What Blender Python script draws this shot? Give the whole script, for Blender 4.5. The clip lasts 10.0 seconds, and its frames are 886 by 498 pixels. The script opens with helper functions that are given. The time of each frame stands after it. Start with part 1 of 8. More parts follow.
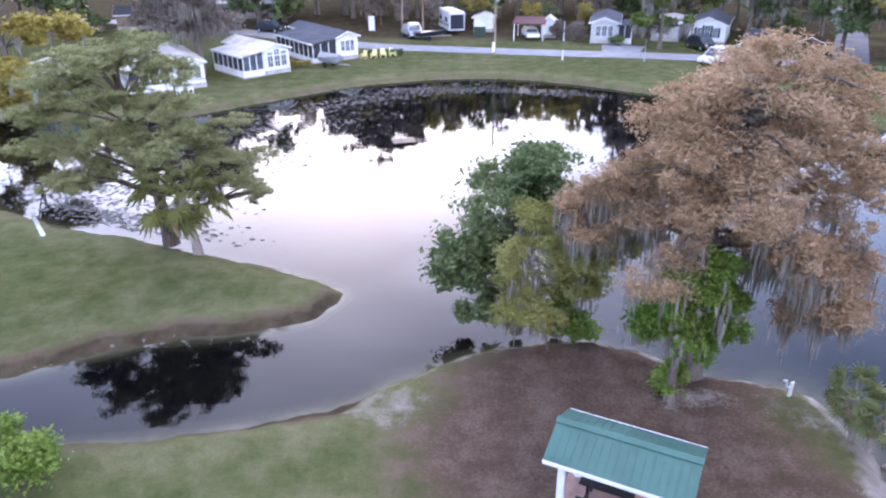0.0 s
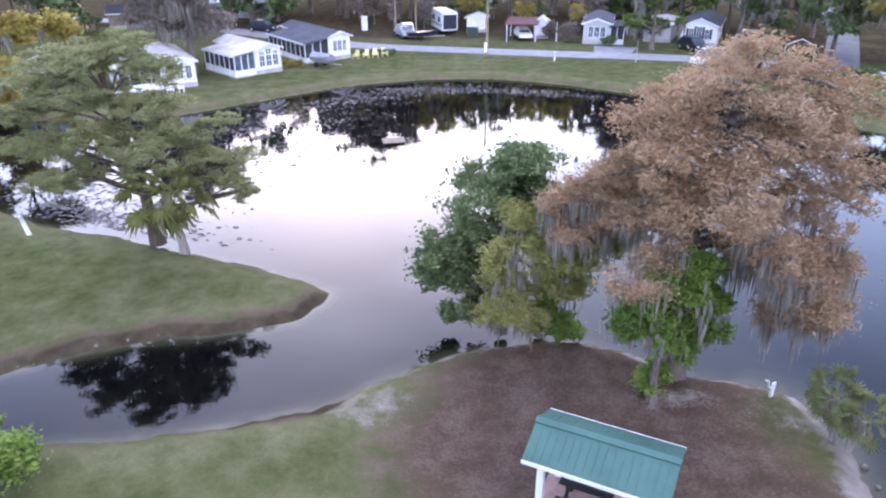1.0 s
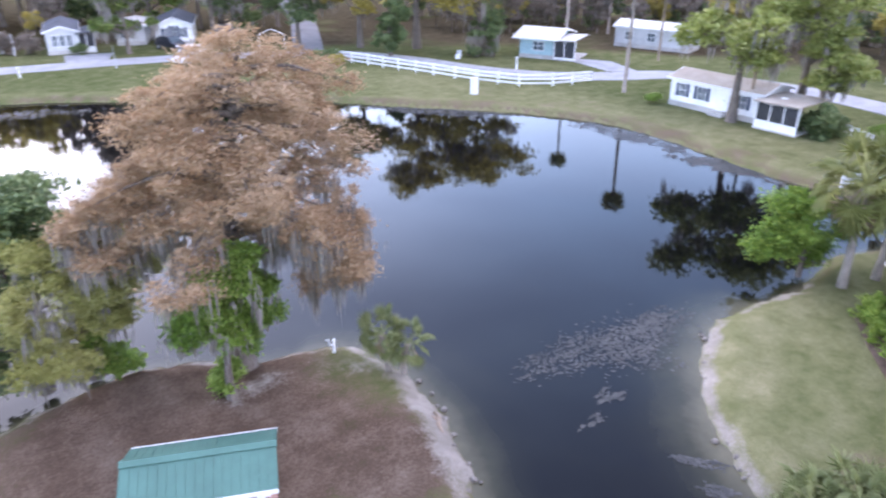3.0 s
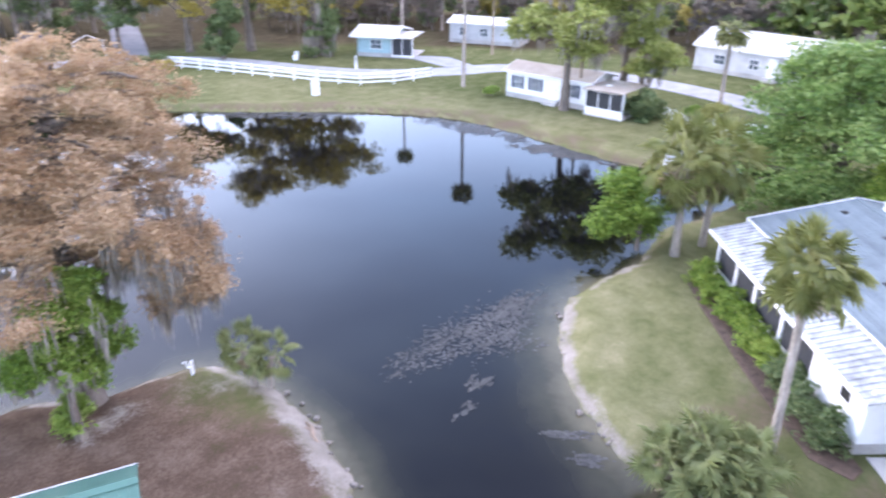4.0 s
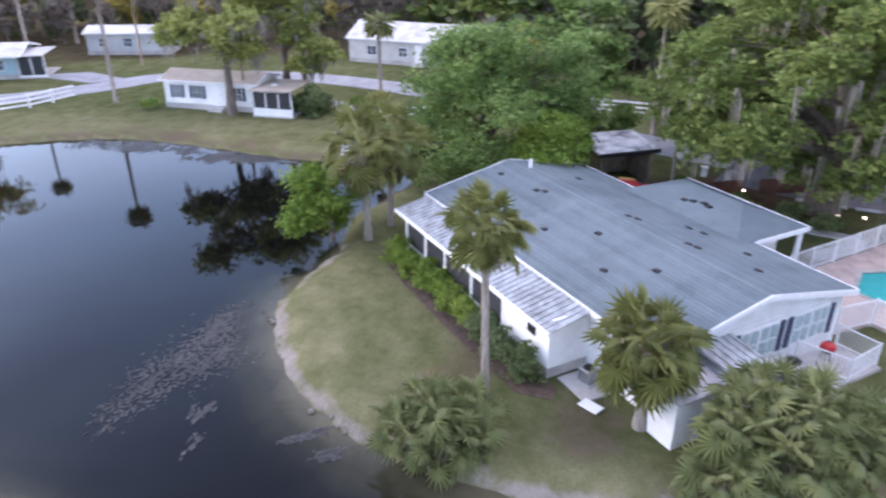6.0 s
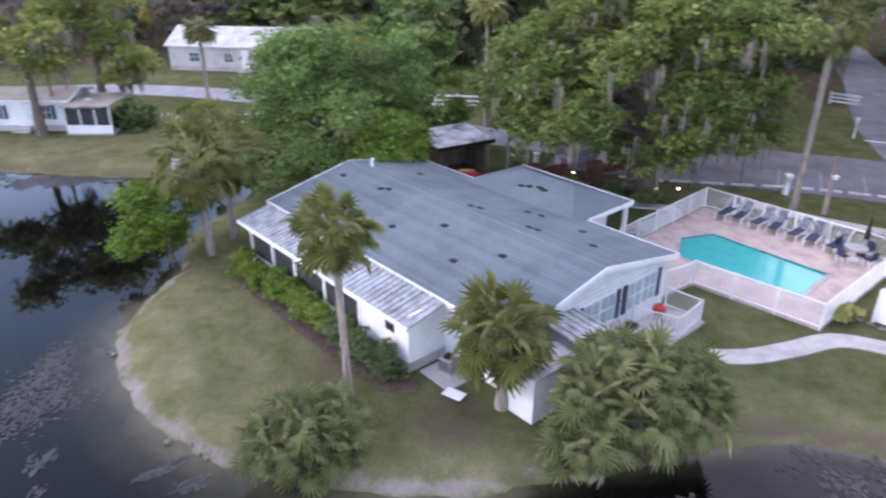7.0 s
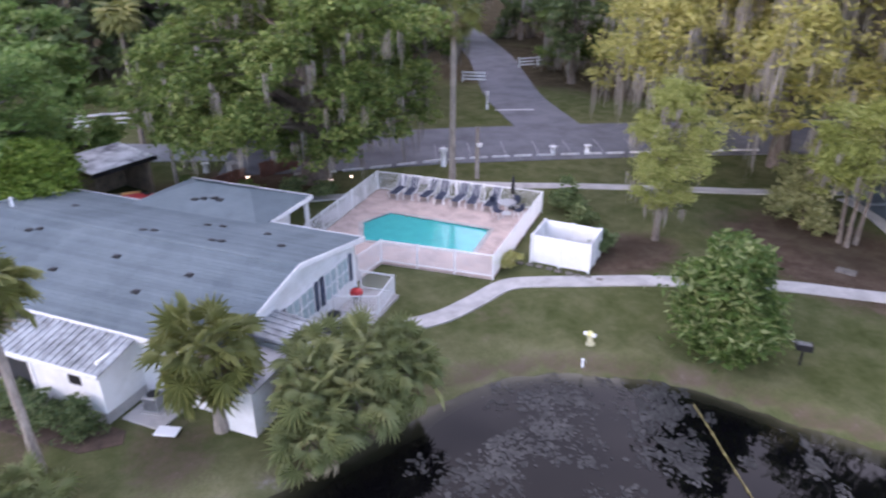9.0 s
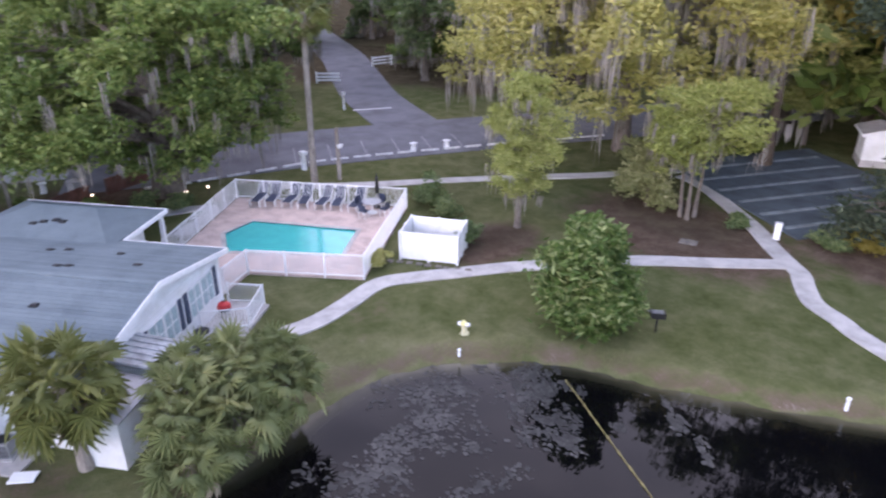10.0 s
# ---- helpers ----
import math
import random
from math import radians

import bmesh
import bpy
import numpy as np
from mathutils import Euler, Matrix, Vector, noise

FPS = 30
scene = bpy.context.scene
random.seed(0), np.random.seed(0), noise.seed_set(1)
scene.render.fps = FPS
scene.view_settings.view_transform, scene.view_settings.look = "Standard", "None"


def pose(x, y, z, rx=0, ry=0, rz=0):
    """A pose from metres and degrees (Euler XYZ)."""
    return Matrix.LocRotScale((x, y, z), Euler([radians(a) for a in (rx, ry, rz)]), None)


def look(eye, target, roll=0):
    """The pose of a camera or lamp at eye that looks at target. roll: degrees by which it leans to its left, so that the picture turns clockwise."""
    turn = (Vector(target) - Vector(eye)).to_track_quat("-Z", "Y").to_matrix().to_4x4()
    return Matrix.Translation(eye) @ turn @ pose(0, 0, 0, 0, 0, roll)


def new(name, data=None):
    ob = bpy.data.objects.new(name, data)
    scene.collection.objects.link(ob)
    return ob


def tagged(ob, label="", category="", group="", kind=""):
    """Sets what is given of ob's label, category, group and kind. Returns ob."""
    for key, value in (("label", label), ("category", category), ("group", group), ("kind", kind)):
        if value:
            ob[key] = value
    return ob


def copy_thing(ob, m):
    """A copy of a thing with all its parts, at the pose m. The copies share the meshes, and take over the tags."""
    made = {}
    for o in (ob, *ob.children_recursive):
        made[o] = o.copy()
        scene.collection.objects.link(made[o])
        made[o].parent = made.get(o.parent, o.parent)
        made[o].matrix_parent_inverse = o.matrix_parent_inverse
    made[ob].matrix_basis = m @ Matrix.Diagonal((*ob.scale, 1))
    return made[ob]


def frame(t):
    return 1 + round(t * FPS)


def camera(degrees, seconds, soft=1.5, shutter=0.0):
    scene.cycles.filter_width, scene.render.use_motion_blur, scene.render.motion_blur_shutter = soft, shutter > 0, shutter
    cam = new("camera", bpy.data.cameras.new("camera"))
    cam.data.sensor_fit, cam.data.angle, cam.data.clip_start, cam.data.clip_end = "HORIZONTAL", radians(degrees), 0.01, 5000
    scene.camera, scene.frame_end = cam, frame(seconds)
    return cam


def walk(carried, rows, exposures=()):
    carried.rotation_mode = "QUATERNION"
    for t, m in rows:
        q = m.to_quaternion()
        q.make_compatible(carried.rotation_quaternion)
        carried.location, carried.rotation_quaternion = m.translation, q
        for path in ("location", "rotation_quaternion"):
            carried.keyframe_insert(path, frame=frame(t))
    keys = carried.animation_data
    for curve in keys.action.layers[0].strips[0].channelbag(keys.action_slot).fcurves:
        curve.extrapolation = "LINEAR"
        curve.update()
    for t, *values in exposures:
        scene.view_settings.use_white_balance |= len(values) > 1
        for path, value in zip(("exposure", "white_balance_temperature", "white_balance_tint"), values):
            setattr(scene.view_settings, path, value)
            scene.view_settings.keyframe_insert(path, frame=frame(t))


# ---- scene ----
cam = camera(64.2, 10.0, soft=2.2, shutter=0.5)
PATH = [
    (0, (-0.007, 0.006, 15.998), (-0.02, 1.814, 15.144), -0.6),
    (0.5, (0.271, 0.017, 15.974), (0.264, 1.826, 15.12), -0.5),
    (1, (0.438, -0.005, 15.993), (0.438, 1.804, 15.139), -0.3),
    (1.3, (0.526, -0.036, 16.007), (0.536, 1.772, 15.152), -0.3),
    (1.5, (0.585, -0.057, 16.016), (0.621, 1.751, 15.161), -0.3),
    (1.7, (0.669, -0.118, 16.015), (0.864, 1.679, 15.159), -0.2),
    (1.85, (0.731, -0.165, 16.014), (1.082, 1.608, 15.157), -0.2),
    (2, (0.794, -0.211, 16.014), (1.287, 1.527, 15.156), -0.1),
    (2.2, (0.691, -0.232, 16.034), (1.391, 1.434, 15.175), 0.0),
    (2.35, (0.614, -0.248, 16.049), (1.445, 1.356, 15.19), 0.1),
    (2.5, (0.537, -0.263, 16.064), (1.473, 1.281, 15.204), 0.2),
    (2.7, (0.541, -0.225, 16.051), (1.578, 1.253, 15.191), 0.2),
    (3.8, (0.563, -0.016, 15.979), (1.934, 1.161, 15.12), 0.4),
    (4, (0.567, 0.023, 15.966), (2.0, 1.122, 15.107), 0.5),
    (4.5, (0.577, 0.017, 15.962), (2.128, 0.945, 15.105), 0.4),
    (5, (0.598, 0.021, 15.929), (2.245, 0.766, 15.072), 0.3),
    (5.5, (0.601, 0.016, 15.952), (2.323, 0.563, 15.096), 0.3),
    (7, (0.584, -0.04, 15.944), (2.39, -0.115, 15.089), 0.0),
    (7.5, (0.543, -0.037, 15.939), (2.329, -0.323, 15.085), 0.0),
    (8, (0.514, -0.073, 15.954), (2.255, -0.563, 15.099), -0.1),
    (8.5, (0.46, -0.107, 15.962), (2.132, -0.795, 15.106), -0.1),
    (9, (0.405, -0.15, 15.955), (1.979, -1.038, 15.098), -0.3),
    (9.5, (0.387, -0.14, 15.949), (1.854, -1.194, 15.091), -0.1),
    (10, (0.336, -0.139, 15.954), (1.697, -1.326, 15.094), -0.2),
]
# the camera's exposure drifts as it turns from the bright sky to the shade
EXPO = [(0.0, 2.4), (1.5, 2.4), (2.5, 2.55), (4.0, 3.02), (4.5, 2.9), (5.5, 2.42), (7.0, 2.14), (8.0, 2.0), (9.0, 2.02), (10.0, 2.15)]
SKY, SUN, SUN_EL, SUN_AZ = 0.145, 0.06, 18.0, -8.0
# added lobes of sky brightness: azimuth, height, narrowness, colour
SKY_LOBES = [(SUN_AZ, SUN_EL, 5.5, (4.3, 4.9, 5.7)), (150.0, 46.0, 3.0, (3.85, 3.75, 4.15))]
KELVIN = [(0.0, 6750), (1.5, 6750), (4.0, 7350), (5.5, 7400), (7.0, 7500), (8.0, 7500), (10.0, 7400)]
TINT = [(0.0, 30), (1.5, 30), (3.0, 28), (5.0, 27), (7.0, 30), (10.0, 31)]
VEIL, HAZE, HORIZON = (0.08, 0.5, 0.98), (1.5, 0.4), (2.0, 1.9, 1.7)
def along(curve, t):
    """The value of a list of (time, value) at time t."""
    for (a, va), (c, vc) in zip(curve, curve[1:]):
        if t <= c:
            return va + (vc - va) * (t - a) / (c - a)
    return curve[-1][1]


walk(cam, [(t, look(eye, target, roll)) for t, eye, target, roll in PATH], [(t, e, along(KELVIN, t), along(TINT, t)) for t, e in EXPO])

# ---- light: dusk sky after sundown, soft glow over the far bank ----
world = bpy.data.worlds.new("dusk_sky")
scene.world = world
world.use_nodes = True
wn, wl = world.node_tree.nodes, world.node_tree.links
wn.clear()
w_out = wn.new("ShaderNodeOutputWorld")
w_bg = wn.new("ShaderNodeBackground")
w_sky = wn.new("ShaderNodeTexSky")
w_sky.sky_type = "NISHITA"
w_sky.sun_disc = False
w_sky.sun_elevation = radians(SUN_EL)
w_sky.sun_rotation = radians(SUN_AZ)
w_sky.dust_density = 0.45
w_sky.air_density = 0.7
w_sky.ozone_density = 1.8
w_bg.inputs["Strength"].default_value = SKY
# a thin veil of evening cloud, thickest towards the horizon
w_dir = wn.new("ShaderNodeTexCoord")
w_sep = wn.new("ShaderNodeSeparateXYZ")
wl.new(w_dir.outputs["Generated"], w_sep.inputs[0])
w_haze = wn.new("ShaderNodeMapRange")
for k, v in enumerate((0.0, 0.8, HAZE[0], HAZE[1])):
    w_haze.inputs[k + 1].default_value = v
wl.new(w_sep.outputs[2], w_haze.inputs[0])
w_noise = wn.new("ShaderNodeTexNoise")
w_noise.inputs["Scale"].default_value = 3.2
w_noise.inputs["Detail"].default_value = 5.0
w_flat = wn.new("ShaderNodeMapping")
w_flat.inputs["Scale"].default_value = (1, 1, 3.5)
wl.new(w_dir.outputs["Generated"], w_flat.inputs[0])
wl.new(w_flat.outputs[0], w_noise.inputs["Vector"])
w_cloud = wn.new("ShaderNodeMapRange")
for k, v in enumerate((0.35, 0.68, 0.7, 1.35)):
    w_cloud.inputs[k + 1].default_value = v
wl.new(w_noise.outputs[0], w_cloud.inputs[0])
w_mul = wn.new("ShaderNodeMath")
w_mul.operation = "MULTIPLY"
wl.new(w_haze.outputs[0], w_mul.inputs[0])
wl.new(w_cloud.outputs[0], w_mul.inputs[1])
w_add = wn.new("ShaderNodeMix")
w_add.data_type, w_add.blend_type = "RGBA", "ADD"
w_add.clamp_factor = False
wl.new(w_mul.outputs[0], w_add.inputs[0])
w_add.inputs[7].default_value = (*VEIL, 1)
wl.new(w_sky.outputs[0], w_add.inputs[6])
# bright lobe round the low sun; a paler unseen one is added opposite as fill
w_low = wn.new("ShaderNodeMapRange")
for k, v in enumerate((0.0, 0.36, 1.0, 0.0)):
    w_low.inputs[k + 1].default_value = v
wl.new(w_sep.outputs[2], w_low.inputs[0])
w_white = wn.new("ShaderNodeMix")
w_white.data_type, w_white.blend_type = "RGBA", "ADD"
wl.new(w_low.outputs[0], w_white.inputs[0])
wl.new(w_add.outputs[2], w_white.inputs[6])
w_white.inputs[7].default_value = (*HORIZON, 1)
w_last = w_white.outputs[2]
for az, el, narrow, colour in SKY_LOBES:
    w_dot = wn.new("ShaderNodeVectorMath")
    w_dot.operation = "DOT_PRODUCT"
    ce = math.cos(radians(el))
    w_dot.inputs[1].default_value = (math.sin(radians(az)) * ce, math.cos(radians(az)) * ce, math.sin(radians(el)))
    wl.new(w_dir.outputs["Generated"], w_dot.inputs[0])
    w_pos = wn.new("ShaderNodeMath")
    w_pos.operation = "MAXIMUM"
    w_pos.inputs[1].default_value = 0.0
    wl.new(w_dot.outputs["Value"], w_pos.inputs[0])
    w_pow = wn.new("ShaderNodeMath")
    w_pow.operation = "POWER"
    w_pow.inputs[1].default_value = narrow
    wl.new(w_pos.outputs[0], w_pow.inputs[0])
    w_lobe = wn.new("ShaderNodeMath")
    w_lobe.operation = "MULTIPLY"
    wl.new(w_pow.outputs[0], w_lobe.inputs[0])
    wl.new(w_cloud.outputs[0], w_lobe.inputs[1])
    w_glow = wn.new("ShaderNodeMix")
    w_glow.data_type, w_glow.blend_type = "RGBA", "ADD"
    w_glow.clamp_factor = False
    wl.new(w_lobe.outputs[0], w_glow.inputs[0])
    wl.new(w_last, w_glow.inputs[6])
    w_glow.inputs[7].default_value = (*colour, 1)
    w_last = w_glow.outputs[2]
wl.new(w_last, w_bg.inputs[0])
wl.new(w_bg.outputs[0], w_out.inputs[0])
sun = new("sun", bpy.data.lights.new("sun", "SUN"))
sun.data.energy = SUN
sun.data.angle = radians(170)
sun.data.color = (1.0, 0.93, 0.85)
sun.matrix_world = look((math.sin(radians(SUN_AZ)) * 50, math.cos(radians(SUN_AZ)) * 50, 50 * math.tan(radians(SUN_EL))), (0, 0, 0))


# ---- materials ----
def node_mat(name, rough=0.7, metal=0.0, spec=0.4):
    m = bpy.data.materials.new(name)
    m.use_nodes = True
    b = m.node_tree.nodes["Principled BSDF"]
    b.inputs["Roughness"].default_value = rough
    b.inputs["Metallic"].default_value = metal
    b.inputs["Specular IOR Level"].default_value = spec
    return m, m.node_tree.nodes, m.node_tree.links, b


def noise_node(n, l, scale, detail=4.0, rough=0.6, coord="Object", stretch=None):
    tc = n.new("ShaderNodeTexCoord")
    tx = n.new("ShaderNodeTexNoise")
    tx.inputs["Scale"].default_value = scale
    tx.inputs["Detail"].default_value = detail
    tx.inputs["Roughness"].default_value = rough
    if coord == "World":
        g = n.new("ShaderNodeNewGeometry")
        src = g.outputs["Position"]
    else:
        src = tc.outputs[coord]
    if stretch:
        mp = n.new("ShaderNodeMapping")
        mp.inputs["Scale"].default_value = stretch
        l.new(src, mp.inputs[0])
        src = mp.outputs[0]
    l.new(src, tx.inputs["Vector"])
    return tx


def ramp(n, l, src, stops):
    r = n.new("ShaderNodeValToRGB")
    el = r.color_ramp.elements
    while len(el) < len(stops):
        el.new(0.5)
    for e, (p, c) in zip(el, stops):
        e.position = p
        e.color = (*c, 1) if len(c) == 3 else c
    l.new(src, r.inputs[0])
    return r


def mix_rgb(n, l, fac, a, b, kind="MIX"):
    m = n.new("ShaderNodeMix")
    m.data_type = "RGBA"
    m.blend_type = kind
    for s, v in ((m.inputs[0], fac), (m.inputs[6], a), (m.inputs[7], b)):
        if hasattr(v, "is_output"):
            l.new(v, s)
        elif isinstance(v, (int, float)):
            s.default_value = v
        else:
            s.default_value = (*v, 1)
    return m.outputs[2]


def math_node(n, l, op, a, b=0.0, clamp=False):
    m = n.new("ShaderNodeMath")
    m.operation = op
    m.use_clamp = clamp
    for s, v in zip(m.inputs, (a, b)):
        if hasattr(v, "is_output"):
            l.new(v, s)
        else:
            s.default_value = v
    return m.outputs[0]


def bump(n, l, b, src, strength=0.3, dist=0.02):
    bp = n.new("ShaderNodeBump")
    bp.inputs["Strength"].default_value = strength
    bp.inputs["Distance"].default_value = dist
    l.new(src, bp.inputs["Height"])
    l.new(bp.outputs[0], b.inputs["Normal"])


def plain(name, col, rough=0.7, metal=0.0, vary=0.15, scale=3.0, grain=40.0, bmp=0.15, spec=0.4, stain=None):
    """A painted, plastic or mineral surface: a base colour, broad stains and fine grain."""
    m, n, l, b = node_mat(name, rough, metal, spec)
    big = noise_node(n, l, scale, 5, 0.65, "World")
    fine = noise_node(n, l, grain, 3, 0.6, "World")
    dark = tuple(c * (1 - vary) for c in (stain or col)) if not stain else stain
    light = tuple(min(1, c * (1 + vary * 0.5)) for c in col)
    c1 = ramp(n, l, big.outputs[0], [(0.33, dark), (0.6, light)]).outputs[0]
    c2 = mix_rgb(n, l, vary * 0.8, c1, ramp(n, l, fine.outputs[0], [(0.3, (0.25, 0.25, 0.25)), (0.7, (0.8, 0.8, 0.8))]).outputs[0], "OVERLAY")
    l.new(c2, b.inputs["Base Color"])
    if bmp:
        bump(n, l, b, fine.outputs[0], bmp, 0.01)
    return m


def leafy(name, dark, light, tip, trans=0.35, scale=0.35, spec=0.35):
    """Foliage: colour varies leaf by leaf and in broad patches, light shines through."""
    m, n, l, b = node_mat(name, 0.55, 0, spec)
    geo = n.new("ShaderNodeNewGeometry")
    info = n.new("ShaderNodeObjectInfo")
    patch = noise_node(n, l, scale, 3, 0.6, "World")
    f = math_node(n, l, "ADD", math_node(n, l, "MULTIPLY", geo.outputs["Random Per Island"], 0.45), math_node(n, l, "MULTIPLY", patch.outputs[0], 0.75))
    f = math_node(n, l, "ADD", f, math_node(n, l, "MULTIPLY", info.outputs["Random"], 0.12))
    c = ramp(n, l, f, [(0.25, dark), (0.62, light), (0.95, tip)]).outputs[0]
    l.new(c, b.inputs["Base Color"])
    tr = n.new("ShaderNodeBsdfTranslucent")
    l.new(c, tr.inputs[0])
    mx = n.new("ShaderNodeMixShader")
    mx.inputs[0].default_value = trans
    l.new(b.outputs[0], mx.inputs[1])
    l.new(tr.outputs[0], mx.inputs[2])
    l.new(mx.outputs[0], n["Material Output"].inputs[0])
    return m


def bark_mat(name, dark, light):
    m, n, l, b = node_mat(name, 0.9, 0, 0.2)
    t = noise_node(n, l, 3.0, 6, 0.7, "World", (3, 3, 0.6))
    l.new(ramp(n, l, t.outputs[0], [(0.3, dark), (0.7, light)]).outputs[0], b.inputs["Base Color"])
    bump(n, l, b, t.outputs[0], 0.6, 0.05)
    return m


def ground_mat():
    m, n, l, b = node_mat("lawn_and_bank", 1.0, 0, 0.0)

    def att(name):
        a = n.new("ShaderNodeAttribute")
        a.attribute_name = name
        return a.outputs["Fac"]

    big = noise_node(n, l, 0.09, 5, 0.6, "World")
    mid = noise_node(n, l, 0.7, 6, 0.7, "World")
    fine = noise_node(n, l, 9.0, 5, 0.7, "World")
    blade = noise_node(n, l, 45.0, 3, 0.7, "World")
    g1 = ramp(n, l, mid.outputs[0], [(0.3, (0.05, 0.062, 0.022)), (0.5, (0.09, 0.1, 0.043)), (0.72, (0.14, 0.138, 0.075))]).outputs[0]
    g2 = ramp(n, l, mid.outputs[0], [(0.3, (0.12, 0.125, 0.056)), (0.7, (0.24, 0.213, 0.127))]).outputs[0]
    gb = math_node(n, l, "ADD", math_node(n, l, "MULTIPLY", math_node(n, l, "SUBTRACT", big.outputs[0], 0.5), 1.6), att("dry"), True)
    grass = mix_rgb(n, l, gb, g1, g2)
    wear = math_node(n, l, "MULTIPLY", math_node(n, l, "SUBTRACT", fine.outputs[0], 0.42), 1.2, True)
    grass = mix_rgb(n, l, wear, grass, (0.05, 0.075, 0.02))
    litter = math_node(n, l, "ADD", math_node(n, l, "MULTIPLY", fine.outputs[0], 0.45), math_node(n, l, "MULTIPLY", mid.outputs[0], 0.55))
    straw = ramp(n, l, litter, [(0.34, (0.058, 0.038, 0.027)), (0.5, (0.1, 0.069, 0.05)), (0.66, (0.17, 0.13, 0.1))]).outputs[0]
    sand = ramp(n, l, mid.outputs[0], [(0.25, (0.15, 0.13, 0.105)), (0.55, (0.25, 0.222, 0.19)), (0.8, (0.36, 0.33, 0.295))]).outputs[0]
    bed = ramp(n, l, mid.outputs[0], [(0.3, (0.035, 0.028, 0.018)), (0.7, (0.1, 0.08, 0.05))]).outputs[0]

    def edged(name, amount=0.8):
        k = math_node(n, l, "ADD", att(name), math_node(n, l, "MULTIPLY", math_node(n, l, "SUBTRACT", mid.outputs[0], 0.5), amount))
        k = math_node(n, l, "ADD", k, math_node(n, l, "MULTIPLY", math_node(n, l, "SUBTRACT", fine.outputs[0], 0.5), amount * 0.7))
        return math_node(n, l, "MULTIPLY", math_node(n, l, "SUBTRACT", k, 0.35), 3.2, True)

    c = mix_rgb(n, l, edged("straw"), grass, straw)
    c = mix_rgb(n, l, edged("sand", 1.0), c, sand)
    c = mix_rgb(n, l, edged("mud_shade", 0.5), c, bed)
    c = mix_rgb(n, l, 0.35, c, ramp(n, l, blade.outputs[0], [(0.3, (0.2, 0.2, 0.2)), (0.7, (0.8, 0.8, 0.8))]).outputs[0], "OVERLAY")
    l.new(c, b.inputs["Base Color"])
    h = math_node(n, l, "ADD", fine.outputs[0], math_node(n, l, "MULTIPLY", blade.outputs[0], 0.4))
    bump(n, l, b, h, 0.7, 0.06)
    return m


def water_mat():
    m, n, l, b = node_mat("pond_water", 0.02, 0, 0.34)
    b.inputs["IOR"].default_value = 1.33
    a = n.new("ShaderNodeAttribute")
    a.attribute_name = "shallow"
    mid = noise_node(n, l, 0.5, 5, 0.65, "World")
    k = math_node(n, l, "ADD", a.outputs["Fac"], math_node(n, l, "MULTIPLY", math_node(n, l, "SUBTRACT", mid.outputs[0], 0.5), 0.5), True)
    c = ramp(n, l, k, [(0.0, (0.002, 0.002, 0.0025)), (0.3, (0.007, 0.007, 0.005)), (0.65, (0.03, 0.029, 0.017)), (1.0, (0.1, 0.09, 0.058))]).outputs[0]
    l.new(c, b.inputs["Base Color"])
    r1 = noise_node(n, l, 0.9, 3, 0.5, "World", (1, 2.2, 1))
    r2 = noise_node(n, l, 6.0, 2, 0.5, "World", (1, 1.7, 1))
    h = math_node(n, l, "ADD", r1.outputs[0], math_node(n, l, "MULTIPLY", r2.outputs[0], 0.08))
    bump(n, l, b, h, 0.05, 0.05)
    return m


def shingle_mat(name, dark, light):
    m, n, l, b = node_mat(name, 0.9, 0, 0.25)
    info = n.new("ShaderNodeObjectInfo")
    geo = n.new("ShaderNodeNewGeometry")
    big = noise_node(n, l, 0.5, 5, 0.7, "World")
    fine = noise_node(n, l, 30, 4, 0.7, "World")
    f = math_node(n, l, "ADD", math_node(n, l, "MULTIPLY", geo.outputs["Random Per Island"], 0.16), math_node(n, l, "MULTIPLY", big.outputs[0], 0.84))
    f = math_node(n, l, "ADD", f, math_node(n, l, "MULTIPLY", math_node(n, l, "SUBTRACT", info.outputs["Random"], 0.5), 0.25))
    c = ramp(n, l, f, [(0.25, dark), (0.75, light)]).outputs[0]
    c = mix_rgb(n, l, 0.3, c, ramp(n, l, fine.outputs[0], [(0.3, (0.2, 0.2, 0.2)), (0.7, (0.8, 0.8, 0.8))]).outputs[0], "OVERLAY")
    l.new(c, b.inputs["Base Color"])
    bump(n, l, b, fine.outputs[0], 0.4, 0.01)
    return m


def glass_mat(name, col, rough=0.05, low=0.6):
    m, n, l, b = node_mat(name, rough, 0, 0.6)
    t = noise_node(n, l, 1.5, 2, 0.5, "World")
    l.new(ramp(n, l, t.outputs[0], [(0.3, tuple(c * low for c in col)), (0.7, col)]).outputs[0], b.inputs["Base Color"])
    return m


GROUND, WATER = ground_mat(), water_mat()
WHITE = plain("white_painted_siding", (0.8, 0.8, 0.8), 0.55, vary=0.1, scale=0.8, stain=(0.68, 0.68, 0.66))
# grey-white for the far homes, with the trees' shade mixed into the colour
OFFWHITE = plain("grey_shaded_siding", (0.5, 0.5, 0.5), 0.6, vary=0.15, scale=0.8)
VINYL = plain("white_vinyl", (0.8, 0.8, 0.8), 0.4, vary=0.08, scale=1.2)
TRIM = plain("white_trim", (0.78, 0.78, 0.78), 0.45, vary=0.08)
SHINGLE = shingle_mat("grey_asphalt_shingles", (0.085, 0.112, 0.124), (0.15, 0.187, 0.2))
DARKROOF = shingle_mat("charcoal_shingles", (0.05, 0.055, 0.065), (0.11, 0.12, 0.14))
TANROOF = shingle_mat("weathered_tan_roof", (0.24, 0.19, 0.15), (0.48, 0.42, 0.36))
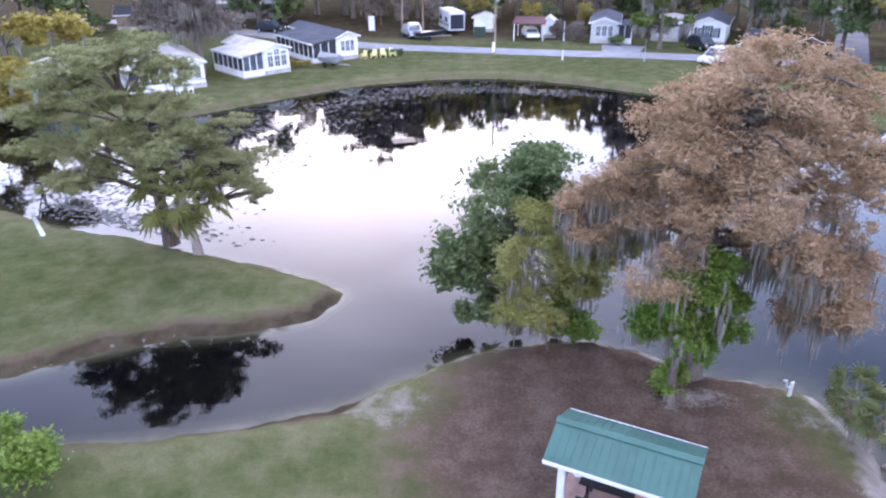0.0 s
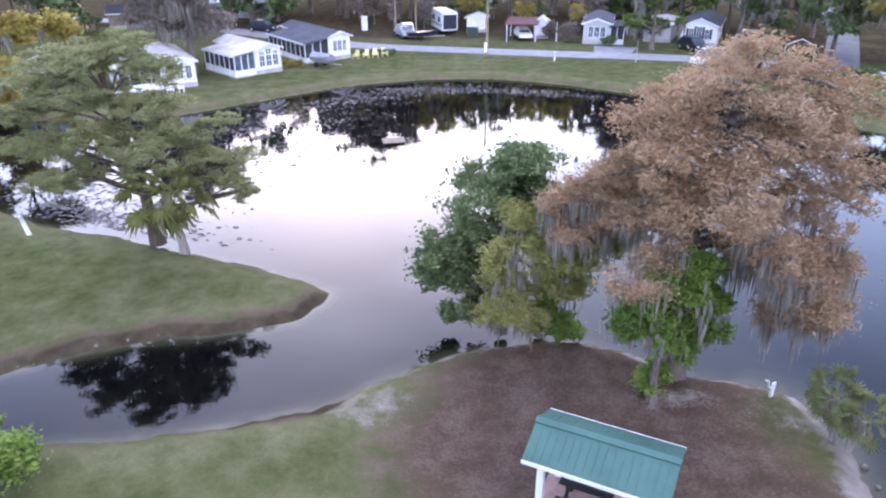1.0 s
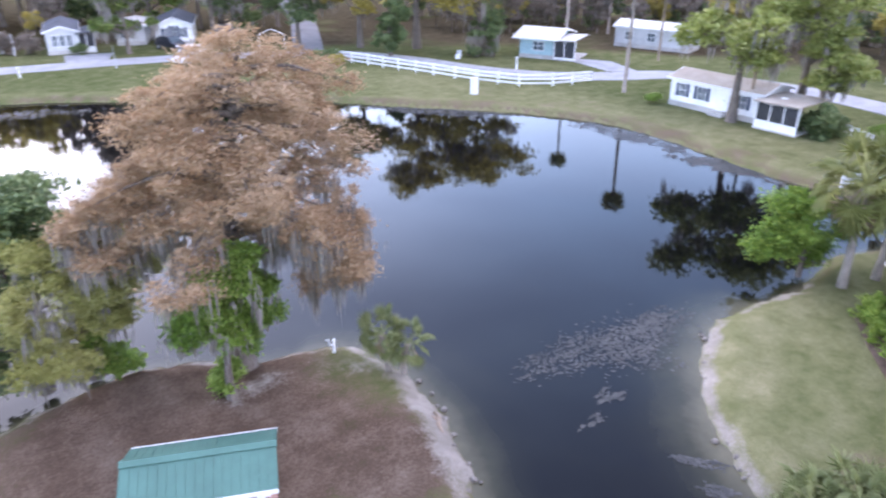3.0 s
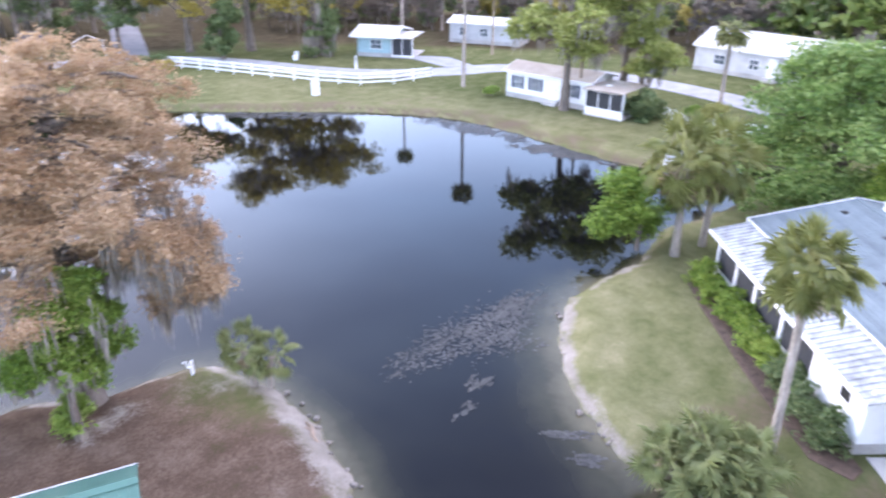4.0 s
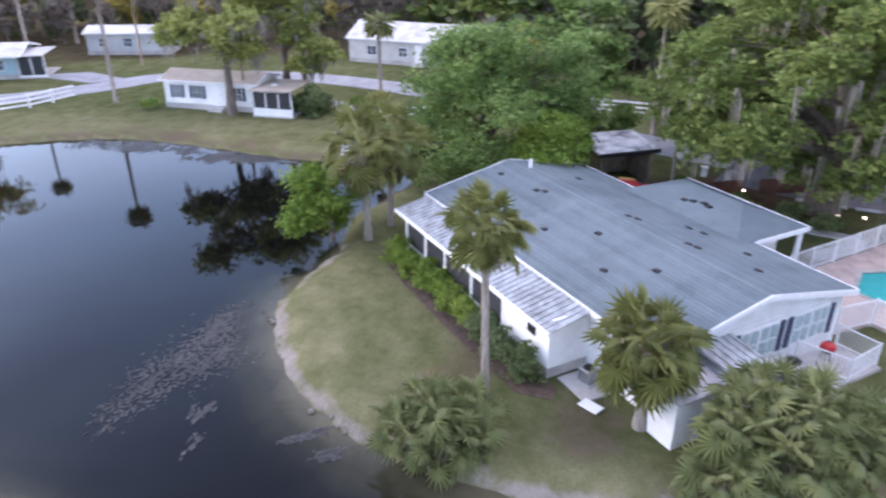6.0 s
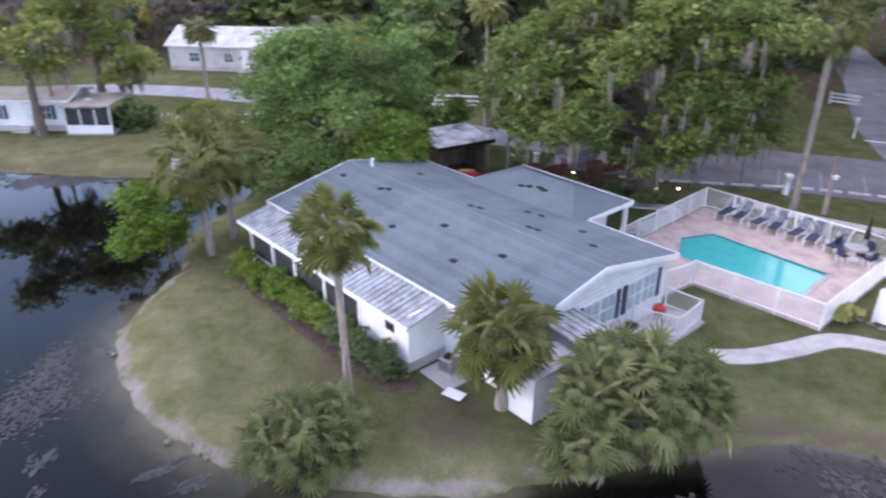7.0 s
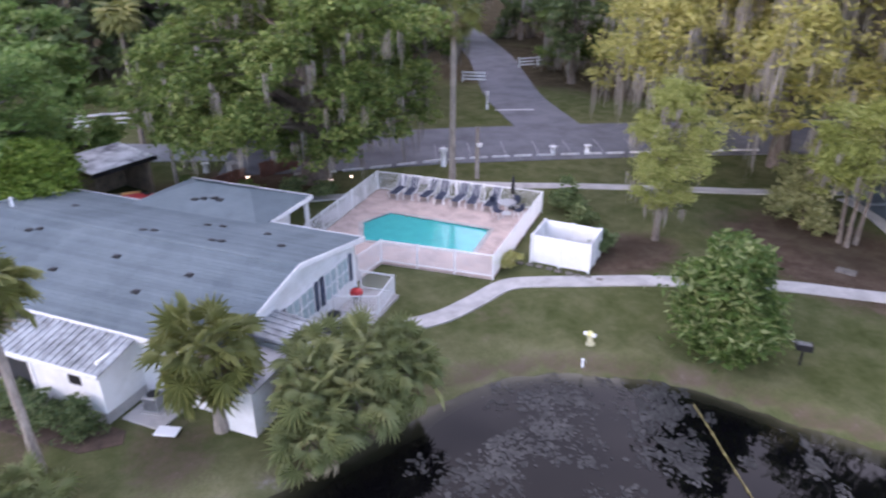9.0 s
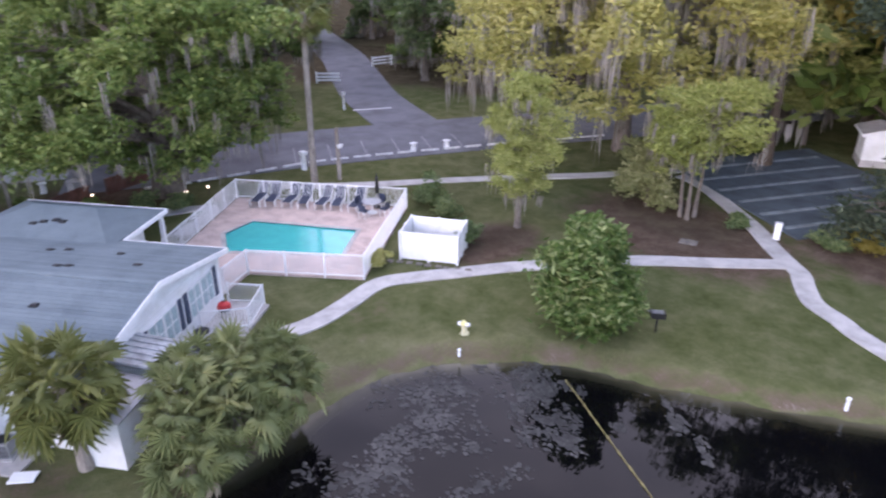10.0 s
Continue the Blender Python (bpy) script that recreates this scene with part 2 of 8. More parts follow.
PALEROOF = plain("pale_metal_roof", (0.5, 0.48, 0.46), 0.55, vary=0.35, scale=0.7, stain=(0.36, 0.34, 0.32))
PORCHROOF = plain("white_pan_roof", (0.31, 0.33, 0.34), 0.55, vary=0.35, scale=2.2, stain=(0.17, 0.18, 0.18))
GREENROOF = plain("green_ribbed_roof", (0.05, 0.135, 0.108), 0.5, vary=0.15, scale=1.0)
SCREEN = plain("dark_insect_screen", (0.03, 0.032, 0.036), 0.6, vary=0.3)
GLASS = glass_mat("window_glass", (0.10, 0.13, 0.15))
CURTAIN = plain("pale_teal_curtain", (0.35, 0.46, 0.47), 0.6, vary=0.25, scale=6)
NAVY = plain("navy_shutter", (0.03, 0.05, 0.09), 0.5)
TEAL = plain("teal_painted_wall", (0.3, 0.45, 0.48), 0.6)
ASPHALT = plain("worn_asphalt", (0.135, 0.135, 0.148), 0.9, vary=0.3, scale=0.4, grain=60, bmp=0.4)
PALEROAD = plain("pale_worn_asphalt", (0.27, 0.27, 0.28), 0.9, vary=0.25, scale=0.5, grain=60, bmp=0.4)
CONCRETE = plain("pale_concrete", (0.42, 0.4, 0.38), 0.85, vary=0.25, scale=0.9, grain=30)
LINE = plain("white_road_paint", (0.55, 0.55, 0.54), 0.7, vary=0.45, scale=5)
FADED = plain("faded_road_paint", (0.25, 0.25, 0.26), 0.8, vary=0.5, scale=5)
PAVER = plain("pink_brick_pavers", (0.5, 0.385, 0.34), 0.85, vary=0.25, scale=1.0, grain=14, bmp=0.4)
POOLWATER = glass_mat("pool_water", (0.02, 0.46, 0.43), 0.12, 0.88)
DARKMETAL = plain("black_metal", (0.02, 0.02, 0.022), 0.5, 0.3)
GREYMETAL = plain("grey_metal_case", (0.33, 0.34, 0.35), 0.5, 0.3)
WOOD = plain("weathered_wood", (0.25, 0.19, 0.14), 0.85, vary=0.35, scale=2)
STONE = plain("bank_stone", (0.16, 0.14, 0.12), 0.9, vary=0.4, scale=3)
MULCH = plain("dark_mulch", (0.09, 0.06, 0.045), 0.95, vary=0.4, scale=3, grain=25, bmp=0.8)
CREAM = plain("cream_enamel", (0.6, 0.55, 0.36), 0.5)
YELLOW = plain("pale_yellow_plastic", (0.72, 0.66, 0.3), 0.5)
ROPE = plain("weathered_yellow_rope", (0.19, 0.155, 0.06), 0.8, vary=0.4, scale=4)
TARP = plain("faded_blue_tarp", (0.1, 0.25, 0.4), 0.6, vary=0.35, scale=2)
SKYTEAL = plain("teal_boat_cover", (0.2, 0.42, 0.46), 0.6, vary=0.3, scale=2)
BRICKRED = plain("red_brown_boards", (0.16, 0.07, 0.05), 0.85, vary=0.35, scale=2)
RED = plain("red_plastic", (0.5, 0.03, 0.03), 0.5)
ORANGE = plain("orange_plastic", (0.6, 0.3, 0.1), 0.5)
BLUEFAB = plain("dark_blue_sling", (0.03, 0.04, 0.07), 0.8)
CARBODY = plain("silver_car_paint", (0.45, 0.47, 0.5), 0.3, 0.4)
DARKCAR = plain("dark_car_paint", (0.03, 0.035, 0.05), 0.3, 0.3)
WHITECAR = plain("white_car_paint", (0.7, 0.7, 0.7), 0.3, 0.1)
TYRE = plain("black_rubber", (0.015, 0.015, 0.015), 0.85)
BARK = bark_mat("grey_brown_bark", (0.06, 0.045, 0.035), (0.24, 0.2, 0.17))
PALMBARK = bark_mat("pale_palm_bark", (0.16, 0.13, 0.11), (0.42, 0.36, 0.31))
PINEBARK = bark_mat("dark_pine_bark", (0.04, 0.03, 0.025), (0.16, 0.115, 0.085))
L_PINE = leafy("pine_needles", (0.08, 0.095, 0.036), (0.215, 0.23, 0.09), (0.36, 0.355, 0.18))
L_OAK = leafy("oak_leaves", (0.034, 0.066, 0.015), (0.108, 0.168, 0.036), (0.25, 0.29, 0.09))
L_DARK = leafy("dark_green_leaves", (0.04, 0.074, 0.028), (0.115, 0.17, 0.064), (0.23, 0.27, 0.12))
L_BRIGHT = leafy("bright_green_leaves", (0.05, 0.11, 0.015), (0.14, 0.24, 0.036), (0.28, 0.37, 0.09))
L_YELLOW = leafy("yellow_green_leaves", (0.11, 0.135, 0.03), (0.25, 0.285, 0.07), (0.42, 0.43, 0.17))
L_PALELIME = leafy("pale_cypress_needles", (0.17, 0.165, 0.04), (0.36, 0.345, 0.1), (0.52, 0.47, 0.19), 0.45)
L_LIME = leafy("lime_cypress_needles", (0.19, 0.185, 0.045), (0.36, 0.355, 0.11), (0.5, 0.47, 0.2), 0.4)
L_ORANGE = leafy("rusty_cypress_needles", (0.18, 0.1, 0.05), (0.35, 0.222, 0.122), (0.49, 0.35, 0.225))
L_MAGNOLIA = leafy("magnolia_leaves", (0.024, 0.056, 0.012), (0.085, 0.15, 0.032), (0.31, 0.34, 0.15))
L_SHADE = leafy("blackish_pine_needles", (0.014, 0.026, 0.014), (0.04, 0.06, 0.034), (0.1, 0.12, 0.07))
L_LAUREL = leafy("laurel_oak_leaves", (0.035, 0.088, 0.022), (0.125, 0.215, 0.052), (0.27, 0.35, 0.115))
L_HEDGE = leafy("hedge_leaves", (0.05, 0.11, 0.014), (0.145, 0.24, 0.034), (0.31, 0.38, 0.08))
L_OLIVE = leafy("olive_brown_leaves", (0.2, 0.17, 0.035), (0.42, 0.35, 0.085), (0.56, 0.47, 0.18), 0.7)
L_BROWN = leafy("brown_grey_twigs", (0.08, 0.062, 0.05), (0.19, 0.15, 0.12), (0.31, 0.26, 0.22))
L_PALM = leafy("palm_fronds", (0.07, 0.082, 0.022), (0.18, 0.19, 0.056), (0.34, 0.31, 0.12), 0.3)
L_FANPALM = leafy("grey_green_palm_fronds", (0.075, 0.095, 0.036), (0.18, 0.205, 0.078), (0.36, 0.35, 0.17), 0.3)
L_DRY = leafy("dry_palm_fronds", (0.16, 0.12, 0.07), (0.33, 0.26, 0.17), (0.5, 0.42, 0.3), 0.2)
L_MOSS = leafy("grey_hanging_moss", (0.13, 0.115, 0.095), (0.24, 0.215, 0.185), (0.38, 0.345, 0.31), 0.3)
L_WEED = leafy("pale_pond_weed", (0.018, 0.018, 0.017), (0.038, 0.038, 0.036), (0.08, 0.077, 0.072), 0.0, spec=0.2)


# ---- building helpers ----
def part(name, bm, material, parent=None, label="", smooth=False):
    """Links a bmesh, or (verts, faces), as one mesh object."""
    me = bpy.data.meshes.new(name)
    if isinstance(bm, tuple):
        me.from_pydata([tuple(v) for v in bm[0]], [], [tuple(f) for f in bm[1]])
    else:
        bm.to_mesh(me)
        bm.free()
    me.materials.append(material)
    if smooth:
        for p in me.polygons:
            p.use_smooth = True
    ob = new(name, me)
    if parent:
        ob.parent = parent
    if label:
        ob["label"] = label
    return ob


def thing(name, m, label, category, group="", kind=""):
    ob = new(name)
    ob.empty_display_size = 0.3
    ob.matrix_world = m
    return tagged(ob, label, category, group, kind)


def box(bm, x0, x1, y0, y1, z0, z1, bev=0.0, m=None):
    v = [bm.verts.new((x, y, z)) for x in (x0, x1) for y in (y0, y1) for z in (z0, z1)]
    if m is not None:
        for q in v:
            q.co = m @ q.co
    f = [(0, 1, 3, 2), (4, 6, 7, 5), (0, 4, 5, 1), (2, 3, 7, 6), (0, 2, 6, 4), (1, 5, 7, 3)]
    fs = [bm.faces.new([v[i] for i in q]) for q in f]
    if bev:
        es = list({e for q in fs for e in q.edges})
        bmesh.ops.bevel(bm, geom=es, offset=bev, segments=1, affect="EDGES")
    return bm


def boxes(*rows, bev=0.0):
    bm = bmesh.new()
    for r in rows:
        box(bm, *r, bev=bev)
    return bm


def prism(bm, poly, z0, z1):
    """Extrudes an (x, y) outline between two heights."""
    a = [bm.verts.new((x, y, z0)) for x, y in poly]
    b = [bm.verts.new((x, y, z1)) for x, y in poly]
    bm.faces.new(a[::-1])
    bm.faces.new(b)
    for i in range(len(poly)):
        j = (i + 1) % len(poly)
        bm.faces.new((a[i], a[j], b[j], b[i]))
    return bm


def slab(bm, pts, thick):
    """A thick sheet whose upper face is the given 3D outline."""
    a = [bm.verts.new(p) for p in pts]
    b = [bm.verts.new((p[0], p[1], p[2] - thick)) for p in pts]
    bm.faces.new(a)
    bm.faces.new(b[::-1])
    for i in range(len(pts)):
        j = (i + 1) % len(pts)
        bm.faces.new((a[j], a[i], b[i], b[j]))
    return bm


def tube(bm, pts, radii, n=8, cap=True):
    rings = []
    for i, p in enumerate(pts):
        p = Vector(p)
        d = (Vector(pts[min(i + 1, len(pts) - 1)]) - Vector(pts[max(i - 1, 0)])).normalized()
        side = d.cross(Vector((0.31, 0.95, 0.1))).normalized()
        other = d.cross(side)
        rings.append([bm.verts.new(p + radii[i] * (math.cos(a) * side + math.sin(a) * other)) for a in (2 * math.pi * k / n for k in range(n))])
    for r, s in zip(rings, rings[1:]):
        for k in range(n):
            bm.faces.new((r[k], r[(k + 1) % n], s[(k + 1) % n], s[k]))
    if cap:
        bm.faces.new(rings[0])
        bm.faces.new(rings[-1][::-1])
    return bm


def disc(bm, x, y, z0, z1, r, n=14, r2=None):
    return tube(bm, [(x, y, z0), (x, y, z1)], [r, r if r2 is None else r2], n)


def strip(pts, w, z, thick=0.06):
    """A paved strip of even width along a line of (x, y), with rounded bends."""
    P = [Vector((x, y)) for x, y in pts]
    fine = []
    for i in range(len(P) - 1):
        p0, p1, p2, p3 = P[max(i - 1, 0)], P[i], P[i + 1], P[min(i + 2, len(P) - 1)]
        for k in range(6):
            t = k / 6
            fine.append(0.5 * ((2 * p1) + (p2 - p0) * t + (2 * p0 - 5 * p1 + 4 * p2 - p3) * t * t + (3 * p1 - p0 - 3 * p2 + p3) * t ** 3))
    fine.append(P[-1])
    bm = bmesh.new()
    rows = []
    for i, p in enumerate(fine):
        d = (fine[min(i + 1, len(fine) - 1)] - fine[max(i - 1, 0)]).normalized()
        s = Vector((-d.y, d.x)) * w / 2
        rows.append([bm.verts.new((p.x + s.x, p.y + s.y, z)), bm.verts.new((p.x - s.x, p.y - s.y, z)),
                     bm.verts.new((p.x - s.x, p.y - s.y, z - thick)), bm.verts.new((p.x + s.x, p.y + s.y, z - thick))])
    for a, b in zip(rows, rows[1:]):
        for k in range(4):
            bm.faces.new((a[k], a[(k + 1) % 4], b[(k + 1) % 4], b[k]))
    bm.faces.new(rows[0][::-1])
    bm.faces.new(rows[-1])
    bmesh.ops.recalc_face_normals(bm, faces=bm.faces)
    return bm


# ---- the pond's outline, seen from above ----
LAKE_FAR = [(-60, 62), (-38.5, 62.7), (-32.7, 62.5), (-24.9, 63), (-21, 66.2), (-17.4, 69.4), (-13.5, 73), (-9.2, 76.3), (-4.4, 78.1),
            (0.6, 79.4), (6.9, 79.1), (12.8, 76.5), (17, 73.6), (26, 67), (34.3, 60.3), (39.1, 53.6), (43.3, 48.7), (46.4, 44.6),
            (49, 40), (50.3, 35), (49.3, 28), (47.7, 20.5), (48, 17), (50, 14), (54, 12), (54, 9.5), (47, 10), (41, 11.5)]
LAKE_CLUB = [(37.5, 12.8), (33.8, 11.8), (29.8, 12.7), (26.9, 12.9), (24.5, 11.9), (22.7, 10.7), (20.4, 8.9), (19.3, 7), (18.5, 5.6),
             (17.8, 3.5), (17.2, 0), (17.3, -2.7), (17.8, -4.5), (18.1, -7), (19.3, -11.4), (19.3, -12.7), (18.9, -14.5), (18, -16),
             (16.6, -17.8), (15.4, -19.1), (13.3, -20.2), (10.9, -21.2), (8.9, -22.5), (6.8, -23.7), (4.5, -25.3), (0, -28), (-6, -28)]
LAKE_NEAR = [(-9, -24), (-8, -16), (-4, -8), (2, -3), (7, 2), (10, 8), (12, 12.3), (12.7, 13.5), (13.7, 15.7), (14.1, 18), (14, 19.8),
             (13.8, 21.1), (13.1, 22.1), (11, 22.6), (9.1, 23.5), (7.3, 25.1), (5, 25.6), (1.8, 24.9), (0.1, 24), (-2.1, 22.8),
             (-3.3, 21.4), (-4.9, 20.8), (-7.5, 20), (-10.9, 19.3), (-13.9, 19), (-22, 18.5), (-35, 17), (-60, 14)]
LAKE_SPIT = [(-60, 19), (-35, 20.5), (-24, 21), (-17.8, 23.1), (-16.1, 24.2), (-14.2, 25.2), (-12.1, 26), (-9.3, 26.4), (-6.7, 27.1),
             (-5, 29.2), (-5.3, 30.3), (-9.5, 32.8), (-13.9, 34.5), (-17.7, 36.5), (-23, 38), (-28.2, 41.2), (-40, 46), (-60, 50)]


def rounded(poly):
    """One round of corner cutting."""
    out = []
    for (ax, ay), (bx, by) in zip(poly, poly[1:] + poly[:1]):
        out += [(ax * 0.75 + bx * 0.25, ay * 0.75 + by * 0.25), (ax * 0.25 + bx * 0.75, ay * 0.25 + by * 0.75)]
    return out


LAKE = rounded(LAKE_FAR + LAKE_CLUB + LAKE_NEAR + LAKE_SPIT)
WATER_Z = -0.5


def lake_distance(px, py):
    """Metres from the water's edge: positive on land, negative on the water."""
    best = np.full(px.shape, 1e9)
    inside = np.zeros(px.shape, bool)
    for (ax, ay), (bx, by) in zip(LAKE, LAKE[1:] + LAKE[:1]):
        ex, ey = bx - ax, by - ay
        t = np.clip(((px - ax) * ex + (py - ay) * ey) / (ex * ex + ey * ey), 0, 1)
        best = np.minimum(best, (px - ax - t * ex) ** 2 + (py - ay - t * ey) ** 2)
        if ay != by:
            cross = ((ay > py) != (by > py)) & (px < (bx - ax) * (py - ay) / (by - ay) + ax)
            inside ^= cross
    d = np.sqrt(best)
    return np.where(inside, -d, d)


def wobble(px, py, s=1.0):
    return (np.sin(px * 1.7 * s + 1.3 * np.sin(py * 0.9 * s)) + np.sin(py * 2.1 * s + 1.1 * np.sin(px * 1.3 * s + 2)) + np.sin((px + py) * 3.3 * s)) / 3


def axis(lo, hi, step, far):
    mid = np.arange(lo, hi + 1e-6, step)
    out = [hi + 1.0]
    grow = 1.5
    while out[-1] < far:
        out.append(out[-1] + grow)
        grow *= 1.35
    left = [lo - (v - hi) for v in out][::-1]
    return np.concatenate([left, mid, out])


def blob(px, py, cx, cy, rx, ry):
    return np.clip(1.4 - np.sqrt(((px - cx) / rx) ** 2 + ((py - cy) / ry) ** 2), 0, 1)


def build_ground():
    gx, gy = axis(-45, 62, 0.5, 2600), axis(-42, 88, 0.5, 2600)
    px, py = np.meshgrid(gx, gy)
    d = lake_distance(px, py) + 0.22 * wobble(px, py) + 0.1 * wobble(px, py, 2.7)
    land = np.clip(WATER_Z + 0.55 * np.clip(d, 0, None) ** 0.8, None, 0.0)
    bed = WATER_Z + np.clip(d, -6, 0) * 0.3
    z = np.where(d > 0, land, bed) + np.where(d > 1.5, 0.02 * wobble(px, py, 0.35) - 0.02, 0)
    nx, ny = len(gx), len(gy)
    verts = np.stack([px.ravel(), py.ravel(), z.ravel()], 1)
    i = np.arange(nx * ny).reshape(ny, nx)
    faces = np.stack([i[:-1, :-1].ravel(), i[:-1, 1:].ravel(), i[1:, 1:].ravel(), i[1:, :-1].ravel()], 1)
    me = bpy.data.meshes.new("ground")
    me.from_pydata(verts.tolist(), [], faces.tolist())
    for p in me.polygons:
        p.use_smooth = True
    # sand along the banks, straw under the trees, dry patches on the lawns
    beach = np.clip(1.3 - np.hypot((px - 15) / 19, (py - 14) / 17), 0, 1)
    sand = np.clip(1.0 - np.abs(d - 0.15) / 0.55, 0, 1) * np.clip(beach * 2.0, 0.2, 0.85)
    sand = np.maximum(sand, 0.85 * np.clip(1.2 - d / 1.6, 0, 1) * (d > 0) * blob(px, py, 13.0, 15.5, 3.4, 6.0))
    sand = np.maximum(sand, 0.52 * blob(px, py, -2.5, 20.8, 2.8, 1.5))
    sand = np.maximum(sand, 0.4 * blob(px, py, 12.3, 20.5, 2.0, 2.0))
    sand = np.maximum(sand, 0.5 * blob(px, py, 9.0, 21.0, 2.0, 1.0))
    straw = blob(px, py, 5.2, 18.2, 7.6, 6.2)
    straw = np.maximum(straw, 0.75 * blob(px, py, 10.5, 15.0, 3.6, 4.6))
    straw = np.maximum(straw, 0.95 * blob(px, py, 6.2, 22.0, 7.4, 4.2))
    straw = np.maximum(straw, blob(px, py, 18.5, -33.5, 7.5, 5.0))
    straw = np.maximum(straw, blob(px, py, 24.5, -24.5, 2.4, 3.6))
    straw = np.maximum(straw, blob(px, py, 9.0, -38.5, 6, 4))
    straw = np.maximum(straw, 0.9 * blob(px, py, 45, -10, 4, 7))
    straw = np.maximum(straw, 0.5 * blob(px, py, 5, 108, 45, 9))
    straw = np.maximum(straw, 0.4 * blob(px, py, -40, 105, 20, 30))
    patch = np.clip(0.5 + 0.9 * wobble(px, py, 0.31), 0, 1)
    far = np.clip((np.hypot(px - 10, py - 18) - 72) / 10, 0, 1) * np.clip((px - 40) / 10, 0, 1)
    back = np.clip((py - 104 + 0.12 * px) / 6, 0, 1)
    litter = np.clip(np.maximum(far, back), 0, 1) * (0.55 + 0.3 * wobble(px, py, 0.17))
    straw = np.maximum(straw, litter)
    straw = np.maximum(straw, 0.52 * patch * blob(px, py, 23, 1.5, 6, 6))
    straw = np.maximum(straw, 0.55 * blob(px, py, 20.5, -1.2, 2.6, 2.2))
    straw = np.maximum(straw, 0.4 * patch * blob(px, py, 20, -16, 8, 5))
    straw = np.maximum(straw, 0.35 * patch * blob(px, py, 50, 45, 8, 24))
    # pond bed mud; the woods' litter is darkened too, with tree shade in its colour
    mud_shade = np.maximum(np.clip(-d * 1.5 + 0.2, 0, 1), 1.5 * litter)
    mud_shade = np.maximum(mud_shade, 0.5 * blob(px, py, 19.5, -35.0, 7.5, 4.6))
    mud_shade = np.maximum(mud_shade, 0.46 * blob(px, py, 24.6, -25.5, 2.4, 3.6))
    mud_shade = np.maximum(mud_shade, 0.45 * blob(px, py, 42.5, -11, 4, 6))
    # brown ground behind the far homes, tree shade painted into it
    mud_shade = np.maximum(mud_shade, 0.4 * blob(px, py, 4, 112, 45, 12))
    mud_shade = np.maximum(mud_shade, 0.4 * blob(px, py, 8.0, -38.5, 6, 4))
    # dark strip on the spit's cut bank: brown soil with its shade painted in
    cut = (px < -3) & (py > 19.5) & (py < 30)
    mud_shade = np.maximum(mud_shade, np.clip(1.15 - np.abs(d - 0.15) / 0.5, 0, 1) * cut)
    straw = np.maximum(straw, 0.7 * np.clip(1.3 - d / 1.3, 0, 1) * cut)
    dry = 0.15 + 0.35 * blob(px, py, 26, 9, 7, 6) + 0.55 * blob(px, py, 48, 52, 9, 14) + 0.6 * blob(px, py, 52, 30, 6, 12) + 0.3 * blob(px, py, 9, 13, 5, 5)
    dry -= 0.3 * blob(px, py, 10, -25, 16, 8) + 0.25 * blob(px, py, -14, 31, 14, 7)
    dry += 0.55 * np.clip(1 - d / 3.0, 0, 1) * (d > 0)
    straw = np.maximum(straw, 0.55 * np.clip(1.2 - d / 1.6, 0, 1) * (d > 0) * np.clip(1 - beach, 0, 1))
    straw = np.maximum(straw, (0.25 + 0.3 * patch) * np.clip(1.2 - d / 5.0, 0, 1) * (d > 0) * (px > 28) * (py > 22))
    for name, val in (("sand", sand), ("straw", straw), ("mud_shade", mud_shade), ("dry", dry)):
        a = me.attributes.new(name, "FLOAT", "POINT")
        a.data.foreach_set("value", val.ravel().astype(np.float32))
    me.materials.append(GROUND)
    return tagged(new("ground", me), "mown lawn with sandy pond banks and bare straw-covered patches", "ground", kind="structure")


def build_water():
    gx, gy = np.arange(-62, 60, 0.8), np.arange(-32, 84, 0.8)
    px, py = np.meshgrid(gx, gy)
    d = -lake_distance(px, py)
    nx, ny = len(gx), len(gy)
    i = np.arange(nx * ny).reshape(ny, nx)
    keep = d > -2.0
    quad = np.stack([i[:-1, :-1].ravel(), i[:-1, 1:].ravel(), i[1:, 1:].ravel(), i[1:, :-1].ravel()], 1)
    quad = quad[keep.ravel()[quad].all(1)]
    used = np.unique(quad)
    remap = np.full(nx * ny, -1)
    remap[used] = np.arange(len(used))
    verts = np.stack([px.ravel(), py.ravel(), np.full(nx * ny, WATER_Z)], 1)[used]
    me = bpy.data.meshes.new("water")
    me.from_pydata(verts.tolist(), [], remap[quad].tolist())
    near = np.hypot(px - 17, py - 10) < 14
    shallow = np.clip(1.0 - d / np.where(near, np.where(px < 16, 2.2, 3.2), 1.1), 0, 1)
    a = me.attributes.new("shallow", "FLOAT", "POINT")
    a.data.foreach_set("value", shallow.ravel()[used].astype(np.float32))
    me.materials.append(WATER)
    return tagged(new("water", me), "calm dark pond water mirroring the evening sky", "pond", kind="structure")


build_ground()
build_water()


# ---- trees ----
RNG = np.random.default_rng(7)


